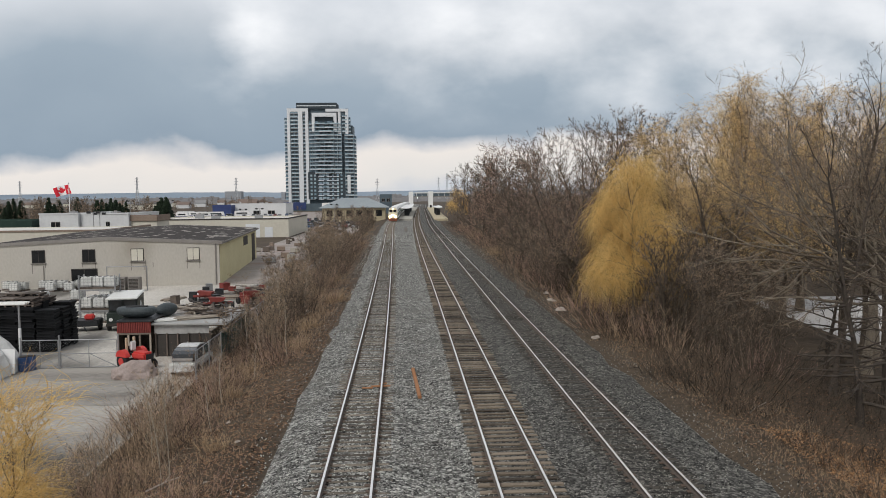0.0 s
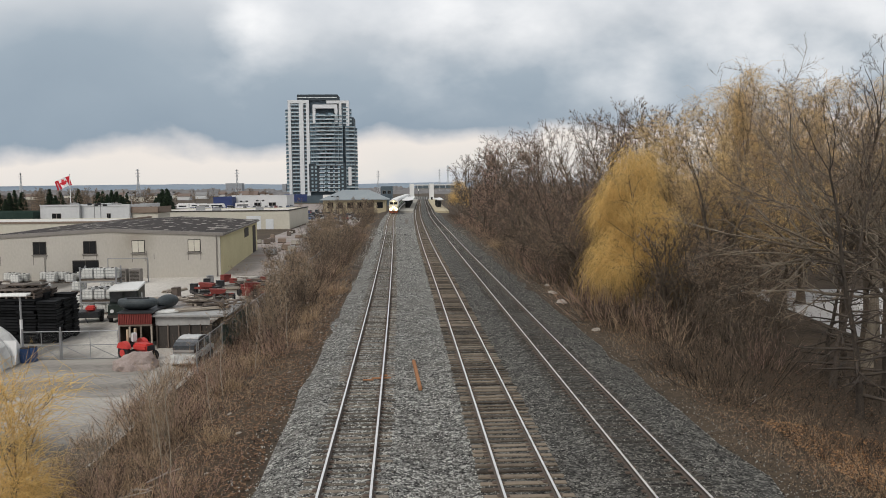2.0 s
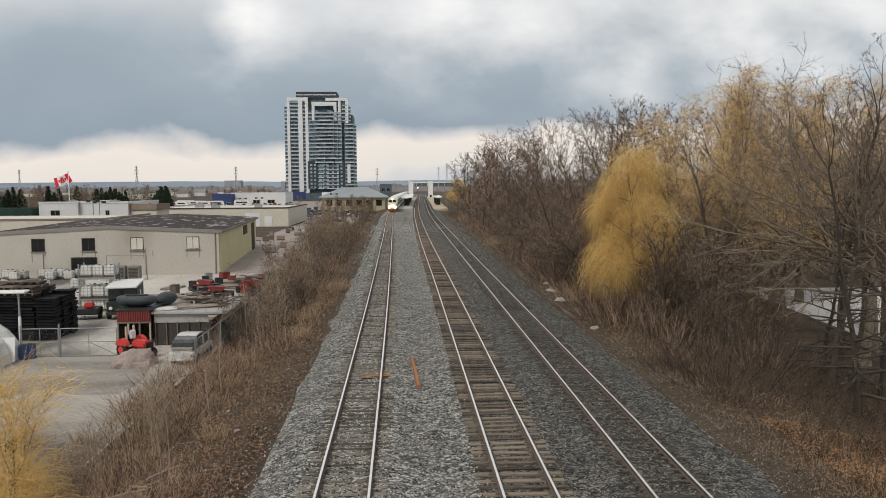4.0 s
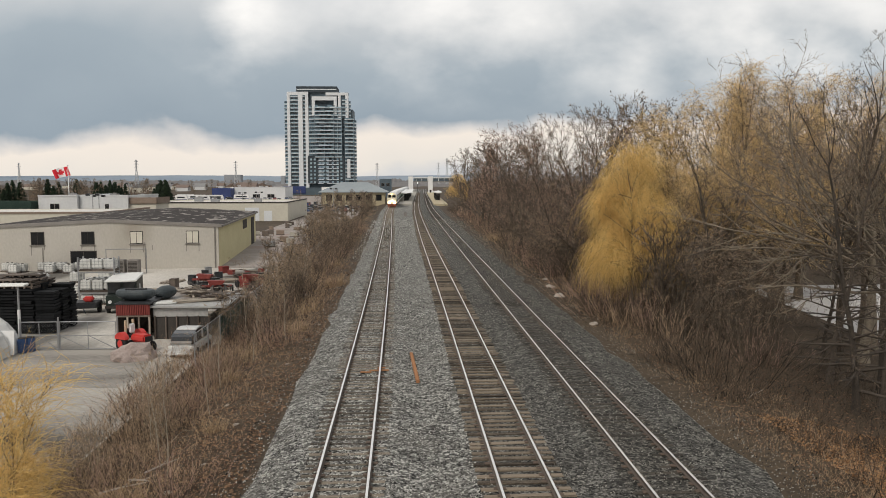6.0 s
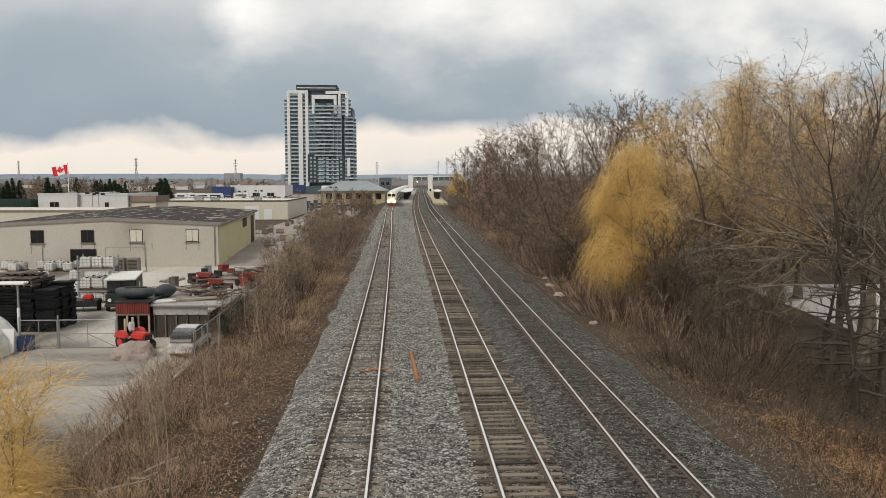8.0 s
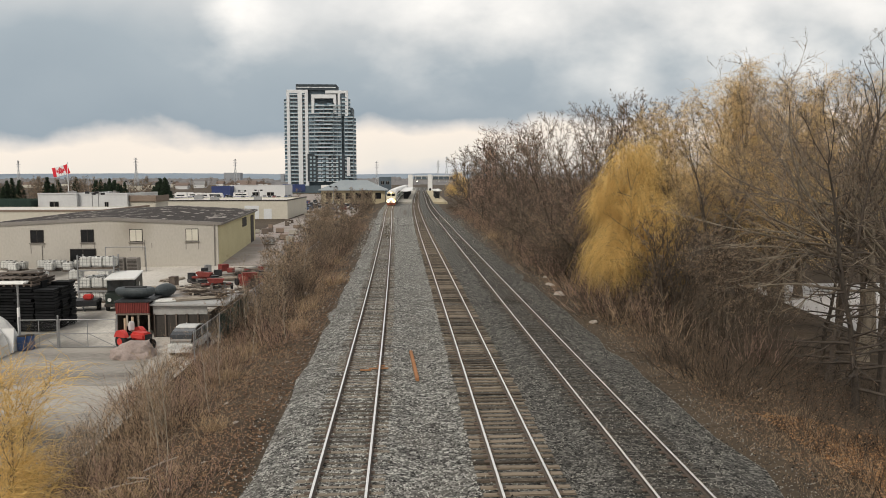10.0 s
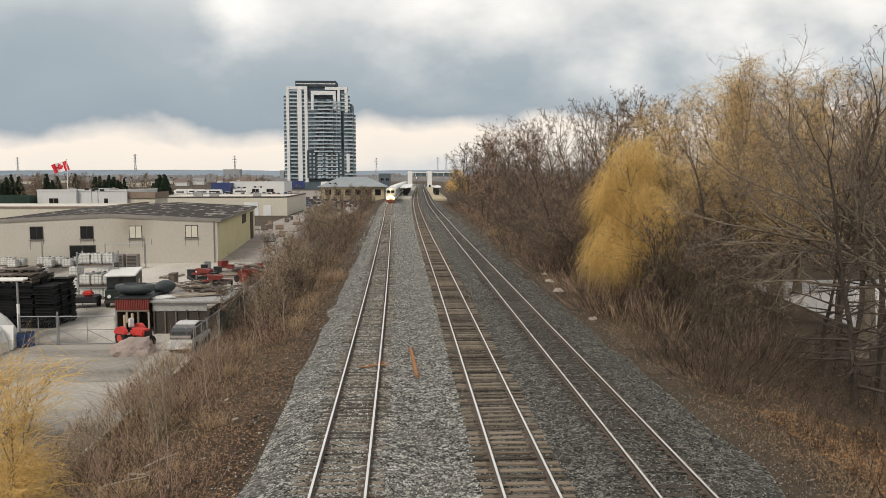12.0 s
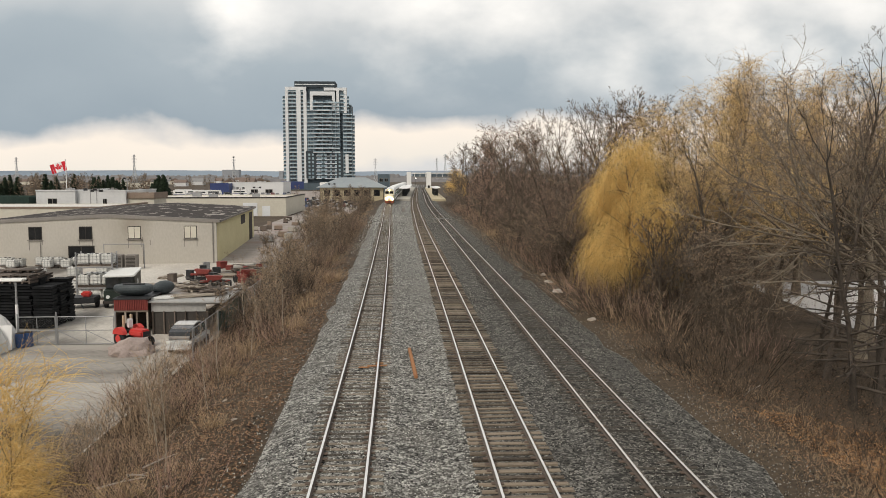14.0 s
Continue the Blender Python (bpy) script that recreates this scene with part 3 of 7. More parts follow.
    k.new(cl.outputs[0], mx.inputs["Factor"])
    em = n.new("ShaderNodeEmission")
    out = n.new("ShaderNodeOutputMaterial")
    k.new(mx.outputs["Result"], em.inputs["Color"])
    k.new(em.outputs[0], out.inputs[0])
    v, f, na, ne = [], [], 40, 16
    for j in range(ne + 1):
        e = radians(-1.5 + 42 * j / ne)
        for i in range(na + 1):
            a = radians(-62 + 124 * i / na)
            v.append((4400 * math.sin(a) * math.cos(e), 4400 * math.cos(a) * math.cos(e), 4400 * math.sin(e)))
    f = [(j * (na + 1) + i, j * (na + 1) + i + 1, (j + 1) * (na + 1) + i + 1, (j + 1) * (na + 1) + i) for j in range(ne) for i in range(na)]
    dome = part("backdrop", raw("backdrop", v, f, m), None)
    dome.location = EYE
    return tagged(dome, "heavy grey cloud deck above a pale strip of sky", "sky", kind="structure")


SKY = build_sky()
# distance haze is mixed into these base colours
M_HILL = mat("haze_tinted_hill", (0.20, 0.25, 0.31), (0.26, 0.31, 0.36), 0.002, 1.0, bump=0, world_space=True)
M_HAZE = mat("haze_tinted_concrete", (0.27, 0.29, 0.32), (0.36, 0.38, 0.41), 0.05, 0.9, bump=0)
M_FARWOOD = mat("haze_tinted_woods", (0.14, 0.14, 0.145), (0.22, 0.21, 0.205), 0.01, 1.0, bump=0, world_space=True)


def build_ridge():
    v, f = [], []
    n = 120
    for i in range(n + 1):
        x = -3600 + 7200 * i / n
        y = 4150 - (x / 3600) ** 2 * 900
        h = 38 + 8 * noise.noise((x * 0.0012, 0, 0)) + 4 * noise.noise((x * 0.006, 4, 0)) - 12 * max(0, x) / 3600
        v += [(x, y - 500, -2), (x, y - 250, h * 0.55), (x, y, h), (x, y + 120, -2)]
    for i in range(n):
        f += [(i * 4 + j, i * 4 + 4 + j, i * 4 + 5 + j, i * 4 + 1 + j) for j in range(3)]
    tagged(part("distant_ridge", raw("distant_ridge", v, f, M_HILL), None), "long ridge on the horizon, tinted blue-grey for haze", "ridge", kind="structure")
    for yy, seed, hh in ((1500, 3, 9), (2400, 8, 16)):
        v, f, n = [], [], 700
        for i in range(n + 1):
            x = -0.62 * yy + 1.24 * yy * i / n
            h = hh * (0.75 + 0.5 * noise.noise((x * 0.02, seed, 0)) + 0.35 * noise.noise((x * 0.13, seed, 2)))
            v += [(x, yy - 25, -1.5), (x, yy - 8, h * 0.8), (x, yy, h), (x, yy + 30, -1.5)]
        for i in range(n):
            f += [(i * 4 + j, i * 4 + 4 + j, i * 4 + 5 + j, i * 4 + 1 + j) for j in range(3)]
        tagged(part("far_woods", raw("far_woods", v, f, M_FARWOOD), None), "far belt of winter woods tinted grey-brown for haze", "woods", kind="stuff")


build_ridge()
build_ground()
build_ballast()
build_tracks()

# ---- tower block ----
M_WHITE = mat("white_panel", (0.64, 0.665, 0.685), (0.76, 0.785, 0.80), 0.3, 0.7, bump=0.05)
# the blue in this glass colour stands in for reflected sky
M_DGLASS = mat("tower_glass", (0.035, 0.065, 0.09), (0.16, 0.235, 0.29), 0.12, 0.18, bump=0, spec=0.8, rand=0.8)
M_SLAB = mat("balcony_slab", (0.60, 0.65, 0.68), (0.74, 0.78, 0.80), 0.3, 0.7, bump=0)
M_GUARD = mat("balcony_glass_guard", (0.19, 0.28, 0.34), (0.36, 0.47, 0.53), 0.2, 0.2, bump=0, spec=0.7, rand=0.5)
M_BRICK = mat("charcoal_brick", (0.035, 0.046, 0.056), (0.065, 0.08, 0.092), 0.4, 0.85, bump=0.1)
M_PENT = mat("penthouse_grey", (0.06, 0.085, 0.105), (0.115, 0.15, 0.175), 0.3, 0.6, bump=0)
M_BLUE = mat("blue_hoarding", (0.03, 0.045, 0.13), (0.05, 0.075, 0.2), 0.3, 0.6, bump=0)


def build_tower():
    """Twenty-six storeys, about 52 m across, 600 m down the line."""
    t = thing("apartment_tower", pose(-86.4, 600, -1.4), "tall apartment tower with white piers, dark glass and balconies", "apartment building")
    F = 3.05
    part("core_wall", box(1.0, 51.0, 3.0, 26, 0, 64.5), M_PENT, t, "dark glazed core behind the balconies")
    part("upper_core", box(9, 40, 3.2, 24, 64.4, 78), M_PENT, t)
    part("penthouse", box(7.8, 39, 1.5, 22, 77.2, 81.6), M_BRICK, t, "dark mechanical penthouse")
    part("penthouse_band", box(8.2, 38.6, 1.3, 1.55, 79.0, 79.6), M_SLAB, t)
    for x0, x1 in ((0.7, 2.9), (9.2, 12.6), (14.6, 17.0)):
        part("white_pier", box(x0, x1, 0.2, 3.05, 5.5, 77.3 if x0 < 14 else 77.0), M_WHITE, t)
    part("white_cap", box(0.7, 17.0, 0.15, 3.1, 74.9, 77.35), M_WHITE, t)
    part("white_frame", box(19.8, 22.0, -0.3, 3.1, 60, 73.6), M_WHITE, t)
    part("white_frame", box(36.6, 38.9, -0.3, 3.1, 60, 73.6), M_WHITE, t)
    part("white_cap", box(19.8, 38.9, -0.35, 3.15, 71.0, 73.9), M_WHITE, t)
    part("white_pier", box(40.0, 42.0, 0.2, 3.05, 58, 76.8), M_WHITE, t)
    part("white_pier", box(45.6, 47.9, 0.2, 3.05, 58, 76.8), M_WHITE, t)
    part("white_cap", box(30.5, 47.9, 0.15, 3.1, 74.8, 76.9), M_WHITE, t)
    part("side_core", box(42.0, 45.6, 0.9, 3.05, 58, 74.9), M_PENT, t)
    part("brick_base", box(16.2, 44.6, -0.6, 3.0, 9.0, 29.6), M_BRICK, t, "charcoal brick lower storeys")
    part("dark_pier", box(47.0, 49.6, 0.4, 3.0, 33, 51), M_BRICK, t)
    part("podium", box(-4, 54, -3, 30, 0, 5.6), M_PENT, t, "podium with dark shopfront")
    part("hoarding", box(-3, 14.5, -3.4, -3.1, 1.2, 6.6), M_BLUE, t, "blue wrapped shopfront band")
    slab_mesh, guard_mesh, pane_mesh = {}, {}, {}

    def shared(store, w, d, h, material, name):
        key = (round(w, 2), d, h)
        if key not in store:
            bm = box(-w / 2, w / 2, 0, d, 0, h)
            me = bpy.data.meshes.new(name)
            bm.to_mesh(me)
            bm.free()
            me.materials.append(material)
            store[key] = me
        return store[key]

    white_panes, recess_shades = {}, {}
    part("white_panel", box(46.6, 49.0, -0.9, -0.55, 13, 27), M_WHITE, t)
    for i in range(25):
        z = 5.6 + i * F * 0.93
        # bays: x0, x1, front of the slab, lowest and highest storey
        for x0, x1, y, a, b in ((3.0, 9.1, 0.9, 0, 24), (12.7, 14.5, 1.2, 0, 24), (17.2, 21.6, 0.4, 1, 21), (22.0, 36.4, -0.9, 8, 21), (36.8, 42.6, -0.2, 8, 21),
                                (44.8, 51.9, 0.3, 1, 18), (-1.7, 0.65, 2.2, 1, 22), (51.95, 53.9, 2.0, 1, 17), (47.95, 49.7, 1.2, 18, 22), (43.0, 46.9, 0.6, 19, 23)):
            if not a <= i <= b:
                continue
            w = x1 - x0
            cx = (x0 + x1) / 2
            if w > 1.6:
                count = max(1, round(w / 2.4))
                for q in range(count):
                    p = part("window", shared(pane_mesh, w / count - 0.25, 0.12, 2.25, M_DGLASS, "window"), None, t)
                    p.location = (x0 + (q + 0.5) * w / count, max(y + 0.7, 0.3), z + 0.35)
            s = part("balcony", shared(slab_mesh, w, 2.2, 0.28, M_SLAB, "balcony"), None, t)
            s.location = (cx, y - 0.5, z)
            if i % 1 == 0 and w > 1.6:
                g = part("balcony_guard", shared(guard_mesh, w - 0.1, 0.05, 0.75, M_GUARD, "balcony_guard"), None, t)
                g.location = (cx, y - 0.45, z + 0.28)
        # balconies that stand proud of the middle front, staggered from storey to storey
        if 8 <= i <= 21:
            for q in range(3):
                x, w = 24.0 + 4.3 * q + 1.1 * ((i * 5 + q * 3) % 4), (2.6, 3.4, 4.2)[(i + q) % 3]
                s = part("balcony", shared(slab_mesh, w, 1.3, 0.34, M_WHITE, "balcony"), None, t)
                s.location = (x, -2.6, z)
                g = part("balcony_guard", shared(guard_mesh, w - 0.06, 0.06, 0.8, M_GUARD, "balcony_guard"), None, t)
                g.location = (x, -2.58, z + 0.34)
                # charcoal panel that paints the shade at the back of the balcony
                d = part("balcony_door", shared(recess_shades, 1.7, 0.1, 2.2, M_BRICK, "balcony_door"), None, t)
                d.location = (x + 0.5, -0.3, z + 0.36)
        if i <= 24:
            # the same dark panels paint the shaded recesses of the other bays
            for x, top in ((4.6, 24), (7.4, 24), (13.6, 24), (48.0, 18), (50.4, 18), (39.6, 21)):
                if i <= top and (x < 20 or i >= 1) and (x != 39.6 or i >= 8):
                    d = part("balcony_door", shared(recess_shades, 1.7, 0.1, 2.2, M_BRICK, "balcony_door"), None, t)
                    d.location = (x, (0.9, 0.5)[x > 20] + 0.0 * x, z + 0.36)
        if 1 <= i <= 7:
            for q, x in enumerate((17.6, 20.4, 24.5, 27.3, 30.1, 34.2, 38.0, 40.9)):
                p = part("window", shared(white_panes, 2.3 if q in (2, 3, 4) else 1.5, 0.14, 1.5, M_GUARD, "window"), None, t)
                p.location = (x + 1.1, -0.72, z + 0.55)
            for x in (24.5, 31.2, 36.2):
                p = part("spandrel", shared(slab_mesh, 4.4, 0.2, 0.5, M_SLAB, "spandrel"), None, t)
                p.location = (x + 1.6, -0.78, z + 0.1)
    for x in (22.0, 29.2, 36.5, 39.4, 42.6):
        part("fin", box(x - 0.14, x + 0.14, -1.5, -1.35, 29.6, 66.4), M_GUARD, t, "pale vertical fin")
    for x in (18.2, 19.8, 45.0, 47.4, 51.7):
        part("fin", box(x - 0.1, x + 0.1, -0.25, -0.1, 9.0, 56.0), M_GUARD, t, "pale vertical fin")
    t.scale = (0.955, 1, 0.98)
    return t


build_tower()

# ---- long shed by the yard ----
M_STUCCO = mat("beige_stucco", (0.43, 0.405, 0.36), (0.53, 0.50, 0.45), 0.22, 0.9, bump=0.2, fine=25, stain=(0.27, 0.235, 0.185), stain_at=(0.58, 0.85), stretch=(1, 1, 0.5))
M_YELLOW = mat("pale_yellow_wall", (0.60, 0.54, 0.31), (0.70, 0.64, 0.40), 0.3, 0.9, bump=0.1)
M_ROOF = mat("tarred_roof", (0.018, 0.015, 0.014), (0.055, 0.045, 0.041), 2.4, 0.95, bump=0.5, stain=(0.34, 0.31, 0.28), stain_at=(0.57, 0.63), stretch=(0.8, 0.3, 1))
M_TRIM = mat("grey_trim", (0.20, 0.185, 0.17), (0.28, 0.26, 0.24), 1.0, 0.8)
M_DARKGLASS = mat("dark_glass", (0.008, 0.009, 0.01), (0.02, 0.021, 0.023), 1.0, 0.2, bump=0, spec=0.25)
M_CREAM = mat("cream_wall", (0.56, 0.53, 0.45), (0.66, 0.63, 0.54), 0.2, 0.9, bump=0.1)
M_PALEWALL = mat("pale_grey_wall", (0.60, 0.61, 0.62), (0.72, 0.73, 0.73), 0.2, 0.85, bump=0.1)
M_BROWNWALL = mat("brown_fascia", (0.22, 0.165, 0.125), (0.30, 0.235, 0.19), 0.4, 0.85)
M_GRAVELROOF = mat("pale_roof", (0.56, 0.54, 0.50), (0.70, 0.68, 0.64), 0.15, 0.9, bump=0.2)
M_DARKTRIM = mat("dark_trim", (0.04, 0.035, 0.032), (0.07, 0.062, 0.055), 1, 0.8)


def build_shed():
    """Low gabled shed: front wall faces the bridge; 25 m wide, 38 m deep."""
    t = thing("storage_shed", pose(-21.5, 93.5, -1.4, 0, 0, 4.7) @ pose(-25.6, 0, 0), "long beige stucco shed with a patched dark roof", "shed")
    eave, ridge, w, d = 4.85, 5.5, 25.6, 42.0
    front = prism([(0, 0), (w, 0), (w, eave), (13.3, ridge), (0, eave)], 0, 0.35)
    wall = part("front_wall", front, M_STUCCO, t)
    part("side_wall", box(w - 0.3, w + 0.02, 0.35, d, 0, eave), M_YELLOW, t, "pale yellow side wall")
    part("side_wall", box(0, 0.3, 0.35, d, 0, eave), M_STUCCO, t)
    part("back_wall", prism([(0, 0), (w, 0), (w, eave), (13.3, ridge), (0, eave)], d, d + 0.3), M_STUCCO, t)
    part("roof", prism([(-0.3, eave + 0.02), (13.3, ridge + 0.02), (w + 0.35, eave), (w + 0.35, eave + 0.18), (13.3, ridge + 0.22), (-0.3, eave + 0.2)], 0.3, d + 0.5), M_ROOF, t, "dark patched roofing with pale worn areas")
    part("fascia", prism([(-0.4, eave - 0.12), (13.3, ridge - 0.12), (w + 0.4, eave - 0.12), (w + 0.4, eave + 0.25), (13.3, ridge + 0.28), (-0.4, eave + 0.25)], -0.12, 0.28), M_TRIM, t, "grey metal fascia")
    part("gutter", box(w + 0.36, w + 0.5, 0.3, d, eave - 0.08, eave + 0.16, 0.03), M_TRIM, t)
    for x, pane in ((5.8, M_DARKGLASS), (11.2, M_DARKGLASS), (16.5, M_CREAM), (22.7, M_CREAM)):
        win = part("window", box(x - 0.72, x + 0.72, -0.05, 0.05, 2.92, 4.38, 0.02), M_DARKTRIM, t, "dark-framed window" if pane is M_DARKGLASS else "boarded cream window")
        part("pane", box(x - 0.64, x - 0.03, -0.075, -0.03, 3.0, 4.3), pane, win)
        part("pane", box(x + 0.03, x + 0.64, -0.075, -0.03, 3.0, 4.3), pane, win)
        part("window_sill", box(x - 0.85, x + 0.85, -0.16, 0.0, 2.8, 2.9, 0.02), M_TRIM, t)
    door = part("loading_door", box(9.25, 12.1, -0.06, 0.06, 0.0, 2.2, 0.02), M_DARKTRIM, t, "dark sliding loading door")
    part("door_panel", box(9.35, 10.62, -0.1, -0.05, 0.1, 2.1), M_DARKGLASS, door)
    part("door_panel", box(10.72, 12.0, -0.1, -0.05, 0.1, 2.1), M_DARKGLASS, door)
    part("downpipe", cyl((25.2, -0.1, 0), (25.2, -0.1, eave), 0.06), M_TRIM, t)
    part("side_door", box(w - 0.05, w + 0.1, 35, 39, 0, 4.3, 0.02), M_DARKTRIM, t)
    part("side_window", box(w - 0.05, w + 0.08, 24, 29, 3.1, 4.4, 0.02), M_DARKTRIM, t)
    streak = random.Random(2)
    for x in (1.6, 5.1, 6.5, 10.5, 11.9, 15.8, 17.2, 18.2, 22.0, 23.4):
        part("rust_streak", box(x - 0.04, x + 0.04, -0.012, 0.0, 2.8 - streak.uniform(0.4, 1.1), 2.8), M_TRIM, t, "thin dark rust streak")
    part("conduit", cyl((17.4, -0.06, 0), (17.4, -0.06, 3.1), 0.035, n=6), M_TRIM, t)
    part("conduit", cyl((6.3, -0.06, 0), (6.3, -0.06, 2.6), 0.035, n=6), M_TRIM, t)


build_shed()


def low_building(name, label, x0, x1, y0, y1, h, wall, roof, parapet=0.3, windows=(), doors=(), trim=None, category="building"):
    t = thing(name, pose(x0, y0, -1.4), label, category)
    w, d = x1 - x0, y1 - y0
    part("wall", box(0, w, 0, 0.3, 0, h), wall, t)
    part("wall", box(0, 0.3, 0.3, d, 0, h), wall, t)
    part("wall", box(w - 0.3, w, 0.3, d, 0, h), wall, t)
    part("wall", box(0.3, w - 0.3, d - 0.3, d, 0, h), wall, t)
    part("roof", box(0.3, w - 0.3, 0.3, d - 0.3, h - parapet - 0.2, h - parapet), roof, t)
    if trim:
        part("coping", box(-0.08, w + 0.08, -0.1, 0.42, h, h + 0.28), trim, t)
        part("coping", box(w - 0.42, w + 0.1, 0.42, d, h, h + 0.28), trim, t)
    for x, z, ww, hh in windows:
        win = part("window", box(x - ww / 2, x + ww / 2, -0.06, 0.04, z, z + hh, 0.02), M_TRIM, t)
        for q in (-0.25, 0.25):
            part("pane", box(x + q * ww - ww * 0.21, x + q * ww + ww * 0.21, -0.09, -0.05, z + 0.1, z + hh - 0.1), M_DARKGLASS, win)
    for x, ww, hh in doors:
        part("door", box(x - ww / 2, x + ww / 2, -0.1, 0.05, 0, hh, 0.03), M_WHITE, t, "white roller door")
    return t


low_building("workshop", "pale grey two-storey workshop with flat roof", -75.8, -67.9, 170, 190, 7.0, M_PALEWALL, M_GRAVELROOF, windows=((3.3, 4.1, 1.9, 1.4),), trim=M_PALEWALL)
low_building("workshop", "white workshop with flat roof and small windows", -67.8, -57.9, 171, 192, 6.9, M_PALEWALL, M_GRAVELROOF, windows=((5.6, 4.0, 0.8, 1.4),), trim=M_PALEWALL)
low_building("workshop", "cream workshop with brown fascia on the roof edge", -57.8, -52.4, 172, 181, 5.4, M_CREAM, M_GRAVELROOF, windows=((1.2, 3.0, 0.8, 1.4), (3.6, 3.0, 0.8, 1.4)), trim=None)
fas = thing("roof_screen", pose(-57.8, 171.8, 4.0), "brown sheet-metal screen along the roof edge", "roof screen")
part("panel", box(-0.05, 5.6, -0.1, 0.2, 0, 1.3, 0.03), M_BROWNWALL, fas)
part("panel", box(5.4, 5.7, 0.2, 9.2, 0, 1.3, 0.03), M_BROWNWALL, fas)
low_building("annex", "low cream annex with pale gravel roof and brown edge", -85, -47.5, 129, 152, 5.0, M_CREAM, M_GRAVELROOF, parapet=0.1, trim=M_BROWNWALL)
low_building("warehouse", "long cream flat-roofed warehouse with white roller doors", -68, -29.5, 205, 245, 4.6, M_CREAM, M_GRAVELROOF, doors=((29.5, 3.6, 3.4), (33.5, 2.0, 2.6)), trim=M_DARKTRIM)
low_building("retail_store", "distant white retail store with large blue panel", -96, -66, 450, 480, 6.8, M_PALEWALL, M_GRAVELROOF, windows=((6, 1.0, 4, 2), (14, 1.0, 4, 2), (22, 1.0, 4, 2)), trim=M_PALEWALL)
low_building("retail_store", "distant storefront clad in deep blue panels", -104, -94, 440, 470, 6.4, M_BLUE, M_GRAVELROOF)
low_building("apartment_block", "far grey apartment slab tinted for haze", -420, -382, 1900, 1930, 26, M_HAZE, M_HAZE)
low_building("apartment_block", "far narrow grey tower tinted for haze", -258, -250, 1700, 1715, 22, M_HAZE, M_HAZE)
low_building("apartment_block", "far narrow grey tower tinted for haze", -246, -238, 1700, 1715, 22, M_HAZE, M_HAZE)

# ---- paving ----
M_WORN = mat("worn_concrete", (0.27, 0.25, 0.22), (0.50, 0.468, 0.42), 0.3, 0.9, fine=24, bump=0.25, stain=(0.085, 0.077, 0.067), stain_at=(0.48, 0.64), stretch=(0.55, 1.3, 1), world_space=True)
rim = [(-60, 48.2), (-15.0, 48.2), (-13.0, 44.0), (-11.7, 40.0), (-11.7, 6.0), (-60, 6.0)]
tagged(part("gate_apron", raw("gate_apron", [(x, y, -1.369) for x, y in rim], [tuple(range(len(rim)))], M_WORN), None), "stained concrete apron before the gate", "pavement", kind="structure")
M_PALELOT = mat("pale_frosted_gravel", (0.46, 0.45, 0.44), (0.64, 0.63, 0.62), 0.3, 0.9, fine=20, bump=0.3, world_space=True)
M_PATCH = mat("oily_asphalt", (0.15, 0.138, 0.122), (0.36, 0.335, 0.30), 0.28, 0.88, fine=20, bump=0.3, stain=(0.38, 0.355, 0.315), stain_at=(0.52, 0.66), stretch=(0.5, 2.2, 1), world_space=True)
rim = [(-58, 47.9)] + [(-58 + 2 * i, 38.6 + 1.1 * math.sin(i * 1.3) + 0.7 * math.sin(i * 2.9)) for i in range(23)] + [(-13.6, 41.0), (-14.8, 47.9)]
tagged(part("asphalt_patch", raw("asphalt_patch", [(x, y, -1.363) for x, y in rim], [tuple(range(len(rim)))], M_PATCH), None), "dark oil-stained asphalt strip before the gate", "pavement", kind="structure")
M_LOT = mat("gravel_lot", (0.22, 0.19, 0.17), (0.40, 0.36, 0.33), 0.3, 0.92, fine=25, bump=0.4, stain=(0.30, 0.20, 0.17), world_space=True)
tagged(part("gravel_lot", raw("gravel_lot", [(-24.0, 93.6, -1.372), (-13, 93.6, -1.372), (-14, 254, -1.372), (-28.5, 254, -1.372), (-28.5, 137, -1.372), (-26.5, 137, -1.372)], [(0, 1, 2, 3, 4, 5)], M_LOT), None), "pale gravel storage lot with reddish dust", "pavement", kind="structure")
tagged(part("yard_pavement", raw("yard_pavement", [(-90, -30, -1.375), (-11.6, -30, -1.375), (-11.6, 93.4, -1.375), (-90, 93.4, -1.375)], [(0, 1, 2, 3)], M_CONC), None), "stained grey concrete yard", "pavement", kind="structure")
tagged(part("parking_lot", raw("parking_lot", [(-75, 255, -1.37), (-14, 254.5, -1.37), (-20, 560, -1.37), (-210, 560, -1.37), (-140, 330, -1.37)], [(0, 1, 2, 3, 4)], M_LOT), None), "grey asphalt car park", "pavement", kind="structure")
tagged(part("side_lot", raw("side_lot", [(29.5, 45, -1.47), (90, 45, -1.47), (90, 75, -1.47), (32, 75, -1.47)], [(0, 1, 2, 3)], M_PALELOT), None), "pale lot behind the trees", "pavement", kind="structure")

# ---- railway station and train ----
M_PLATFORM = mat("platform_concrete", (0.34, 0.32, 0.28), (0.46, 0.43, 0.37), 0.3, 0.85, world_space=True)
M_TAN = mat("platform_tan", (0.42, 0.36, 0.24), (0.52, 0.45, 0.31), 0.3, 0.85, world_space=True)
M_SNOWWHITE = mat("white_paint", (0.74, 0.74, 0.73), (0.82, 0.82, 0.81), 0.4, 0.5, bump=0.05)
M_STEELBLK = mat("black_steel", (0.02, 0.021, 0.023), (0.04, 0.042, 0.045), 1.0, 0.5, bump=0.05)
M_HIPROOF = mat("blue_grey_roof", (0.24, 0.275, 0.295), (0.32, 0.355, 0.37), 0.2, 0.6, bump=0.1)
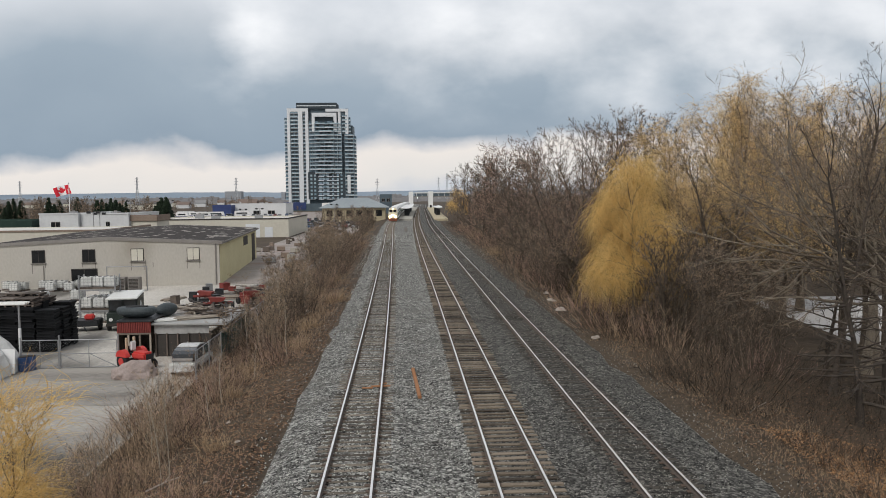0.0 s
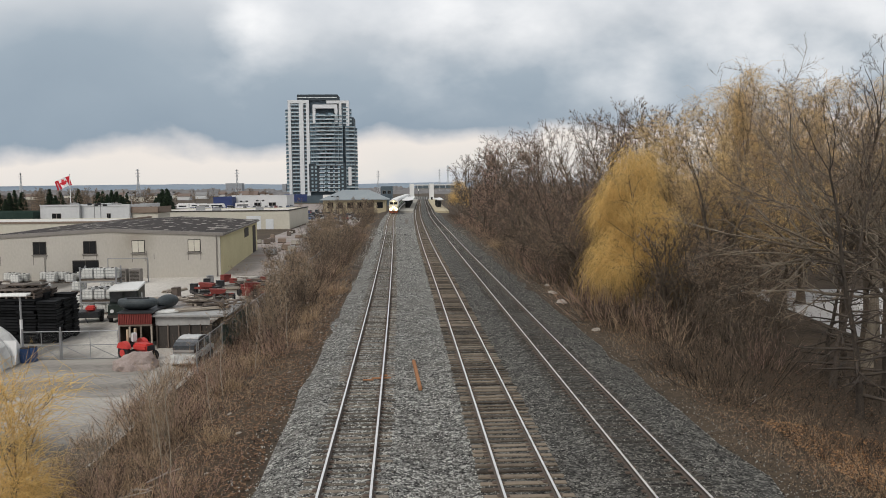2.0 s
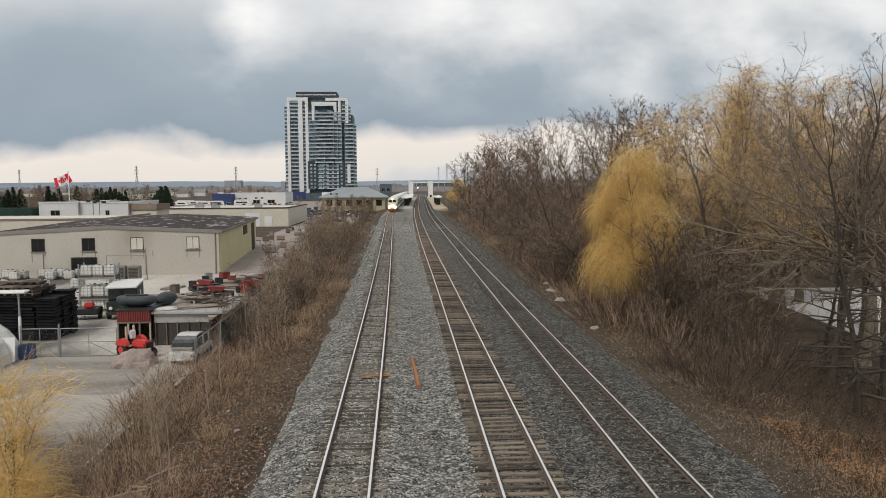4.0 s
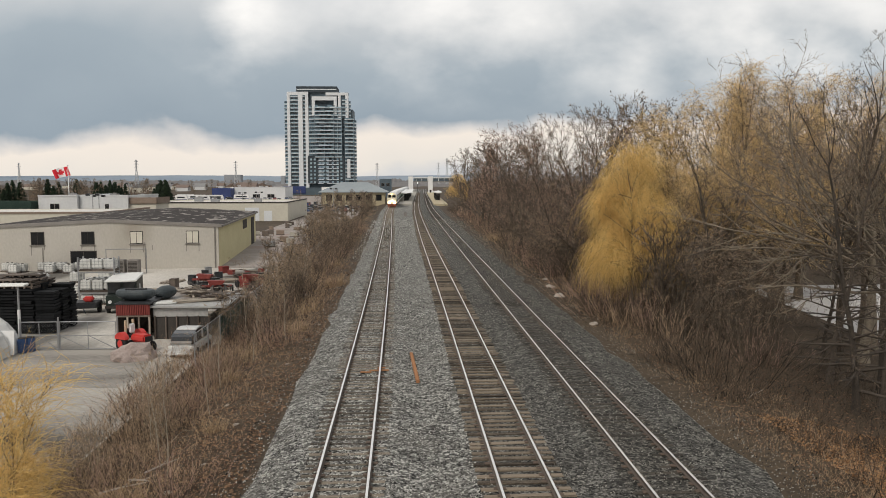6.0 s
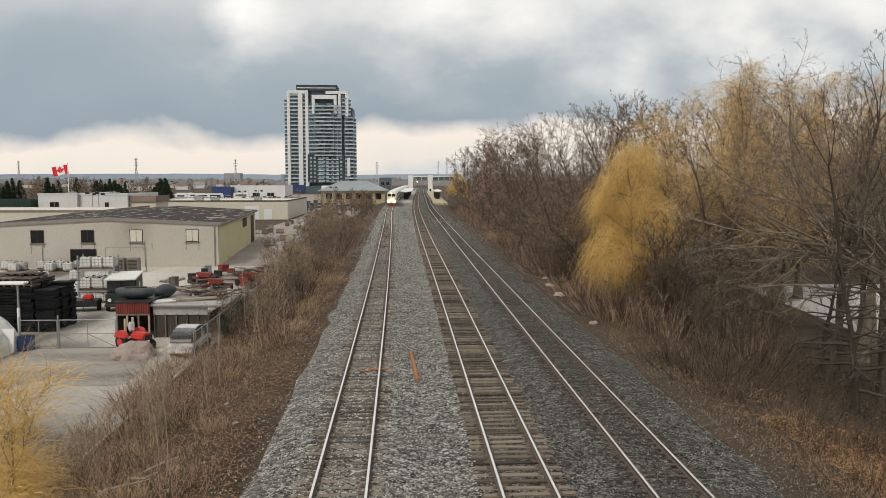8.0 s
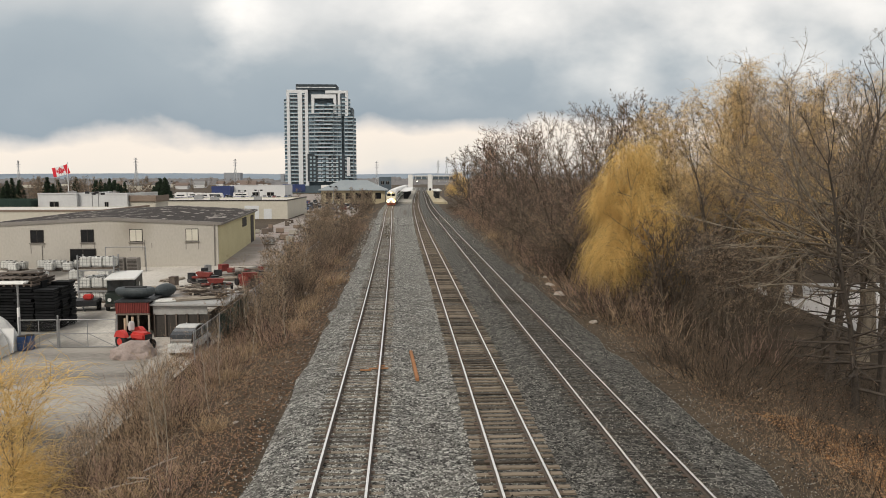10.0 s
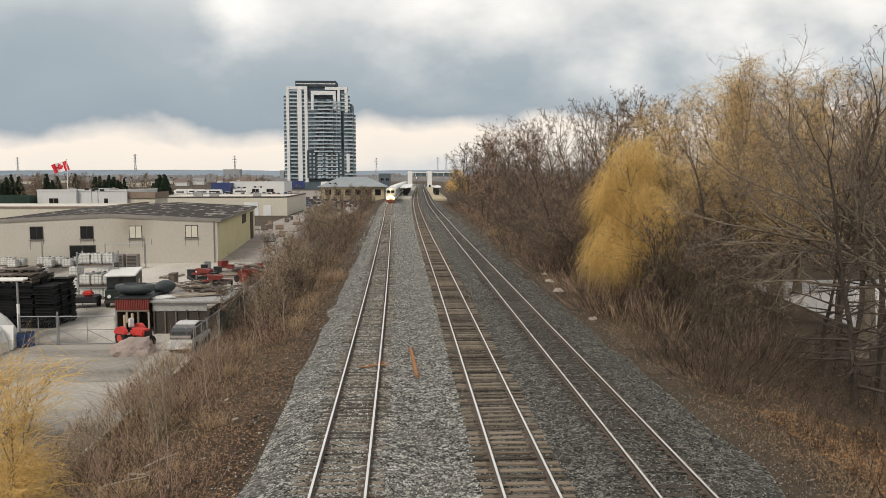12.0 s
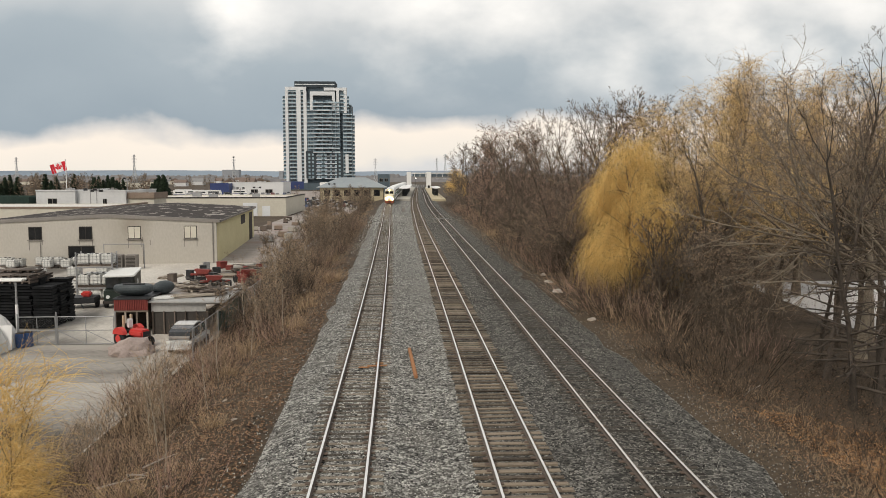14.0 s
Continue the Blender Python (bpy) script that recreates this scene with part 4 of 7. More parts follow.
M_GREEN = mat("train_green", (0.03, 0.12, 0.06), (0.05, 0.17, 0.09), 0.4, 0.45, bump=0)
# cream paint, with some amber headlamp glow mixed into its colour
M_CREAMPAINT = mat("cab_paint", (0.70, 0.64, 0.48), (0.78, 0.72, 0.56), 0.4, 0.4, bump=0)
M_LAMP = glow("headlamp_glow", (1.0, 0.74, 0.33), 14.0)
M_SIGNAL = glow("signal_lamp", (1.0, 0.98, 0.92), 6.0)
M_GALV0 = mat("dull_steel", (0.25, 0.25, 0.24), (0.36, 0.36, 0.35), 1.0, 0.6)
M_REDSHEET0 = mat("pilot_red", (0.22, 0.07, 0.04), (0.3, 0.1, 0.06), 1.0, 0.7)
M_UNDER = mat("underframe", (0.03, 0.028, 0.026), (0.06, 0.055, 0.05), 1.0, 0.8)
M_RUBBER = mat("black_rubber", (0.015, 0.015, 0.016), (0.035, 0.035, 0.036), 3.0, 0.85)


def heading(line, y):
    return -math.degrees(math.atan((line(y + 5) - line(y - 5)) / 10))


def wheelset(t, x, y, r=0.5):
    part("wheel", cyl((x - 0.07, y, r), (x + 0.07, y, r), r, n=16), M_UNDER, t)


TRAIN = []


def train_pose(back, t):
    """Where a vehicle stands on the curving track, its middle line `back` metres behind the front; the train creeps up."""
    y = 281.0 - 1.75 * t + back
    half = 9 if back == 0 else 13
    return pose(X_LEFT(y + half), y, 0.0, 0, 0, heading(X_LEFT, y + half))


def build_train():
    loco = thing("locomotive", train_pose(0, 0), "white and green diesel locomotive with glowing headlamps", "locomotive")
    part("cab", prism([(-1.55, 1.1), (1.55, 1.1), (1.6, 2.6), (1.35, 4.1), (0.9, 4.55), (-0.9, 4.55), (-1.35, 4.1), (-1.6, 2.6)], 0.9, 5.5), M_CREAMPAINT, loco, "cream cab")
    nose = bmesh.new()
    lo = [nose.verts.new(c) for c in ((-1.45, 0, 0.9), (1.45, 0, 0.9), (1.55, 0.9, 0.9), (-1.55, 0.9, 0.9))]
    hi = [nose.verts.new(c) for c in ((-1.2, 0.1, 2.5), (1.2, 0.1, 2.5), (1.45, 1.2, 3.1), (-1.45, 1.2, 3.1))]
    nose.faces.new(lo[::-1])
    nose.faces.new(hi)
    for i in range(4):
        nose.faces.new((lo[i], lo[(i + 1) % 4], hi[(i + 1) % 4], hi[i]))
    bmesh.ops.bevel(nose, geom=nose.edges[:], offset=0.12, segments=2, affect="EDGES")
    part("nose", nose, M_CREAMPAINT, loco, "sloped cream nose")
    for s in (-0.7, 0.7):
        part("windscreen", box(s - 0.55, s + 0.55, 0.84, 0.92, 3.15, 3.95, 0.05), M_DARKGLASS, loco)
    # discs larger than the real lamps, so their shape carries the spreading glow
    for x, z, r in ((-0.95, 1.5, 0.4), (0.95, 1.5, 0.4), (-0.26, 2.1, 0.26), (0.26, 2.1, 0.26), (0.0, 4.25, 0.16)):
        yy = 0.02 if z < 4 else 0.86
        part("headlamp", cyl((x, yy, z), (x, yy - 0.12, z), r, r * 0.9, 14), M_LAMP, loco, "amber-white headlamp")
    part("hood", box(-1.5, 1.5, 5.4, 20.4, 1.1, 4.5, 0.18), M_SNOWWHITE, loco, "white engine hood")
    part("stripe", box(-1.53, 1.53, 5.6, 20.3, 1.4, 2.5), M_GREEN, loco, "green side stripe")
    part("pilot", prism([(-1.4, 0.15), (1.4, 0.15), (1.5, 0.95), (-1.5, 0.95)], -0.25, 0.35), M_REDSHEET0, loco, "red-brown steel pilot")
    part("coupler", box(-0.15, 0.15, -0.7, -0.2, 0.55, 0.85, 0.03), M_UNDER, loco)
    part("underframe", box(-1.45, 1.45, 0.3, 20.5, 0.75, 1.12), M_UNDER, loco)
    for q in (2.5, 4.6, 15.9, 18.0):
        for s in (-0.75, 0.75):
            wheelset(loco, s, q)
    TRAIN.append((loco, 0))
    coach = thing("coach", train_pose(21.2, 0), "white double-deck passenger coach with green band", "rail coach", "coaches of the train")
    part("body", prism([(-1.5, 0.6), (1.5, 0.6), (1.5, 3.9), (1.15, 4.75), (-1.15, 4.75), (-1.5, 3.9)], 0.2, 25.6), M_SNOWWHITE, coach)
    part("band", box(-1.515, 1.515, 0.4, 25.4, 2.2, 2.75), M_GREEN, coach, "green side band")
    for row in (1.35, 3.0):
        part("window", box(-1.53, 1.53, 3.0, 22.8, row, row + 0.75), M_DARKGLASS, coach, "dark ribbon window")
    for q in (2.4, 4.8, 21.0, 23.4):
        for s in (-0.75, 0.75):
            wheelset(coach, s, q, 0.42)
    TRAIN.append((coach, 21.2))
    for i in range(1, 11):
        back = 21.2 + 26 * i
        TRAIN.append((copy_thing(coach, train_pose(back, 0)), back))


def platform(name, label, y0, y1, edges, material):
    ys = [y0 + (y1 - y0) * i / 24 for i in range(25)]
    v, f = [], []
    for q in ys:
        a, b = edges(q)
        v += [(a, q, -0.8), (a, q, 0.22), (b, q, 0.22), (b, q, -0.8)]
    for i in range(24):
        f += [(i * 4 + j, i * 4 + j + 4, i * 4 + j + 5, i * 4 + j + 1) for j in range(3)]
    f += [(0, 1, 2, 3), (99, 98, 97, 96)]
    return tagged(part(name, raw(name, v, f, material), None), label, "platform", kind="structure")


def canopy(x, y0, n, pitch, label, w=3.4, h=3.3, line=None):
    t = thing("platform_canopy", pose(x, y0, 0.22), label, "canopy")
    for i in range(n):
        dx = (line(y0 + i * pitch) - line(y0)) if line else 0
        for s in (-0.8, 0.8):
            part("post", cyl((dx + s, i * pitch, 0), (dx + s, i * pitch, h), 0.14, n=8), M_STEELBLK, t)
        part("roof_panel", prism([(dx - w / 2, h + 0.1), (dx, h - 0.1), (dx + w / 2, h + 0.25), (dx + w / 2, h + 0.5), (dx, h + 0.25), (dx - w / 2, h + 0.45)], i * pitch - pitch * 0.46, i * pitch + pitch * 0.46), M_SNOWWHITE, t, "white canopy roof")
        part("bench_screen", box(dx - 0.7, dx + 0.7, i * pitch - 1.6, i * pitch + 1.6, 0.2, 2.1, 0.04), M_STEELBLK, t, "dark glazed windbreak")


def build_station():
    platform("island_platform", "pale concrete island platform", 298, 640, lambda q: (X_LEFT(q) + 1.7, X_MID(q) - 1.7), M_PLATFORM)
    platform("side_platform", "tan paved side platform beside the tracks", 298, 640, lambda q: (X_RIGHT(q) + 1.75, X_RIGHT(q) + 7.0), M_TAN)
    canopy((X_LEFT(345) + X_MID(345)) / 2, 345, 9, 16, "white platform canopies on black posts", 4.6, line=lambda q: (X_LEFT(q) + X_MID(q)) / 2)
    canopy(X_RIGHT(352) + 4.4, 352, 4, 15, "white side platform shelter on black posts", 3.2, line=X_RIGHT)
    b = thing("footbridge", pose(0, 600, -0.4), "white enclosed footbridge with lift towers over the tracks", "footbridge")
    for x in (5.1, 19.8):
        tower = part("lift_tower", box(x - 1.7, x + 1.7, -2, 3, 0, 12.6, 0.1), M_SNOWWHITE, b, "white lift tower")
        part("door", box(x - 0.7, x + 0.7, -2.08, -1.98, 0.3, 2.5), M_DARKGLASS, tower)
    part("deck", box(4.0, 42, -0.2, 2.6, 8.3, 9.0, 0.05), M_TRIM, b)
    part("glazing", box(7.8, 41.5, 0.0, 2.4, 9.0, 11.2), M_PENT, b, "grey glazed bridge walls")
    part("roof", box(4.0, 42, -0.4, 2.8, 11.2, 11.9, 0.05), M_SNOWWHITE, b)
    for i in range(8):
        part("mullion", box(9 + i * 4.2, 9.3 + i * 4.2, -0.08, 0.02, 9.0, 11.2), M_SNOWWHITE, b)
    part("support", box(40.5, 42, 0, 2.4, 0, 8.0), M_SNOWWHITE, b)
    sig = thing("signal_post", pose(X_MID(700) - 1.6, 690, 0), "distant signal with a white lamp over the track", "signal")
    part("mast", cyl((0, 0, 0), (0, 0, 7.5), 0.12), M_STEELBLK, sig)
    part("lamp_head", box(-0.5, 0.5, -0.1, 0.2, 6.2, 8.0, 0.05), M_STEELBLK, sig)
    part("lamp", cyl((0, -0.12, 7.1), (0, -0.3, 7.1), 0.42, 0.38, 14), M_SIGNAL, sig, "bright white lamp")
    h = thing("station_house", pose(-34.5, 325, -1.4), "station building with a broad blue-grey hipped roof", "station")
    part("wall", box(1.2, 26.8, 1.2, 15, 0, 5.6), M_TAN, h)
    for i in range(6):
        part("window", box(3 + i * 4, 5.4 + i * 4, 1.1, 1.25, 2.2, 4.6, 0.03), M_DARKGLASS, h)
    roof = bmesh.new()
    lo = [roof.verts.new(c) for c in ((0, 0, 5.5), (28, 0, 5.5), (28, 17, 5.5), (0, 17, 5.5))]
    lo2 = [roof.verts.new(c) for c in ((0, 0, 5.8), (28, 0, 5.8), (28, 17, 5.8), (0, 17, 5.8))]
    hi = [roof.verts.new(c) for c in ((8.5, 8.5, 9.7), (19.5, 8.5, 9.7))]
    roof.faces.new(lo)
    for i in range(4):
        roof.faces.new((lo[i], lo[(i + 1) % 4], lo2[(i + 1) % 4], lo2[i]))
    roof.faces.new((lo2[0], lo2[1], hi[1], hi[0]))
    roof.faces.new((lo2[1], lo2[2], hi[1]))
    roof.faces.new((lo2[2], lo2[3], hi[0], hi[1]))
    roof.faces.new((lo2[3], lo2[0], hi[0]))
    part("roof", roof, M_HIPROOF, h, "blue-grey hipped metal roof")
    low_building("office_block", "dark grey glazed office behind the station", -14.5, -7.5, 480, 495, 11.5, M_PENT, M_GRAVELROOF, windows=((2, 7, 2, 2), (5, 7, 2, 2)))
    low_building("kiosk", "white box-shaped entrance by the tower", -51, -44, 500, 515, 6.5, M_SNOWWHITE, M_GRAVELROOF, windows=((2.5, 2.2, 3, 2.4),))
    bx = thing("relay_cabinet", pose(X_MID(205) - 3.2, 205, -0.35), "grey trackside relay cabinet", "cabinet")
    part("body", box(-0.4, 0.4, -0.3, 0.3, 0, 1.1, 0.03), M_TRIM, bx)
    bar = thing("cross_pipe", pose(X_RIGHT(164), 164, -0.02), "pale pipe laid across the rails", "pipe")
    part("tube", cyl((-1.9, 0, 0.06), (1.6, 0, 0.06), 0.045), M_GALV0, bar)


build_train()
build_station()


# ---- far things: pylons, lamp posts, cars, conifers ----
M_GALV = mat("galvanised_steel", (0.27, 0.275, 0.28), (0.36, 0.365, 0.37), 1.0, 0.55, metal=0.5, bump=0.05)
# steel paled towards the sky: the haze sits in its colour
M_PYLON = mat("haze_tinted_steel", (0.46, 0.48, 0.50), (0.54, 0.56, 0.58), 0.1, 0.8, bump=0)


def pylon(x, y, h):
    t = thing("pylon", pose(x, y, -2), "tall lattice transmission pylon, haze in its pale colour", "pylon", "pylons on the skyline")
    rods, w, th = [], h * 0.075, h * 0.006
    lev = [0, 0.2, 0.38, 0.54, 0.68, 0.8, 0.9, 1.0]
    at = lambda s: w * (1 - 0.8 * min(1, s / 0.68)) if s < 0.68 else w * 0.2
    for a, b in zip(lev, lev[1:]):
        ra, rb = at(a), at(b)
        for i in range(4):
            ca, cb = [((-1, -1), (1, -1), (1, 1), (-1, 1))[(i + q) % 4] for q in (0, 1)]
            rods.append((ca[0] * ra, ca[1] * ra, a * h, ca[0] * rb, ca[1] * rb, b * h, th, th))
            rods.append((ca[0] * ra, ca[1] * ra, a * h, cb[0] * rb, cb[1] * rb, b * h, th * 0.6, th * 0.6))
            rods.append((cb[0] * ra, cb[1] * ra, a * h, ca[0] * rb, ca[1] * rb, b * h, th * 0.6, th * 0.6))
    part("lattice", sticks("lattice", rods, [], M_PYLON), None, t)
    for s, ww in ((0.74, 0.075), (0.84, 0.09), (0.94, 0.07)):
        part("cross_arm", sticks("cross_arm", [(-ww * h, 0, s * h, ww * h, 0, s * h, th, th), (-ww * h, 0, s * h, 0, 0, (s + 0.05) * h, th * 0.6, th * 0.6), (ww * h, 0, s * h, 0, 0, (s + 0.05) * h, th * 0.6, th * 0.6)], [], M_PYLON), None, t)


for px, top, yy in ((36, 285, 1500), (243, 280, 1250), (418, 282, 1500), (667, 286, 1400), (775, 285, 1900), (790, 278, 1700)):
    pylon(aside(px, yy), yy, 10.6 + (318 - top) * yy / 1414)


def lamp_post(x, y, h, arms=2):
    t = thing("lamp_post", pose(x, y, -1.4), "grey steel lamp post with dark floodlight heads", "lamp post")
    part("pole", cyl((0, 0, 0), (0, 0, h), 0.11, 0.07, 8), M_GALV, t)
    for i in range(arms):
        s = (-1, 1)[i]
        part("arm", cyl((0, 0, h - 0.1), (s * 0.9, 0, h - 0.1), 0.04, n=6), M_GALV, t)
        part("lamp_head", box(s * 0.9 - 0.35, s * 0.9 + 0.35, -0.3, 0.3, h - 0.35, h + 0.1, 0.05), M_STEELBLK, t)


for px, top, yy in ((164, 339, 160), (175, 341, 165), (230, 320, 260), (287, 316, 300), (301, 320, 300), (429, 337, 255), (458, 336, 250), (590, 330, 270)):
    lamp_post(aside(px, yy), yy, 10 - (top - 318) * yy / 1414)

M_CARGLASS = mat("car_glass", (0.02, 0.024, 0.028), (0.05, 0.055, 0.06), 0.5, 0.1, bump=0, spec=0.8)
CARPAINT = [mat("car_paint", c, tuple(v * 0.85 for v in c), 0.5, 0.3, bump=0, spec=0.6) for c in ((0.62, 0.63, 0.64), (0.36, 0.37, 0.38), (0.04, 0.042, 0.048), (0.25, 0.035, 0.03), (0.06, 0.10, 0.2))]
COLOURS = ("white", "silver", "black", "red", "blue")


def make_car(paint, colour, kind="saloon"):
    t = thing("car", pose(0, 0, 0), "parked %s %s car on the asphalt" % (colour, kind), "car", "cars in the car park")
    body = [(-2.2, 0.35), (2.2, 0.35), (2.25, 0.75), (1.3, 0.92), (-1.9, 0.95), (-2.25, 0.8)]
    cabin = [(-1.75, 0.93), (1.15, 0.9), (0.5, 1.42), (-1.2, 1.45)] if kind == "saloon" else [(-2.15, 0.93), (1.2, 0.9), (0.6, 1.7), (-2.0, 1.72)]
    part("body", prism(body, -0.88, 0.88), paint, t)
    c = part("cabin", prism(cabin, -0.76, 0.76), M_CARGLASS, t)
    part("roof", box(cabin[3][0] + 0.1, cabin[2][0] - 0.05, -0.72, 0.72, cabin[3][1] - 0.02, cabin[3][1] + 0.05, 0.02), paint, c)
    for x in (-1.4, 1.4):
        for s in (-0.82, 0.82):
            part("wheel", cyl((x, s - 0.1, 0.33), (x, s + 0.1, 0.33), 0.33, n=14), M_RUBBER, t)
    return t


CARS = [make_car(p, c, k) for p, c, k in zip(CARPAINT, COLOURS, ("utility", "saloon", "utility", "saloon", "saloon"))]
rng = random.Random(3)
for i in range(26):
    row = i % 3
    yy = (262, 276, 292)[row]
    x = -36 + (i // 3) * 2.75 + rng.uniform(-0.3, 0.3)
    if x < -15:
        copy_thing(rng.choice((CARS[0], CARS[0], CARS[1], CARS[2], CARS[3], CARS[4])), pose(x, yy, -1.37, 0, 0, 90 + rng.uniform(-3, 3)))
for i in range(14):
    copy_thing(rng.choice(CARS), pose(-60 + i * 3.0 + rng.uniform(-0.3, 0.3), 330, -1.37, 0, 0, 90))
for i in range(44):
    yy = (415, 435, 455, 380)[i % 4]
    copy_thing(rng.choice(CARS), pose(-125 + (i // 4) * 6.2 + rng.uniform(-1, 1), yy, -1.37, 0, 0, rng.choice((0, 90, 90))))
for q in CARS:
    drop(q)


def motorhome(x, y, rz, colour_label, length=8.0):
    t = thing("motorhome", pose(x, y, -1.37, 0, 0, rz), colour_label, "motorhome", "motorhomes in the lot")
    part("body", prism([(-length / 2, 0.5), (length / 2, 0.5), (length / 2 + 0.1, 1.6), (length / 2 - 0.5, 3.1), (-length / 2, 3.1)], -1.2, 1.2), M_SNOWWHITE, t)
    part("window", box(-length / 2 + 1, length / 2 - 1.2, -1.23, 1.23, 1.7, 2.4), M_CARGLASS, t)
    part("stripe", box(-length / 2 + 0.2, length / 2 - 0.1, -1.22, 1.22, 1.0, 1.25), M_BLUE, t)
    for wx in (-length * 0.28, length * 0.33):
        for s in (-1.05, 1.05):
            part("wheel", cyl((wx, s - 0.12, 0.45), (wx, s + 0.12, 0.45), 0.45, n=14), M_RUBBER, t)


for x, y, rz, l in ((-108, 425, 0, 9), (-97.5, 420, 4, 8), (-118, 440, 0, 9), (-86, 430, 0, 8), (-44, 300, 30, 6), (-102, 412, 10, 7), (-112, 410, 0, 6)):
    motorhome(x, y, rz, "white motorhome with blue stripe parked in a lot", l)
cont = thing("storage_container", pose(-34.5, 281, -1.37), "small blue storage container by the car park", "container")
part("body", box(-1.2, 1.2, -1.2, 1.2, 0.1, 2.6, 0.04), M_BLUE, cont)
part("frame", box(-1.25, 1.25, -1.25, -1.18, 2.5, 2.65), M_DARKTRIM, cont)

M_CONIFER = mat("conifer_needles", (0.012, 0.022, 0.013), (0.035, 0.055, 0.03), 0.5, 0.9, bump=0, island=0.6)
RC = random.Random(8)


def make_conifer():
    t = thing("conifer", pose(0, 0, 0), "dark green conifer tree beyond the roofs", "tree", "conifers on the skyline")
    rods, tips = [], []
    for i in range(520):
        s = RC.random() ** 0.8
        z, r = 0.6 + 9.2 * s, 3.4 * (1 - s) ** 0.8 + 0.3
        a = RC.uniform(0, 6.283)
        q = r * RC.uniform(0.55, 1.1)
        tips.append((0.2 * math.cos(a), 0.2 * math.sin(a), z, q * math.cos(a), q * math.sin(a), z - 0.25 * q + RC.gauss(0, 0.15), 0.24, 0))
    part("trunk", cyl((0, 0, -0.3), (0, 0, 9.8), 0.22, 0.03, 8), M_BARK, t)
    tagged(part("crown", sticks("crown", rods, tips, M_CONIFER), None, t), kind="stuff")
    return t


CON = make_conifer()
BELT = make_tree("bare_tree", "leafless grey-brown tree beyond the roofs", RC, M_BARK, M_TWIG, 8, 0.2, limb_set(RC, 8, 12, 0.15, (20, 45), 0.4), top=3, fat=0.05, kids=1.4)
rng = random.Random(12)
for i in range(120):
    yy = rng.uniform(250, 380)
    px = rng.uniform(-20, 305) if i % 6 else rng.uniform(300, 470)
    con = (px < 45 or 85 < px < 135 or 170 < px < 230 or 265 < px < 300) and i % 3
    s = rng.uniform(0.78, 1.08)
    if px > 305:
        yy, s = rng.uniform(600, 900), s * 1.1
    put(CON if con else BELT, aside(px, yy), yy, rng, s * (0.9 if con else 1), s * (1.05 if con else 1), z=-1.4)
for x, yy in ((-96, 250), (-101, 255)):
    put(CON, aside(287, yy) + rng.uniform(-2, 2), yy, rng, 1.05, 1.1, z=-1.4)
for i in range(56):
    yy = 90 + 215 * rng.random() ** 0.7
    put(BELT, X_LEFT(yy) - 5.5 - rng.random() ** 1.5 * (4 + yy * 0.05), yy, rng, 0.32, 0.5 + (yy > 170) * 0.12)
for i in range(26):
    yy = rng.uniform(225, 312)
    put(BELT, X_LEFT(yy) - 6.5 - rng.random() ** 1.3 * 22, yy, rng, 0.42, 0.72)
drop(CON)
drop(BELT)


# ---- houses and sheds further off ----
M_DKGREEN = mat("dark_green_cladding", (0.012, 0.03, 0.024), (0.03, 0.055, 0.045), 0.5, 0.8)
M_ROOFS = [mat("shingle_roof", c, tuple(v * 1.3 for v in c), 0.2, 0.9, bump=0.1) for c in ((0.12, 0.11, 0.105), (0.17, 0.13, 0.11), (0.22, 0.22, 0.22))]


def house(x, y, w, d, h, rz, wall, roof):
    t = thing("house", pose(x, y, -1.4, 0, 0, rz), "distant low house with a shingled gable roof", "house", "houses beyond the lots")
    part("wall", box(-w / 2, w / 2, -d / 2, d / 2, 0, h), wall, t)
    part("roof", prism([(-w / 2 - 0.4, h), (w / 2 + 0.4, h), (0, h + w * 0.28)], -d / 2 - 0.4, d / 2 + 0.4), roof, t)
    for q in (-0.25, 0.25):
        part("window", box(q * w - 0.7, q * w + 0.7, -d / 2 - 0.06, -d / 2 + 0.02, 1.2, 2.6), M_DARKGLASS, t)


rng = random.Random(30)
for i in range(34):
    yy = rng.uniform(760, 1350)
    px = rng.uniform(200, 500) if i % 3 else rng.uniform(0, 300)
    house(aside(px, yy), yy, rng.uniform(9, 16), rng.uniform(9, 14), rng.uniform(3, 5), rng.choice((0, 90, 15)), rng.choice((M_PALEWALL, M_BROWNWALL, M_CREAM)), rng.choice(M_ROOFS))
low_building("green_store", "dark green storage building with white awning", -90, -76.4, 168, 180, 5.9, M_DKGREEN, M_GRAVELROOF, windows=((5, 2, 2.5, 1.5), (10, 2, 2.5, 1.5)))
low_building("office_trailer", "pale site trailer beyond the workshop", -93, -83, 158, 161, 4.0, M_PALEWALL, M_GRAVELROOF, windows=((2, 1.4, 1.5, 1.2), (6, 1.4, 1.5, 1.2)))
for x, y, w, h in ((-65.5, 175, 1.4, 0.8), (-63, 178, 1.8, 0.9), (-61, 174, 1.0, 0.6), (-72, 178, 1.6, 1.0), (-59, 184, 1.5, 0.7), (-55, 176, 1.0, 1.2), (-50, 215, 2.2, 1.0), (-40, 222, 2.0, 1.0), (-58, 230, 2.4, 1.2)):
    u = thing("roof_unit", pose(x, y, 3.0 if y > 200 else (3.85 if x > -57 else 5.1)), "grey ventilation unit on the flat roof", "roof unit")
    part("case", box(-w / 2, w / 2, -0.6, 0.6, 0, h, 0.05), M_GALV, u)
    part("cowl", cyl((0, 0, h), (0, 0, h + 0.25), 0.3), M_TRIM, u)

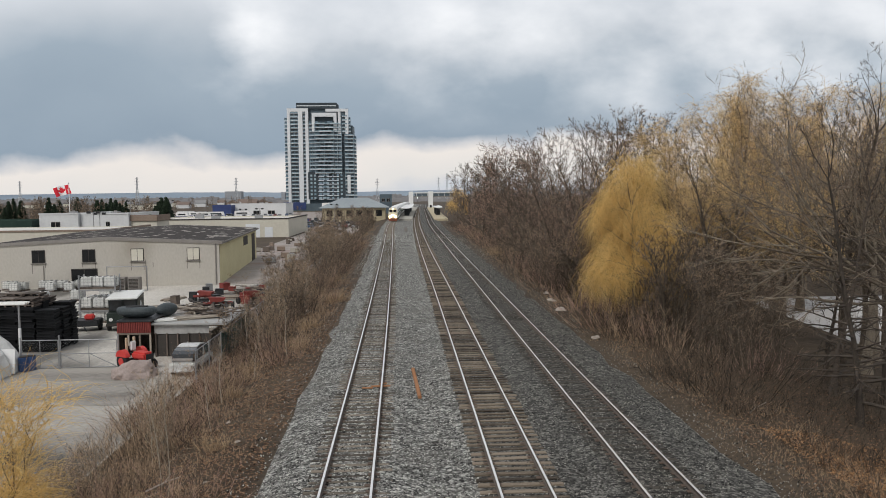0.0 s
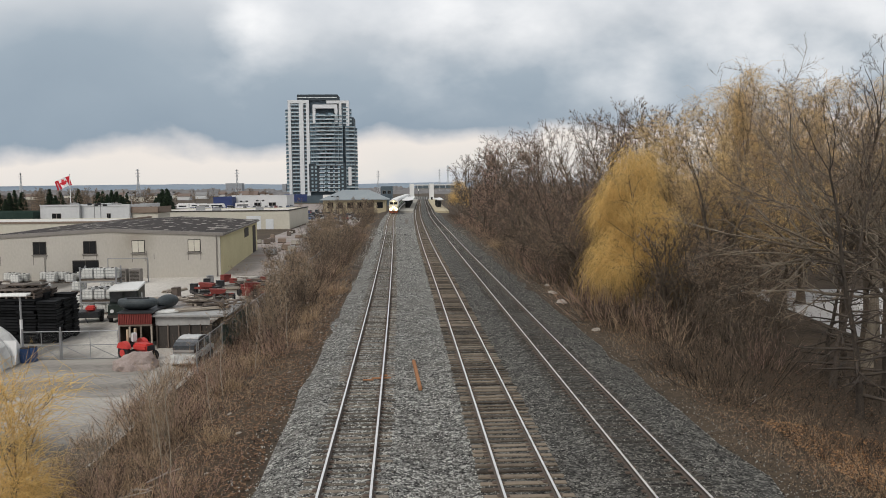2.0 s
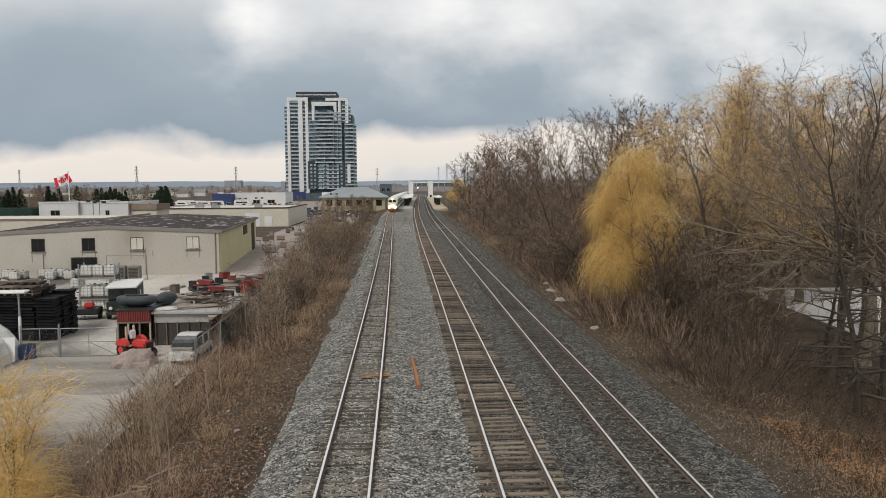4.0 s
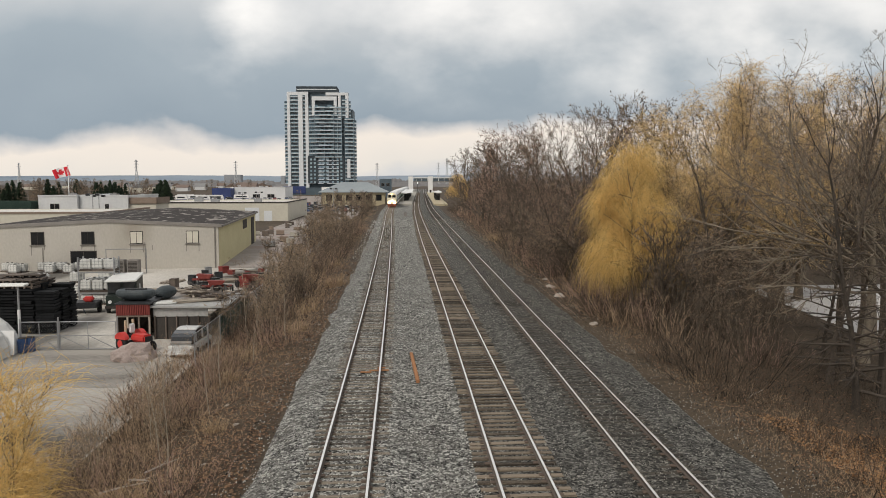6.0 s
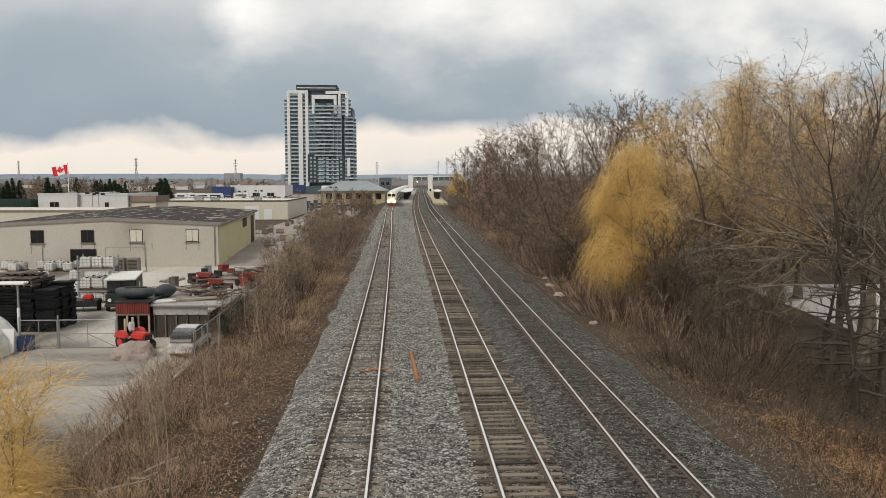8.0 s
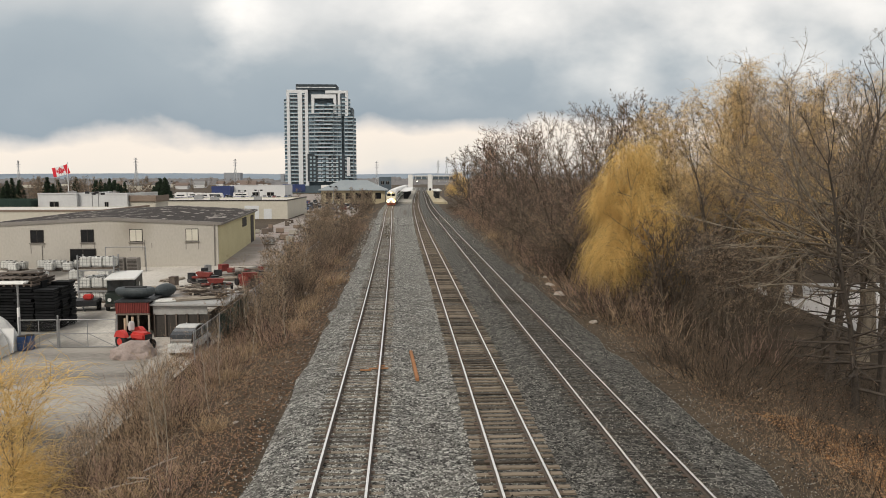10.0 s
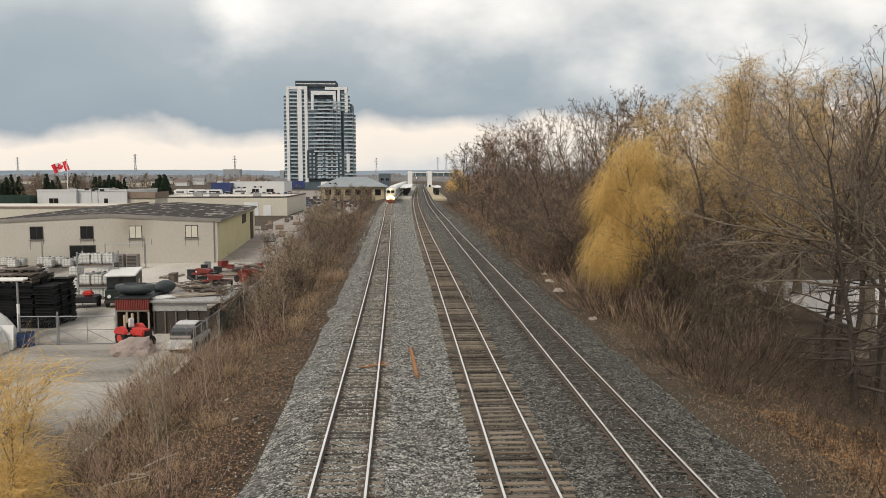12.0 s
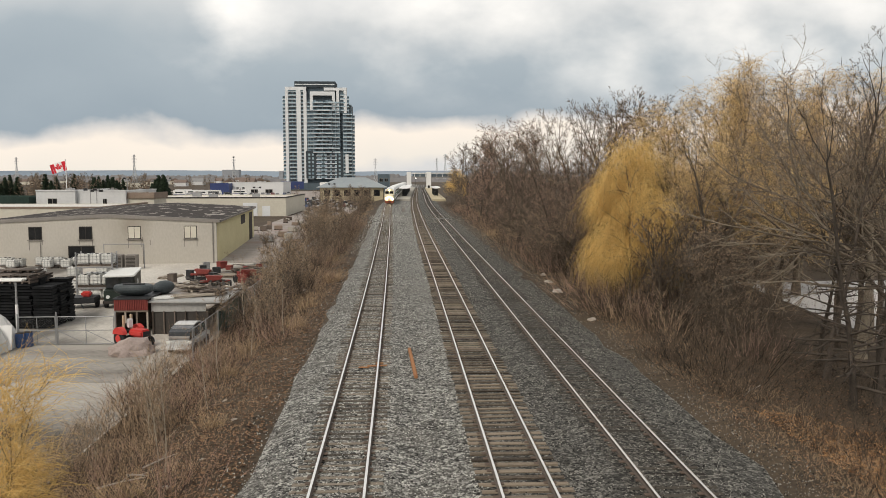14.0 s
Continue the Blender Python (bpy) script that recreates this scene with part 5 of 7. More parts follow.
# ---- flag on its pole ----
M_FLAGRED = mat("flag_red", (0.62, 0.02, 0.035), (0.70, 0.03, 0.05), 1.0, 0.7, bump=0.05)
M_FLAGWHITE = mat("flag_white", (0.80, 0.80, 0.80), (0.86, 0.86, 0.86), 1.0, 0.7, bump=0.05)
N_STRIP, FLAG_W, FLAG_H = 8, 3.5, 2.1
FLAG_Y = 185.0
pole = thing("flagpole", pose(aside(122.5, FLAG_Y), FLAG_Y, -1.4), "tall white flagpole behind the workshop", "flagpole")
part("shaft", cyl((0, 0, 0), (0, 0, 13.7), 0.11, 0.06, 10), M_SNOWWHITE, pole)
part("finial", cyl((0, 0, 13.65), (0, 0, 13.9), 0.13, 0.05, 10), M_GALV, pole)
flag = thing("flag", pose(aside(122.5, FLAG_Y) - 0.1, FLAG_Y, 12.1), "red and white flag with a red maple leaf, flying", "flag")
LEAF = [(0, -0.95), (0.03, -0.45), (0.52, -0.52), (0.45, -0.34), (0.92, 0.02), (0.8, 0.1), (0.87, 0.36), (0.6, 0.32), (0.54, 0.44), (0.3, 0.2), (0.38, 0.72), (0.2, 0.64), (0, 1.0)]
LEAF = LEAF + [(-x, z) for x, z in LEAF[-2:0:-1]]
STRIPS = []
sw = FLAG_W / N_STRIP
for i in range(N_STRIP):
    red = i < 2 or i > 5
    cloth = part("cloth_strip", box(-sw - 0.01, 0.01, -0.012, 0.012, -FLAG_H, 0), M_FLAGRED if red else M_FLAGWHITE, flag)
    STRIPS.append(cloth)
    if not red:
        bm = prism([(x * 0.98 - FLAG_W / 2, z * 0.98 - FLAG_H / 2) for x, z in LEAF], -0.022, 0.022)
        for lim, nrm in ((-i * sw, (1, 0, 0)), (-(i + 1) * sw, (-1, 0, 0))):
            g = bm.verts[:] + bm.edges[:] + bm.faces[:]
            bmesh.ops.bisect_plane(bm, geom=g, plane_co=(lim, 0, 0), plane_no=nrm, clear_outer=True)
        if bm.faces:
            bmesh.ops.translate(bm, verts=bm.verts, vec=(i * sw, 0, 0))
            part("leaf_piece", bm, M_FLAGRED, cloth, "piece of the red maple leaf")


def flag_rows():
    """Poses of the cloth strips: a travelling wave; the far end droops more or less with the wind."""
    rows = [[] for _ in STRIPS]
    t = 0.0
    while t < 14.05:
        wind = float(np.interp(t, (0, 1.2, 2, 3, 5.5, 6.5, 7.5, 8.2, 10.5, 11.5, 12.5, 14), (0.5, 0.35, 0.3, 0.2, 0.25, 0.7, 1.0, 0.85, 0.5, 0.3, 0.45, 0.65)))
        x = y = z = 0.0
        for i in range(N_STRIP):
            s = (i + 0.5) / N_STRIP
            turn = (16 + 30 * (1 - wind)) * math.sin(t * 4.2 - i * 0.95) * (0.35 + s) + 26 * (1 - wind)
            sag = (20 + 40 * (1 - wind)) * (0.75 + 0.25 * math.sin(t * 2.1 - i * 0.6))
            m = pose(x, y, z, 0, 0, turn) @ pose(0, 0, 0, 0, -sag * 0.55, 0)
            rows[i].append((t, m))
            e = m @ Vector((-sw, 0, 0))
            x, y, z = e
        t += 0.2
    return rows


# ---- the storage yard ----
G = -1.375
M_CRATE = mat("black_plastic", (0.004, 0.0045, 0.005), (0.02, 0.021, 0.023), 2.0, 0.8, rand=0.5, bump=0.1, spec=0.15)
M_CRATE_B = mat("weathered_brown_crate", (0.07, 0.055, 0.045), (0.16, 0.13, 0.11), 2.0, 0.85, rand=0.5)
M_TOTE = mat("milky_plastic", (0.60, 0.60, 0.57), (0.76, 0.76, 0.73), 2.0, 0.5, rand=0.3, bump=0.1)
M_REDSHEET = mat("red_corrugated", (0.17, 0.035, 0.03), (0.27, 0.06, 0.05), 1.0, 0.7, stain=(0.12, 0.05, 0.04))
M_REDPAINT = mat("tractor_red", (0.52, 0.045, 0.04), (0.62, 0.07, 0.06), 1.5, 0.45, bump=0.05)
M_BEIGE = mat("bare_timber", (0.40, 0.30, 0.20), (0.58, 0.46, 0.33), 1.5, 0.85, stretch=(1, 1, 6))
M_PLANK = mat("weathered_plank", (0.16, 0.13, 0.105), (0.40, 0.35, 0.29), 1.5, 0.9, rand=0.8, stretch=(0.5, 5, 5))
M_TIN = mat("tin_roof", (0.30, 0.30, 0.29), (0.46, 0.455, 0.44), 0.6, 0.6, metal=0.2, stain=(0.22, 0.16, 0.12))
M_TRUCKGREEN = mat("dark_green_paint", (0.018, 0.026, 0.022), (0.035, 0.047, 0.04), 1.0, 0.4, bump=0)
M_TANK = mat("grey_green_rubber", (0.035, 0.045, 0.05), (0.07, 0.083, 0.088), 1.2, 0.55, bump=0.1)
M_TARP = mat("dusty_pink_tarp", (0.26, 0.205, 0.185), (0.42, 0.35, 0.32), 1.6, 0.9, bump=0.6, dist=0.05)
M_FILM = mat("white_film", (0.55, 0.55, 0.53), (0.72, 0.72, 0.70), 0.8, 0.6, bump=0.5, dist=0.05, stain=(0.36, 0.36, 0.35), stretch=(3, 0.5, 1))
M_VAN = mat("silver_white_paint", (0.46, 0.46, 0.45), (0.6, 0.6, 0.59), 0.8, 0.35, bump=0)
M_MESHGREEN = mat("green_privacy_screen", (0.03, 0.065, 0.05), (0.06, 0.11, 0.085), 1.0, 0.9, bump=0.2)
M_DRUM = mat("blue_plastic", (0.03, 0.07, 0.17), (0.05, 0.10, 0.24), 1.0, 0.5)


def shared_mesh(name, bm, material):
    me = bpy.data.meshes.new(name)
    bmesh.ops.recalc_face_normals(bm, faces=bm.faces)
    bm.to_mesh(me)
    bm.free()
    me.materials.append(material)
    return me


def build_crates():
    rng = random.Random(17)
    bm = box(-0.6, 0.6, -0.5, 0.5, 0.03, 0.15)
    box(-0.63, 0.63, -0.53, 0.53, 0.15, 0.19, bm=bm)
    crate = shared_mesh("crate", bm, M_CRATE)
    bm = box(-0.6, 0.6, -0.5, 0.5, 0.10, 0.15)
    for x in (-0.5, 0, 0.5):
        box(x - 0.06, x + 0.06, -0.5, 0.5, 0.0, 0.1, bm=bm)
    pallet = shared_mesh("pallet", bm, M_CRATE_B)
    for i in range(9):
        for j in range(3):
            x = -23.6 - 1.32 * i + rng.uniform(-0.05, 0.05)
            y = 53.6 + 1.3 * j + 0.12 * i
            n = 18 if i else 15
            n -= rng.choice((0, 0, 1, 2))
            if j and i < 7:
                n += 1
            t = thing("crate_stack", pose(x, y, G, 0, 0, rng.uniform(-4, 4)), "tall stack of black plastic crates on the yard", "crate stack", "crate stacks")
            low = 0 if j == 0 or i == 0 else n - 4
            if low:
                part("core", box(-0.58, 0.58, -0.48, 0.48, 0, low * 0.2), M_CRATE, t)
            for k in range(low, n):
                c = part("crate", crate if k < n - 3 or i == 0 else pallet, None, t)
                c.matrix_basis = pose(rng.gauss(0, 0.04), rng.gauss(0, 0.04), k * 0.2, 0, 0, rng.gauss(0, 3))


def tote(name="bulk_container"):
    t = thing(name, pose(0, 0, 0), "white plastic bulk container in a wire cage on a pallet", "container", "bulk containers")
    part("pallet", box(-0.5, 0.5, -0.5, 0.5, 0.0, 0.13, 0.01), M_CRATE_B, t)
    part("tank", box(-0.46, 0.46, -0.46, 0.46, 0.14, 0.95, 0.08), M_TOTE, t)
    part("cap", cyl((0, 0, 0.95), (0, 0, 1.0), 0.12), M_DARKTRIM, t)
    rods = []
    for z in (0.3, 0.55, 0.8, 0.98):
        for a, b in (((-0.49, -0.49), (0.49, -0.49)), ((0.49, -0.49), (0.49, 0.49)), ((-0.49, 0.49), (-0.49, -0.49))):
            rods.append((*a, z, *b, z, 0.012, 0.012))
    for q in (-0.49, -0.16, 0.16, 0.49):
        rods.append((q, -0.49, 0.12, q, -0.49, 0.98, 0.012, 0.012))
        rods.append((0.49, q, 0.12, 0.49, q, 0.98, 0.012, 0.012))
    tagged(part("cage", sticks("cage", rods, [], M_GALV), None, t), kind="stuff")
    return t


def build_racks():
    rng = random.Random(23)
    proto = tote()
    rack = thing("pallet_rack", pose(-26.3, 65.5, G), "grey steel pallet rack loaded with white containers", "rack")
    for x in (0.0, 2.85):
        for y in (0.0, 1.1):
            part("upright", box(x - 0.05, x + 0.05, y - 0.05, y + 0.05, 0, 3.9), M_GALV, rack)
    for z in (1.05, 2.75):
        for y in (0.0, 1.1):
            part("beam", box(0.05, 2.8, y - 0.05, y + 0.05, z - 0.12, z), M_GALV, rack)
        part("shelf", box(0.02, 2.83, 0, 1.1, z, z + 0.04), M_PLANK, rack)
    for z, row in ((0.0, (0.5, 1.45, 2.4)), (1.09, (0.5, 1.45, 2.4)), (2.79, (0.55, 1.5, 2.4))):
        for x in row:
            copy_thing(proto, pose(-26.3 + x, 66.0, G + z, 0, 0, rng.uniform(-4, 4)))
            if z == 1.09:
                c = copy_thing(proto, pose(-26.3 + x, 66.05, G + z + 0.0, 0, 0, 0))
                c.location.y += 1.4
    for px in (10, 20, 33, 72, 84, 104, 117, 136, 144):
        copy_thing(proto, pose(aside(px, 90) + rng.uniform(-0.1, 0.1), 90 + rng.uniform(-0.4, 0.4), G + (0.0 if px % 2 else 0.15), 0, 0, rng.uniform(-8, 8)))
        if px in (20, 84, 117):
            copy_thing(proto, pose(aside(px, 89), 89.0, G, 0, 0, rng.uniform(-8, 8)))
    for i in range(7):
        copy_thing(proto, pose(-33.5 + i * 1.25 + rng.uniform(-0.1, 0.1), 70 + rng.uniform(0, 2), G, 0, 0, rng.uniform(-8, 8)))
        copy_thing(proto, pose(-33.0 + i * 1.25 + rng.uniform(-0.1, 0.1), 70.6 + rng.uniform(0, 2), G + 1.02 if i % 2 else G, 0, 0, rng.uniform(-8, 8)))
    drop(proto)
    fr = thing("pipe_frame", pose(-32.5, 88.5, G), "grey pipe frame near the loading door", "frame")
    for x in (0.0, 4.3):
        part("post", cyl((x, 0, 0), (x, 0, 2.7), 0.05), M_GALV, fr)
    part("crossbar", cyl((0, 0, 2.65), (4.3, 0, 2.65), 0.05), M_GALV, fr)
    for x in (-30.7, -29.2):
        ac = thing("cooling_unit", pose(x, 87.5, G), "grey louvred cooling unit by the wall", "cooling unit")
        part("case", box(-0.6, 0.6, -0.5, 0.5, 0.1, 1.6, 0.04), M_TRIM, ac)
        for k in range(8):
            part("louvre", box(-0.5, 0.5, -0.54, -0.5, 0.3 + k * 0.15, 0.38 + k * 0.15), M_DARKTRIM, ac)
    bd = thing("white_board", pose(-32.0, 86.5, G), "white panel leaning in the yard", "panel")
    part("sheet", box(-0.7, 0.7, -0.03, 0.03, 0.1, 1.5, 0.01), M_SNOWWHITE, bd)


def build_gate():
    g = thing("yard_gate", pose(-22.7, 47.8, G), "galvanised two-leaf wire gate, shut", "gate")
    h = 1.72
    for x0, x1 in ((0.05, 2.15), (2.3, 5.55)):
        leaf = part("gate_leaf", cyl((x0, 0, h), (x1, 0, h), 0.03, n=8), M_GALV, g)
        for a, b in (((x0, 0, 0.08), (x1, 0, 0.08)), ((x0, 0, 0.9), (x1, 0, 0.9)), ((x0, 0, 0.05), (x0, 0, h)), ((x1, 0, 0.05), (x1, 0, h)), (((x0 + x1) / 2, 0, 0.05), ((x0 + x1) / 2, 0, h)), ((x0, 0, 0.9), ((x0 + x1) / 2, 0, 0.08)), (((x0 + x1) / 2, 0, 0.9), (x1, 0, 0.08))):
            part("bar", cyl(a, b, 0.022, n=6), M_GALV, leaf)
        rods = []
        n = int((x1 - x0 + h) / 0.16)
        for i in range(n):
            s = i * 0.16
            a0, b0 = max(0, s - h), min(s, x1 - x0)
            rods.append((x0 + a0, 0, min(s, h) , x0 + b0, 0, max(0, s - (x1 - x0)), 0.002, 0.002))
            rods.append((x1 - a0, 0, min(s, h), x1 - b0, 0, max(0, s - (x1 - x0)), 0.002, 0.002))
        part("wire_mesh", sticks("wire_mesh", rods, [], M_GALV), None, g)
    for x, hh in ((0.0, 1.9), (2.22, 2.0), (5.65, 2.0)):
        part("gate_post", cyl((x, 0, 0), (x, 0, hh), 0.05, n=8), M_GALV, g)
    p = thing("pole_rack", pose(-22.95, 48.3, G), "pole rack with long white pipes on top", "rack")
    part("post", cyl((0, 0, 0), (0, 0, 3.8), 0.06), M_GALV, p)
    part("sleeve", cyl((0, -0.01, 0), (0, -0.01, 2.4), 0.085), M_SNOWWHITE, p, "white plastic sleeve on the post")
    part("post", cyl((-2.0, 0, 0), (-2.0, 0, 4.0), 0.06), M_GALV, p)
    for i in range(6):
        part("pipe", cyl((-5, -0.3 + 0.12 * i, 3.86 + 0.05 * (i % 2)), (0.5, -0.3 + 0.12 * i, 3.86 + 0.05 * (i % 2)), 0.055, n=8), M_TOTE, p)
    tn = thing("film_tunnel", pose(-25.7, 41.0, G), "white plastic film tunnel with sagging cover", "tunnel")
    tn.scale = (1, 1, 1.2)
    v, f = [], []
    for j in range(13):
        for i in range(15):
            a = math.pi * i / 14
            r = 3.1 + 0.07 * math.sin(j * 2.1 + i) + 0.1 * (j % 2)
            v.append((r * math.cos(a), j * 0.55, 2.3 * r / 3.1 * math.sin(a)))
    f = [(j * 15 + i, j * 15 + i + 1, (j + 1) * 15 + i + 1, (j + 1) * 15 + i) for j in range(12) for i in range(14)]
    f += [tuple(range(15)), tuple(range(12 * 15 + 14, 12 * 15 - 1, -1))]
    part("cover", raw("cover", v, f, M_FILM), None, tn)
    part("hoop", cyl((3.15, 0, 0), (3.15, 6.6, 0.02), 0.04, n=6), M_GALV, tn)
    wb = thing("white_board", pose(-22.7, 46.2, G, -8), "white panel leaning against the fence", "panel")
    part("sheet", box(-0.55, 0.35, -0.03, 0.03, 0.1, 1.5, 0.01), M_SNOWWHITE, wb)
    for dx in (0, 0.3):
        d = thing("drum", pose(-22.35 + dx, 47.3 + dx, G), "blue plastic drum by the gate", "drum")
        part("body", cyl((0, 0, 0), (0, 0, 0.85), 0.27, n=16, bevel=0.04), M_DRUM, d)
        part("lid", cyl((0, 0, 0.85), (0, 0, 0.89), 0.25, n=16), M_DARKTRIM, d)


def build_truck():
    t = thing("step_van", pose(-21.6, 61.5, G, 0, 0, 12), "dark green step van with a white roof", "van")
    part("body", box(-1.05, 1.05, 0.9, 5.6, 0.5, 2.35, 0.08), M_TRUCKGREEN, t)
    part("cab_front", prism([(-1.05, 0.5), (1.05, 0.5), (1.05, 1.35), (-1.05, 1.35)], -0.2, 0.95), M_TRUCKGREEN, t)
    part("roof", box(-1.15, 1.15, -0.1, 5.7, 2.36, 2.48, 0.05), M_TOTE, t, "white roof sheet")
    for s in (-0.52, 0.52):
        part("windscreen", box(s - 0.46, s + 0.46, 0.82, 0.9, 1.42, 2.25, 0.03), M_CARGLASS, t)
        part("headlamp", cyl((s * 1.45, -0.2, 0.9), (s * 1.45, -0.26, 0.9), 0.14, n=12), M_SNOWWHITE, t)
    part("bumper", box(-1.1, 1.1, -0.42, -0.22, 0.4, 0.62, 0.03), M_DARKTRIM, t)
    part("roundel", cyl((1.06, 3.0, 1.6), (1.09, 3.0, 1.6), 0.3, n=16), M_SNOWWHITE, t, "pale round sign on the side")
    for x in (-0.95, 0.95):
        for y in (0.4, 4.4):
            part("wheel", cyl((x - 0.12, y, 0.42), (x + 0.12, y, 0.42), 0.42, n=16), M_RUBBER, t)
    c = thing("cart", pose(-24.4, 62, G, 0, 0, 8), "low dark trailer cart with a red engine", "cart")
    part("bed", box(-1.0, 1.0, -0.9, 0.9, 0.4, 0.85, 0.06), M_STEELBLK, c)
    part("engine", box(-0.1, 0.6, -0.5, 0.2, 0.86, 1.25, 0.1), M_REDPAINT, c, "red engine cover")
    part("drawbar", cyl((0, -0.9, 0.35), (0.4, -2.0, 0.25), 0.05), M_STEELBLK, c)
    for x in (-0.95, 0.95):
        part("wheel", cyl((x - 0.1, 0, 0.35), (x + 0.1, 0, 0.35), 0.35, n=14), M_RUBBER, c)


def build_leanto():
    t = thing("lean_to", pose(-18.1, 50.6, G), "open-fronted lean-to with a red corrugated front panel", "lean-to")
    for i in range(19):
        part("corrugation", box(0.02 + i * 0.108, 0.085 + i * 0.108, -0.05, 0.0, 1.62, 2.28), M_REDSHEET, t)
    part("front_panel", box(0.0, 2.08, 0.0, 0.04, 1.6, 2.3), M_REDSHEET, t, "dark red corrugated sheet")
    part("roof", box(-0.05, 2.15, -0.1, 3.0, 2.3, 2.38), M_STEELBLK, t, "black tarred roof")
    part("lintel", box(0.0, 2.1, -0.06, 0.06, 1.5, 1.6), M_PLANK, t, "pale timber lintel")
    for x in (0.05, 0.7, 1.4, 2.05):
        part("post", box(x - 0.05, x + 0.05, -0.05, 0.05, 0, 1.5), M_PLANK, t)
    part("back_wall", box(0.0, 2.1, 2.9, 3.0, 0, 2.3), M_CRATE_B, t)
    part("side_wall", box(0.0, 0.05, 0.06, 2.9, 0, 2.3), M_CRATE_B, t)
    s = thing("lean_to", pose(-15.9, 51.0, G), "weathered board shed with a tin roof and lumber on top", "shed")
    # near-black board across the open front, painting the shade inside
    part("wall", box(0.0, 3.6, 0.0, 0.1, 0, 1.55), M_DARKTRIM, s)
    part("wall", box(3.5, 3.6, 0.1, 3.4, 0, 1.55), M_CRATE_B, s)
    part("upper_panel", box(0.0, 3.4, -0.06, 0.0, 1.45, 2.05), M_TIN, s, "grey tin sheet")
    part("roof", prism([(-0.2, 2.05), (4.6, 2.0), (4.6, 2.1), (-0.2, 2.15)], -0.3, 6.0), M_TIN, s, "pale tin roof")
    for i in range(6):
        part("post", box(0.05 + i * 0.68, 0.13 + i * 0.68, -0.12, -0.04, 0, 1.5), M_CRATE_B, s)
    tk = thing("rubber_tank", pose(-17.3, 52.0, G + 2.39, 0, 0, -8), "dark grey rubber tank lying on the lean-to roof", "tank")
    bm = bmesh.new()
    bmesh.ops.create_uvsphere(bm, u_segments=24, v_segments=14, radius=1.0)
    for v in bm.verts:
        e = abs(v.co.x) ** 0.75 * (1 if v.co.x > 0 else -1)
        v.co = Vector((e * 1.3, v.co.y * 0.8, (v.co.z * 0.47 if v.co.z < 0.55 else 0.26 - (v.co.z - 0.55) * 0.25) + 0.44))
    part("hull", bm, M_TANK, tk)
    part("rim", cyl((-0.7, 0, 0.69), (0.75, 0, 0.72), 0.06, n=8), M_STEELBLK, tk)
    tk2 = thing("rubber_tank", pose(-16.0, 54.0, G + 2.15, 0, 0, 70), "smaller dark rubber tank lying on the roof", "tank")
    bm = bmesh.new()
    bmesh.ops.create_uvsphere(bm, u_segments=20, v_segments=12, radius=1.0)
    for v in bm.verts:
        v.co = Vector((v.co.x * 1.0, v.co.y * 0.5, v.co.z * 0.45 + 0.45))
    part("hull", bm, M_TANK, tk2)


def build_tractor():
    t = thing("tractor", pose(-15.95, 47.6, G, 0, 0, 58), "small red tractor with pale loader arms", "tractor")
    t.scale = (0.76, 0.76, 0.8)
    hood = box(-0.45, 0.45, -1.5, 0.1, 0.75, 1.3, 0.14)
    part("hood", hood, M_REDPAINT, t)
    for s in (-0.85, 0.85):
        bm = bmesh.new()
        bmesh.ops.create_cone(bm, cap_ends=True, segments=20, radius1=0.62, radius2=0.62, depth=0.4, matrix=Matrix.Translation((s, 0.5, 0.85)) @ Matrix.Rotation(math.pi / 2, 4, "Y"))
        bmesh.ops.bisect_plane(bm, geom=bm.verts[:] + bm.edges[:] + bm.faces[:], plane_co=(0, 0, 0.95), plane_no=(0, 0, -1), clear_outer=True)
        bmesh.ops.holes_fill(bm, edges=bm.edges[:])
        part("mudguard", bm, M_REDPAINT, t)
        part("rear_wheel", cyl((s - 0.17, 0.5, 0.62), (s + 0.17, 0.5, 0.62), 0.6, n=20, bevel=0.06), M_RUBBER, t)
        part("front_wheel", cyl((s * 0.75 - 0.1, -1.2, 0.36), (s * 0.75 + 0.1, -1.2, 0.36), 0.36, n=16, bevel=0.04), M_RUBBER, t)
        part("hub", cyl((s * 1.22, 0.5, 0.62), (s * 1.25, 0.5, 0.62), 0.28, n=14), M_REDPAINT, t)
        part("loader_arm", box(s * 0.42 - 0.07, s * 0.42 + 0.07, 0.55, 0.75, 0.8, 2.25, 0.02), M_BEIGE, t, "pale upright loader arm")
    part("seat", box(-0.25, 0.25, 0.35, 0.8, 0.95, 1.15, 0.05), M_RUBBER, t)
    part("backrest", box(-0.25, 0.25, 0.75, 0.85, 1.1, 1.6, 0.04), M_RUBBER, t)
    part("bucket", box(-0.25, 0.3, 0.3, 0.5, 1.3, 2.0, 0.08), M_SNOWWHITE, t, "white sack on the loader")
    part("axle", cyl((-0.8, 0.5, 0.62), (0.8, 0.5, 0.62), 0.12), M_STEELBLK, t)
    part("grille", box(-0.36, 0.36, -1.54, -1.49, 0.8, 1.2, 0.02), M_STEELBLK, t)
    rk = thing("tarp_heap", pose(-15.2, 45.2, G, 0, 0, 15), "heap under a dusty pinkish tarpaulin", "tarp")
    bm = bmesh.new()
    bmesh.ops.create_icosphere(bm, subdivisions=4, radius=1.0)
    for v in bm.verts:
        n = 1 + 0.22 * noise.noise(v.co * 1.7) + 0.1 * noise.noise(v.co * 5)
        v.co = Vector((v.co.x * 1.25 * n, v.co.y * 0.8 * n, max(-0.02, v.co.z * 0.95 * n)))
    part("sheet", bm, M_TARP, rk)


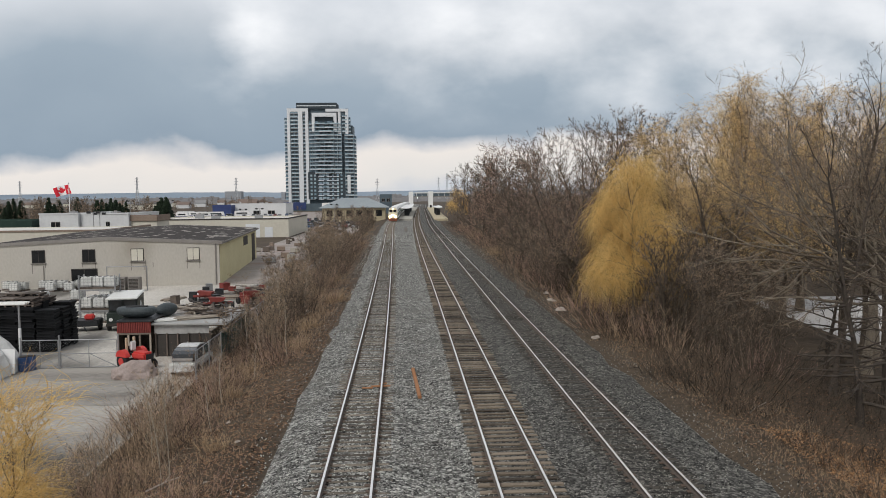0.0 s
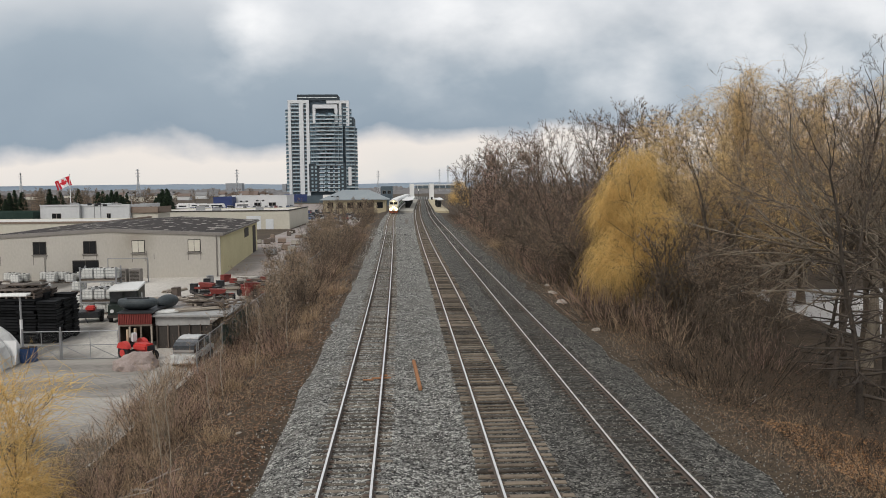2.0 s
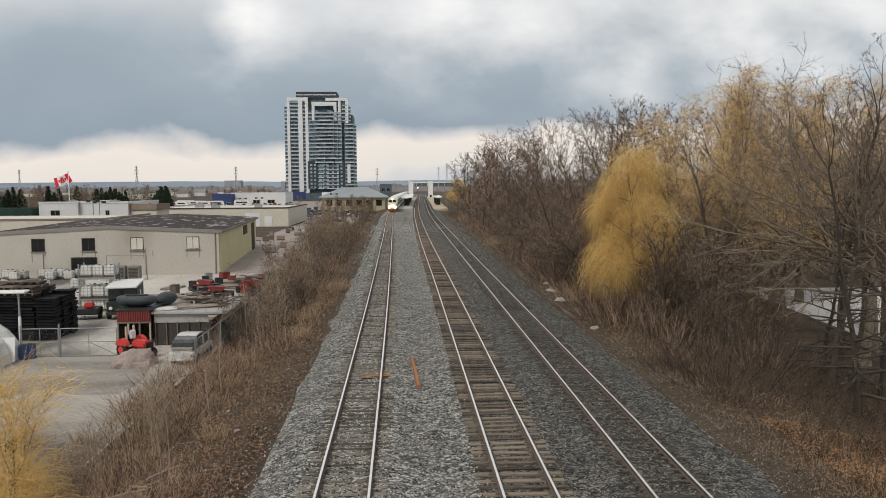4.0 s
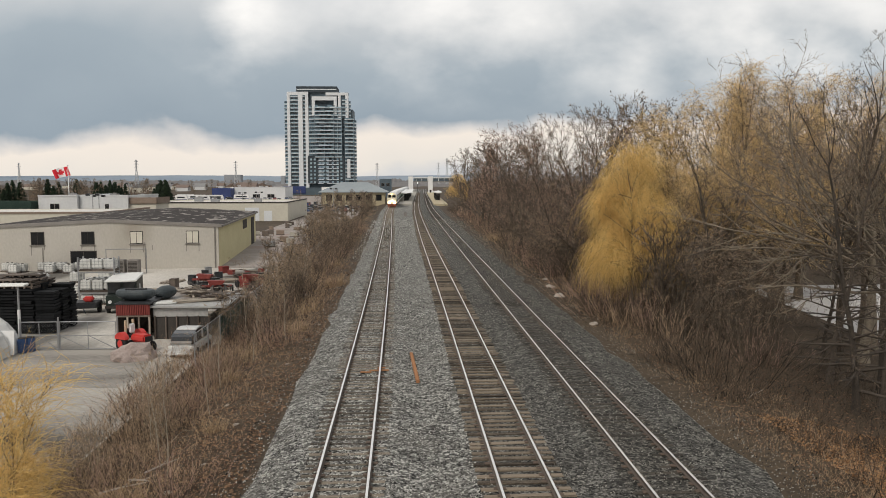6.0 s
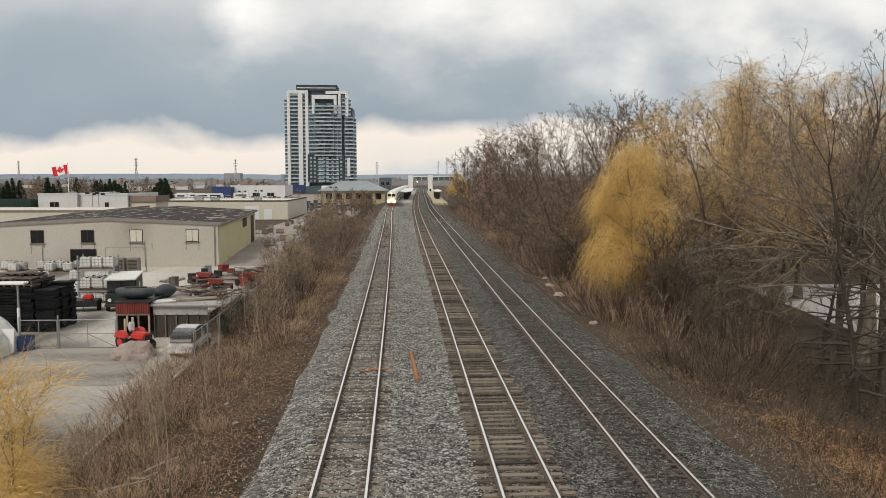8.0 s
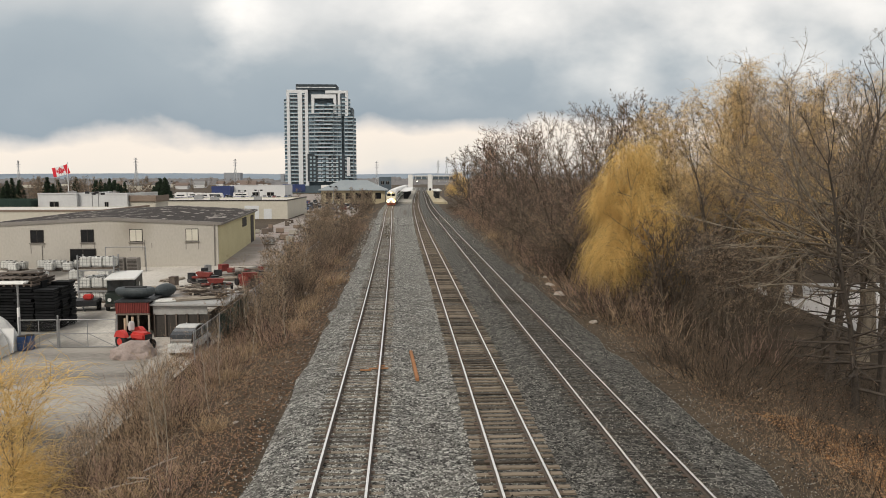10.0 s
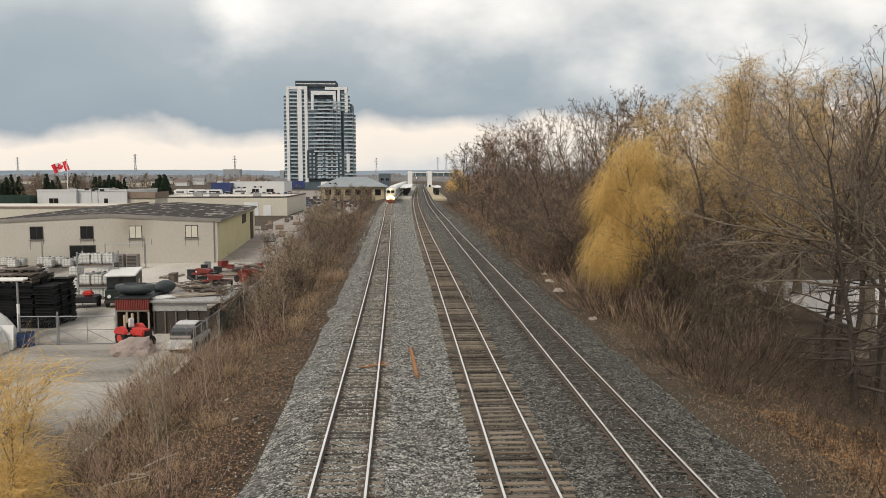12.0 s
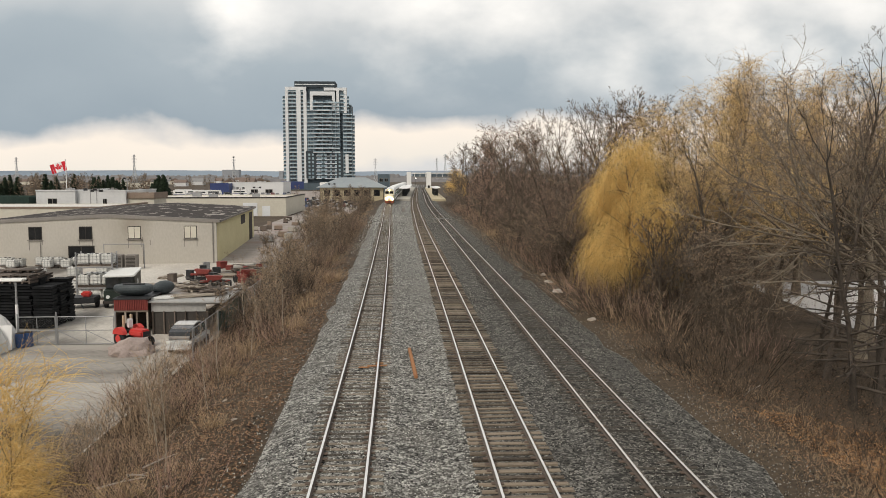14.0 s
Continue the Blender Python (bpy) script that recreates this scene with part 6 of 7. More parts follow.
def build_van():
    t = thing("minivan", pose(-12.5, 46.8, G, 0, 0, 88), "dusty silver-white minivan parked by the fence", "minivan")
    t.scale = (0.88, 0.86, 0.92)
    part("body", box(-2.2, 2.2, -0.85, 0.85, 0.28, 0.98, 0.2), M_VAN, t)
    # rounded cabin: pillars and roof in paint, glass set between them
    n = 9
    arch = [(-1.95 + 4.0 * k / (n - 1), 0.95 + 0.72 * math.sin(math.pi * min(1, 0.12 + 0.88 * k / (n - 1) * 1.05)) ** 0.55) for k in range(n)]
    cab = part("cabin", prism([(-2.0, 0.9)] + arch + [(2.1, 0.9)], -0.7, 0.7), M_CARGLASS, t)
    roof = prism([(x, z) for x, z in arch[2:-1]] + [(x * 0.98, z + 0.06) for x, z in arch[2:-1][::-1]], -0.66, 0.66)
    part("roof", roof, M_VAN, cab)
    for sy in (-0.72, 0.72):
        for x in (-1.2, 0.2, 1.5):
            part("pillar", box(x - 0.05, x + 0.05, sy - 0.02, sy + 0.02, 0.95, 1.55), M_VAN, cab)
    ws = bmesh.new()
    q = [ws.verts.new(c) for c in ((-2.12, -0.68, 1.0), (-2.12, 0.68, 1.0), (-1.5, 0.6, 1.52), (-1.5, -0.6, 1.52))]
    r = [ws.verts.new(v.co + Vector((0.03, 0, -0.03))) for v in q]
    ws.faces.new(q)
    ws.faces.new(r[::-1])
    for i in range(4):
        ws.faces.new((q[i], q[(i + 1) % 4], r[(i + 1) % 4], r[i]))
    part("windscreen", ws, M_TRIM, t, "dusty grey windscreen")
    for s in (-0.6, 0.6):
        part("headlamp", box(-2.24, -2.18, s - 0.2, s + 0.2, 0.68, 0.86, 0.02), M_TOTE, t)
    part("bumper", box(-2.3, -2.15, -0.84, 0.84, 0.3, 0.52, 0.05), M_VAN, t)
    part("plate_bar", box(-2.325, -2.3, -0.2, 0.2, 0.36, 0.46), M_SNOWWHITE, t)
    for x in (-1.4, 1.4):
        for s in (-0.78, 0.78):
            part("wheel", cyl((x, s - 0.1, 0.32), (x, s + 0.1, 0.32), 0.32, n=16), M_RUBBER, t)


def plank_pile(x, y, n, rz, label, length=3.0, z=G, material=None):
    rng = random.Random(int(x * 10 + y))
    t = thing("lumber_pile", pose(x, y, z, 0, 0, rz), label, "lumber", "lumber piles")
    me = shared_mesh("plank", box(-length / 2, length / 2, -0.1, 0.1, 0, 0.05), material or M_PLANK)
    for i in range(n):
        lay, k = divmod(i, 6)
        p = part("plank", me, None, t)
        p.matrix_basis = pose(rng.gauss(0, 0.15), -0.6 + k * 0.23 + rng.gauss(0, 0.02), lay * 0.055, 0, 0, rng.gauss(0, 3))


def build_clutter():
    rng = random.Random(41)
    for x, y, n, rz, l, lab in ((-19.3, 70, 42, 8, 2.6, "stack of weathered grey planks"), (-17.4, 74, 30, 60, 3.0, "loose pile of weathered planks"), (-20.5, 66, 36, 0, 2.2, "dark pile of old boards"),
                                (-15.6, 66, 18, -20, 3.4, "scattered old boards"), (-18.2, 80, 36, 15, 3.0, "stack of pale timber"), (-23.0, 80, 24, 80, 2.6, "stack of pale timber"),
                                (-14.5, 60, 24, 10, 3.0, "scattered old boards"), (-13.5, 82, 30, 30, 3.4, "loose pile of weathered planks"), (-16.5, 69, 30, 100, 2.6, "loose pile of weathered planks"), (-14.0, 70, 36, 20, 3.0, "stack of weathered grey planks"), (-21.8, 73, 36, 5, 2.4, "stack of weathered grey planks"), (-15.0, 87, 42, 0, 3.2, "stack of pale timber")):
        plank_pile(x, y, n, rz, lab + " on the yard", l)
    # jumbled heaps: boards thrown at all angles
    for x, y, n, z, reach, m in ((-20.2, 68.5, 26, G, 1.2, M_CRATE_B), (-18.0, 67, 30, G, 1.5, M_PLANK), (-16.6, 71.5, 26, G, 1.4, M_DARKTRIM), (-14.8, 67.5, 30, G, 1.5, M_PLANK), (-13.4, 73, 24, G, 1.3, M_CRATE_B),
                                 (-18.8, 73.5, 26, G, 1.3, M_DARKTRIM), (-14.2, 79, 30, G, 1.6, M_PLANK), (-16.5, 83, 26, G, 1.5, M_CRATE_B), (-14.6, 55.5, 22, G + 2.12, 1.3, M_PLANK), (-12.7, 54.0, 18, G + 2.1, 1.2, M_CRATE_B), (-13.6, 62.5, 30, G, 1.5, M_DARKTRIM)):
        t = thing("scrap_heap", pose(x, y, z, 0, 0, rng.uniform(0, 90)), "jumbled heap of old boards and scrap timber", "scrap heap", "scrap heaps")
        me = shared_mesh("board", box(-1.1, 1.1, -0.09, 0.09, -0.025, 0.025), m)
        for k in range(n):
            b = part("board", me, None, t)
            b.matrix_basis = pose(rng.gauss(0, reach * 0.4), rng.gauss(0, reach * 0.4), 0.12 + 0.035 * k * rng.random(), rng.gauss(0, 10), rng.gauss(0, 7), rng.uniform(0, 180)) @ Matrix.Diagonal((rng.uniform(0.4, 1.1), rng.uniform(0.6, 1.4), 1, 1))
    plank_pile(-13.8, 53.0, 14, 25, "loose boards lying on the tin roof", 2.8, G + 2.15)
    plank_pile(-15.4, 52.2, 10, 12, "pale door panel and boards on the tin roof", 1.4, G + 2.17, M_TOTE)
    for x, y, rz in ((-16.8, 72.0, 10), (-14.6, 76.5, 40), (-19.0, 77, -10)):
        t = thing("farm_implement", pose(x, y, G, 0, 0, rz), "red farm implement frame among the lumber", "implement")
        part("frame", box(-1.3, 1.3, -0.15, 0.15, 0.55, 0.75, 0.03), M_REDSHEET, t)
        part("hopper", prism([(-0.6, 0.75), (0.5, 0.75), (0.7, 1.1), (-0.8, 1.2)], -0.3, 0.35), M_REDSHEET, t)
        for k in range(6):
            part("tine", cyl((-1.2 + k * 0.48, 0, 0.6), (-1.2 + k * 0.48, -0.25, 0.0), 0.03, n=6), M_STEELBLK, t)
        for s in (-1.35, 1.35):
            part("wheel", cyl((s - 0.08, 0.2, 0.35), (s + 0.08, 0.2, 0.35), 0.35, n=14), M_RUBBER, t)
    for i in range(34):
        x, y = rng.uniform(-22, -12.5), rng.uniform(72, 90)
        w, d, h = rng.uniform(0.4, 1.1), rng.uniform(0.4, 0.9), rng.uniform(0.35, 0.95)
        m, lab = rng.choice(((M_TOTE, "white plastic box among yard scrap"), (M_CRATE_B, "brown wooden box among yard scrap"), (M_STEELBLK, "black metal bin among yard scrap"), (M_GALV, "grey metal box among yard scrap"), (M_REDSHEET, "dark red metal box among yard scrap")))
        t = thing("scrap_box", pose(x, y, G, 0, 0, rng.uniform(0, 90)), lab, "box")
        part("case", box(-w / 2, w / 2, -d / 2, d / 2, 0, h, 0.03), m, t)
        part("lid", box(-w / 2 - 0.02, w / 2 + 0.02, -d / 2 - 0.02, d / 2 + 0.02, h, h + 0.05, 0.01), m, t)
    # rows of goods in the gravel lot beyond the shed
    for i in range(64):
        x, y = rng.uniform(-20.5, -12.6), rng.uniform(98, 250)
        if y > 140:
            x = rng.uniform(-28, -14)
        w, d, h = rng.uniform(0.8, 1.6), rng.uniform(0.8, 1.4), rng.uniform(0.3, 0.9)
        m, lab = rng.choice(((M_CRATE_B, "brown pallet load in the gravel lot"), (M_PLATFORM, "pale block stack in the gravel lot"), (M_BROWNWALL, "reddish brick stack in the gravel lot"), (M_GALV, "grey crate in the gravel lot")))
        t = thing("pallet_load", pose(x, y, G, 0, 0, rng.uniform(-10, 10)), lab, "pallet load")
        part("pallet", box(-w / 2, w / 2, -d / 2, d / 2, 0, 0.14), M_CRATE_B, t)
        part("load", box(-w / 2 + 0.04, w / 2 - 0.04, -d / 2 + 0.04, d / 2 - 0.04, 0.14, 0.14 + h, 0.04), m, t)


def wire_fence(x, y0, y1, step, h, label, base, screen=None):
    """Posts, top rail and wire mesh along a line beside the tracks."""
    t = thing("wire_fence", pose(x, y0, 0), label, "fence")
    n = int((y1 - y0) / step)
    post = shared_mesh("post", cyl((0, 0, -0.2), (0, 0, h + 0.05), 0.035, n=8), M_GALV)
    rail = shared_mesh("top_rail", cyl((0, 0, h), (0, step, h), 0.025, n=6), M_GALV)
    rods = []
    for i in range(int(h * 2 / 0.17)):
        s = i * 0.17
        rods.append((0, max(0, s - h) * step / h, min(s, h), 0, min(s, h) * step / h, max(0, s - h), 0.003, 0.003))
        rods.append((0, step - max(0, s - h) * step / h, min(s, h), 0, step - min(s, h) * step / h, max(0, s - h), 0.003, 0.003))
    net = sticks("wire_mesh", rods, [], M_GALV)
    for i in range(n + 1):
        z = base(x, y0 + i * step)
        part("post", post, None, t).location = (0, i * step, z)
        if i < n:
            part("top_rail", rail, None, t).location = (0, i * step, z)
            part("wire_mesh", net, None, t).location = (0, i * step, z)
            if screen and screen[0] < y0 + i * step < screen[1]:
                s = part("screen", box(-0.02, -0.005, 0.05, step - 0.05, 0.1, h - 0.1), M_MESHGREEN, t, "dark green privacy screen")
                s.location = (0, i * step, z)


build_crates()
build_racks()
build_gate()
build_truck()
build_leanto()
build_tractor()
build_van()
build_clutter()
wire_fence(-11.3, 43, 133, 3.0, 1.85, "galvanised wire fence along the yard, overgrown", lambda x, y: -1.42, (47.5, 56))

# ---- loose things by the tracks ----
bar = thing("timber", pose(0.45, 37.8, -0.335, 0, 0, -87.6), "orange-brown weathered timber lying between the tracks", "timber")
M_RUSTWOOD = mat("orange_timber", (0.26, 0.115, 0.05), (0.42, 0.21, 0.10), 1.2, 0.9, bump=0.4, stretch=(0.4, 5, 5))
bm = box(-2.95, 2.95, -0.08, 0.08, 0, 0.14, 0.02)
part("beam", bm, M_RUSTWOOD, bar)
for x, y, rz, l in ((-1.2, 36.6, 3, 0.9), (-1.8, 36.3, -4, 0.5), (-1.1, 37.1, 12, 0.35)):
    sc = thing("board", pose(x, y, -0.16, 0, 0, rz), "short rusty-orange board lying on the ties", "board")
    part("plank", box(-l / 2, l / 2, -0.09, 0.09, 0, 0.035, 0.005), M_RUSTWOOD, sc)
rng = random.Random(77)
M_ROCK = mat("pale_rock", (0.30, 0.265, 0.225), (0.45, 0.40, 0.35), 1.5, 0.9, bump=0.4)
for x, y, s in ((12.2, 62, 0.5), (12.6, 68, 0.45), (13.0, 73, 0.35), (-8.4, 67, 0.8), (12.1, 50, 0.3), (-7.2, 24, 0.14), (-6.8, 21.5, 0.12), (-6.4, 30, 0.12), (-7.6, 34, 0.15), (-5.9, 40, 0.12), (-6.6, 26, 0.1)):
    rk = thing("rock", pose(x, y, land(x, y) - 0.08 * s, 0, 0, rng.uniform(0, 360)), "pale weathered rock on the bank", "rock")
    bm = bmesh.new()
    bmesh.ops.create_icosphere(bm, subdivisions=3, radius=1.0)
    for v in bm.verts:
        k = 1 + 0.3 * noise.noise(v.co * 1.3 + Vector((x, y, 0))) + 0.1 * noise.noise(v.co * 4)
        v.co = Vector((v.co.x * s * 1.2 * k, v.co.y * s * 0.8 * k, v.co.z * s * 0.55 * k))
    part("stone", bm, M_ROCK, rk)
for x, y, rz, l in ((-9.0, 25.3, 35, 1.5), (-8.6, 25.7, -20, 1.0), (-8.2, 27, 60, 1.8), (15.0, 33, 50, 2.4)):
    br = thing("fallen_branch", pose(x, y, land(x, y) + 0.06, 0, 4, rz), "pale dead branch lying on the bank", "branch")
    part("stem", sticks("stem", [(-l / 2, 0, 0, 0, 0.1, 0.05, 0.035, 0.03), (0, 0.1, 0.05, l / 2, 0, 0.12, 0.03, 0.02), (0, 0.1, 0.05, l * 0.3, 0.35, 0.2, 0.02, 0.01)], [], M_ROCK), None, br)


# ---- trees and thicket on the banks ----
RT = random.Random(11)
DENSE = [make_tree("bare_tree", lab, RT, bk, tw, 12, 0.2, limb_set(RT, 12, 13, 0.08, el, 0.5), fat=0.0125, kids=1.45, lift=0.06)
         for lab, bk, tw, el in (("tall leafless grey-brown tree on the railway bank", M_BARK, M_TWIG, (10, 40)), ("leafless tree with reddish-brown twigs", M_BARK, M_TWIG_R, (20, 50)),
                                 ("tall leafless tree with grey twigs", M_BARK, M_TWIG_G, (15, 45)))]
LIGHT = [make_tree("bare_tree", lab, RT, M_BARK, tw, 12, 0.2, limb_set(RT, 12, 16, 0.08, (10, 45), 0.46), fat=0.032, kids=1.55, top=3)
         for lab, tw in (("leafless brown tree in the bank's tree belt", M_TWIG), ("leafless reddish tree in the bank's tree belt", M_TWIG_R), ("leafless grey tree in the bank's tree belt", M_TWIG_G))]
ARCHING = [make_tree("bare_tree", "old leafless tree with long light brown arching limbs", RT, M_BARK2, M_TWIG, 8.5, 0.34,
                     [(6.2, 176 + a, 32, 11), (6.0, 196 + a, 20, 11.5), (7.2, 162 + a, 44, 9.5), (5.4, 188 + a, 12, 9), (7.8, 205 + a, 54, 7.5), (6.6, 215 + a, 28, 8), (7.6, 60, 40, 6), (6.8, 300, 35, 6), (8, 110, 55, 6)],
                     lean=(-0.05, 0), lift=0.03, wander=0.12, fat=0.010, kids=1.35) for a in (0, -14)]
UPRIGHT = make_tree("bare_tree", "tall leafless tree with dark fanning upright limbs", RT, M_BARK, M_TWIG_G, 12.5, 0.25, limb_set(RT, 12.5, 15, 0.3, (28, 48), 0.48), fat=0.0085, kids=1.4, lift=0.07, wander=0.1)
SPINY = make_tree("bare_tree", "slim dark tree with many short level dead branches", RT, M_BARK_D, M_TWIG_G, 12, 0.2, limb_set(RT, 12, 34, 0.1, (-12, 12), 0.27), fat=0.008, kids=1.35, lift=-0.01, wander=0.12, top=3)
SHRUB = [make_tree("bare_tree", lab, RT, bk, tw, 3.0, 0.06, limb_set(RT, 3.0, 5, 0.15, (25, 55), 0.6), stems=5, top=3, fat=0.012, kids=1.7, lift=0.05)
         for lab, bk, tw in (("many-stemmed leafless tree with tangled grey branches", M_BARK, M_TWIG_G), ("many-stemmed leafless tree with tangled brown branches", M_BARK, M_TWIG), ("many-stemmed leafless shrub with pale tan branches", M_BARK2, M_BRUSH))]
GOLD = make_willow("willow_tree", "golden weeping willow with hanging yellow strands", RT, 8.0, 0.26, [(2.8 + 0.33 * (i * 7 % 16), 137.5 * i, 18 + RT.uniform(0, 40), RT.uniform(1.7, 2.8)) for i in range(16)] + [(5.5, 170, 25, 3.4), (4.2, 200, 18, 3.5), (3.4, 230, 20, 3.4), (3.2, 175, 15, 3.4)],
                   M_WILLOW, strands=11, fall=(1.5, 5.6), thick=0.0125, low=0.25, out=0.3, droop=0.7, loose=0.42, top=3, kids=1.5, lift=-0.03)
PALE = make_willow("willow_tree", "tall pale yellow willow with drooping branches", RT, 14.0, 0.34, limb_set(RT, 14, 18, 0.2, (20, 42), 0.46), M_WILLOW_P, strands=8, fall=(0.7, 2.8), thick=0.015, low=1.5, out=0.3, droop=0.42, loose=0.25, top=3, kids=1.7, lift=0.05)
SAPLING = make_willow("young_willow", "young willow with bright yellow shoots beside the bridge", RT, 3.6, 0.05, limb_set(RT, 3.6, 12, 0.25, (40, 60), 0.4), M_WILLOW, strands=16, fall=(0.3, 1.0), thick=0.004, low=0.6, out=0.3, droop=0.3, top=3, kids=1.4, fat=0.004)
DARK = [make_bush("bush", "leafless thicket bush, shade-dark in colour, below the trees", RT, 2.8, 2.8, 50, M_DARKBRUSH, thick=0.012), make_bush("bush", "low dark leafless bush on the bank", RT, 1.6, 2.2, 50, M_DARKBRUSH, thick=0.01)]
SLIM = make_tree("sapling", "thin pale leafless sapling on the bank", RT, M_BARK_P, M_GRASS, 3.4, 0.03, limb_set(RT, 3.4, 9, 0.25, (40, 60), 0.3), top=3, fat=0.006, kids=1.2)
BUSH = [make_bush("bush", "leafless brown thicket bush", RT, 2.6, 2.6, 46, M_BRUSH, thick=0.013), make_bush("bush", "low leafless brown bush", RT, 1.7, 2.4, 46, M_BRUSH, thick=0.013),
        make_bush("bush", "tall leafless grey bush", RT, 4.2, 2.8, 60, M_TWIG_G, thick=0.015), make_bush("bush", "leafless bush with reddish stems", RT, 2.8, 2.6, 60, M_TWIG_R, thick=0.013),
        make_bush("bush", "clump of tall dry tan grass", RT, 1.3, 1.6, 110, M_GRASS, twig=3)]
rng = random.Random(5)
y = 66.0
while y < 250:
    for off in ((6.4, 10.5, 15.5) if y < 100 else (9.5, 13.5)):
        x = X_RIGHT(y) + off + rng.uniform(-1.0, 1.5)
        if not (y < 70 and off < 9):
            put(rng.choice(DENSE + DENSE[1:2] if y < 125 else LIGHT), x, y + rng.uniform(-2, 2), rng, 0.75 if off < 9 else 1.0, 0.95 if off < 9 else 1.18)
            if y < 125:
                put(rng.choice(SHRUB[:2]), x - 1.5, y + rng.uniform(-2, 2), rng, 0.9, 1.3)
    y += 4.2 + y * 0.035
for x, yy, s, a in ((15.4, 53, 0.7, 0), (17.0, 56.5, 0.76, 60)):
    copy_thing(GOLD, pose(x, yy, land(x, yy), 0, 0, a)).scale = (s, s, 1.06)
for x, yy, s in ((18.8, 73, 1.05), (20.8, 77, 1.12), (17.2, 71, 0.95), (23, 80, 1.15)):
    put(DENSE[1 if x < 20 else 0], x, yy, rng, s, s)
for x, yy, s in ((21.8, 64, 0.86), (25.2, 63, 1.02), (29.5, 62, 0.97), (33.5, 66, 1.02), (38, 67, 1.0), (27.5, 69, 1.0), (31, 64, 0.85)):
    put(PALE, x, yy, rng, s, s)
for x, yy, s in ((25.4, 45, 1.08), (24.9, 39.5, 1.02), (30.5, 49, 1.0), (27.8, 47, 0.9), (22.8, 58, 0.85)):
    put(UPRIGHT, x, yy, rng, s, s)
for i in range(26):
    x = 24 + 60 * rng.random()
    put(rng.choice(LIGHT), x, 72 + 0.55 * (x - 24) + rng.uniform(0, 30), rng, 0.95, 1.25)
put(GOLD, 21.5, 320, rng, 1.15, 1.15)
for k, x, yy, s, a in ((0, 25.4, 42.5, 1.0, 0), (1, 24.4, 38, 0.85, 8), (1, 28.0, 46, 1.05, -5)):
    copy_thing(ARCHING[k], pose(x, yy, land(x, yy), 0, 0, a)).scale = (s, s, s)
for x, yy, s in ((19.5, 33, 0.9), (21.0, 38, 0.85), (22.2, 41, 0.75), (22.4, 36, 0.9), (20.9, 33.5, 0.8)):
    put(SPINY, x, yy, rng, s, s)
for x, yy, s in ((17.0, 50.2, 1.7), (18.0, 51.5, 2.0), (16.4, 49.5, 1.2), (18.3, 50, 1.2), (19.6, 47.5, 1.2), (20.6, 50.5, 1.4), (21.8, 46, 1.1), (22.6, 51, 1.5), (24.5, 53, 1.5), (18.9, 54, 1.3), (21.0, 56, 1.6), (17.6, 46, 0.9), (19.0, 43.5, 0.9)):
    put(rng.choice(SHRUB[:2]), x, yy, rng, s, s)
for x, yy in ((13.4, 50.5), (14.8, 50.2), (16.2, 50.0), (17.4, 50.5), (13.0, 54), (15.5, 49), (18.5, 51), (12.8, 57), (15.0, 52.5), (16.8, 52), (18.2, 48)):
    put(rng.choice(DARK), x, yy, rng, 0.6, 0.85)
for x, yy, s in ((-7.8, 25.8, 1.0), (-8.4, 27.2, 0.9), (-8.1, 33, 0.8), (-7.0, 47, 0.9), (-9.0, 58, 1.1), (-9.6, 30, 0.8), (-8.8, 38, 0.9), (-8.2, 43, 0.8), (-9.8, 50, 1.2), (-8.6, 68, 1.3)):
    put(SLIM, x, yy, rng, s, s)
put(SAPLING, -7.4, 13.8, rng, 1.3, 1.3)
for i in range(22):
    yy = 49 + 26 * rng.random()
    put(rng.choice(SHRUB[1:]), rng.uniform(-11.4, -8.6), yy, rng, 0.5, 0.85)
for i in range(30):
    yy = 24 + 21 * rng.random()
    put(rng.choice(DARK + BUSH[:2] + SHRUB[2:]), rng.uniform(-11.3, -9.2) + max(0, yy - 36) * 0.2, yy, rng, 0.3, 0.48)
for i in range(26):
    yy = 62 + 120 * rng.random() ** 0.8
    put(rng.choice(SHRUB[1:]), X_LEFT(yy) - 6.4 - rng.random() * (2 + yy * 0.03), yy, rng, 0.8, 1.35)
y = 23.0
while y < 250:
    for _ in range(3):
        x = X_RIGHT(y) + 5.6 + abs(rng.gauss(0, 3.4))
        put(rng.choice(DARK + [BUSH[0], BUSH[3]] if y > 40 else DARK), x, y + rng.uniform(-1, 1), rng, 0.7, 1.5 if y > 33 else 0.8)
    for q in range(2):
        x = X_LEFT(y) - 4.4 - rng.uniform(0, 4.4)
        big = x < X_LEFT(y) - 6.2 and y > 55
        put(rng.choice(BUSH[:4] if big else (BUSH[1], BUSH[1], BUSH[3], BUSH[4])), x, y + rng.uniform(-1, 1), rng, 0.6, 1.05)
    y += 2.3 + y * 0.03
for x, yy, s in ((15.0, 125, 1.5), (16.0, 128, 1.4), (13.8, 122, 1.2), (-6.2, 70, 1.2)):
    put(BUSH[4], x, yy, rng, s, s)
for yy in range(50, 150, 5):
    put(BUSH[2], X_LEFT(yy) - 6.6 + rng.uniform(-1.6, 1), yy, rng, 0.8, 1.15)
for i in range(44):
    yy = rng.uniform(21, 62)
    k = rng.choice((0, 1, 1, 3))
    put(BUSH[k], rng.uniform(-12.4, -9.2), yy, rng, 0.55, 0.8)
for i in range(48):
    yy = rng.uniform(62, 150)
    put(rng.choice((BUSH[0], BUSH[2], BUSH[3])), rng.uniform(-8.5 - yy * 0.05, -8.0), yy, rng, 0.7, 1.15)
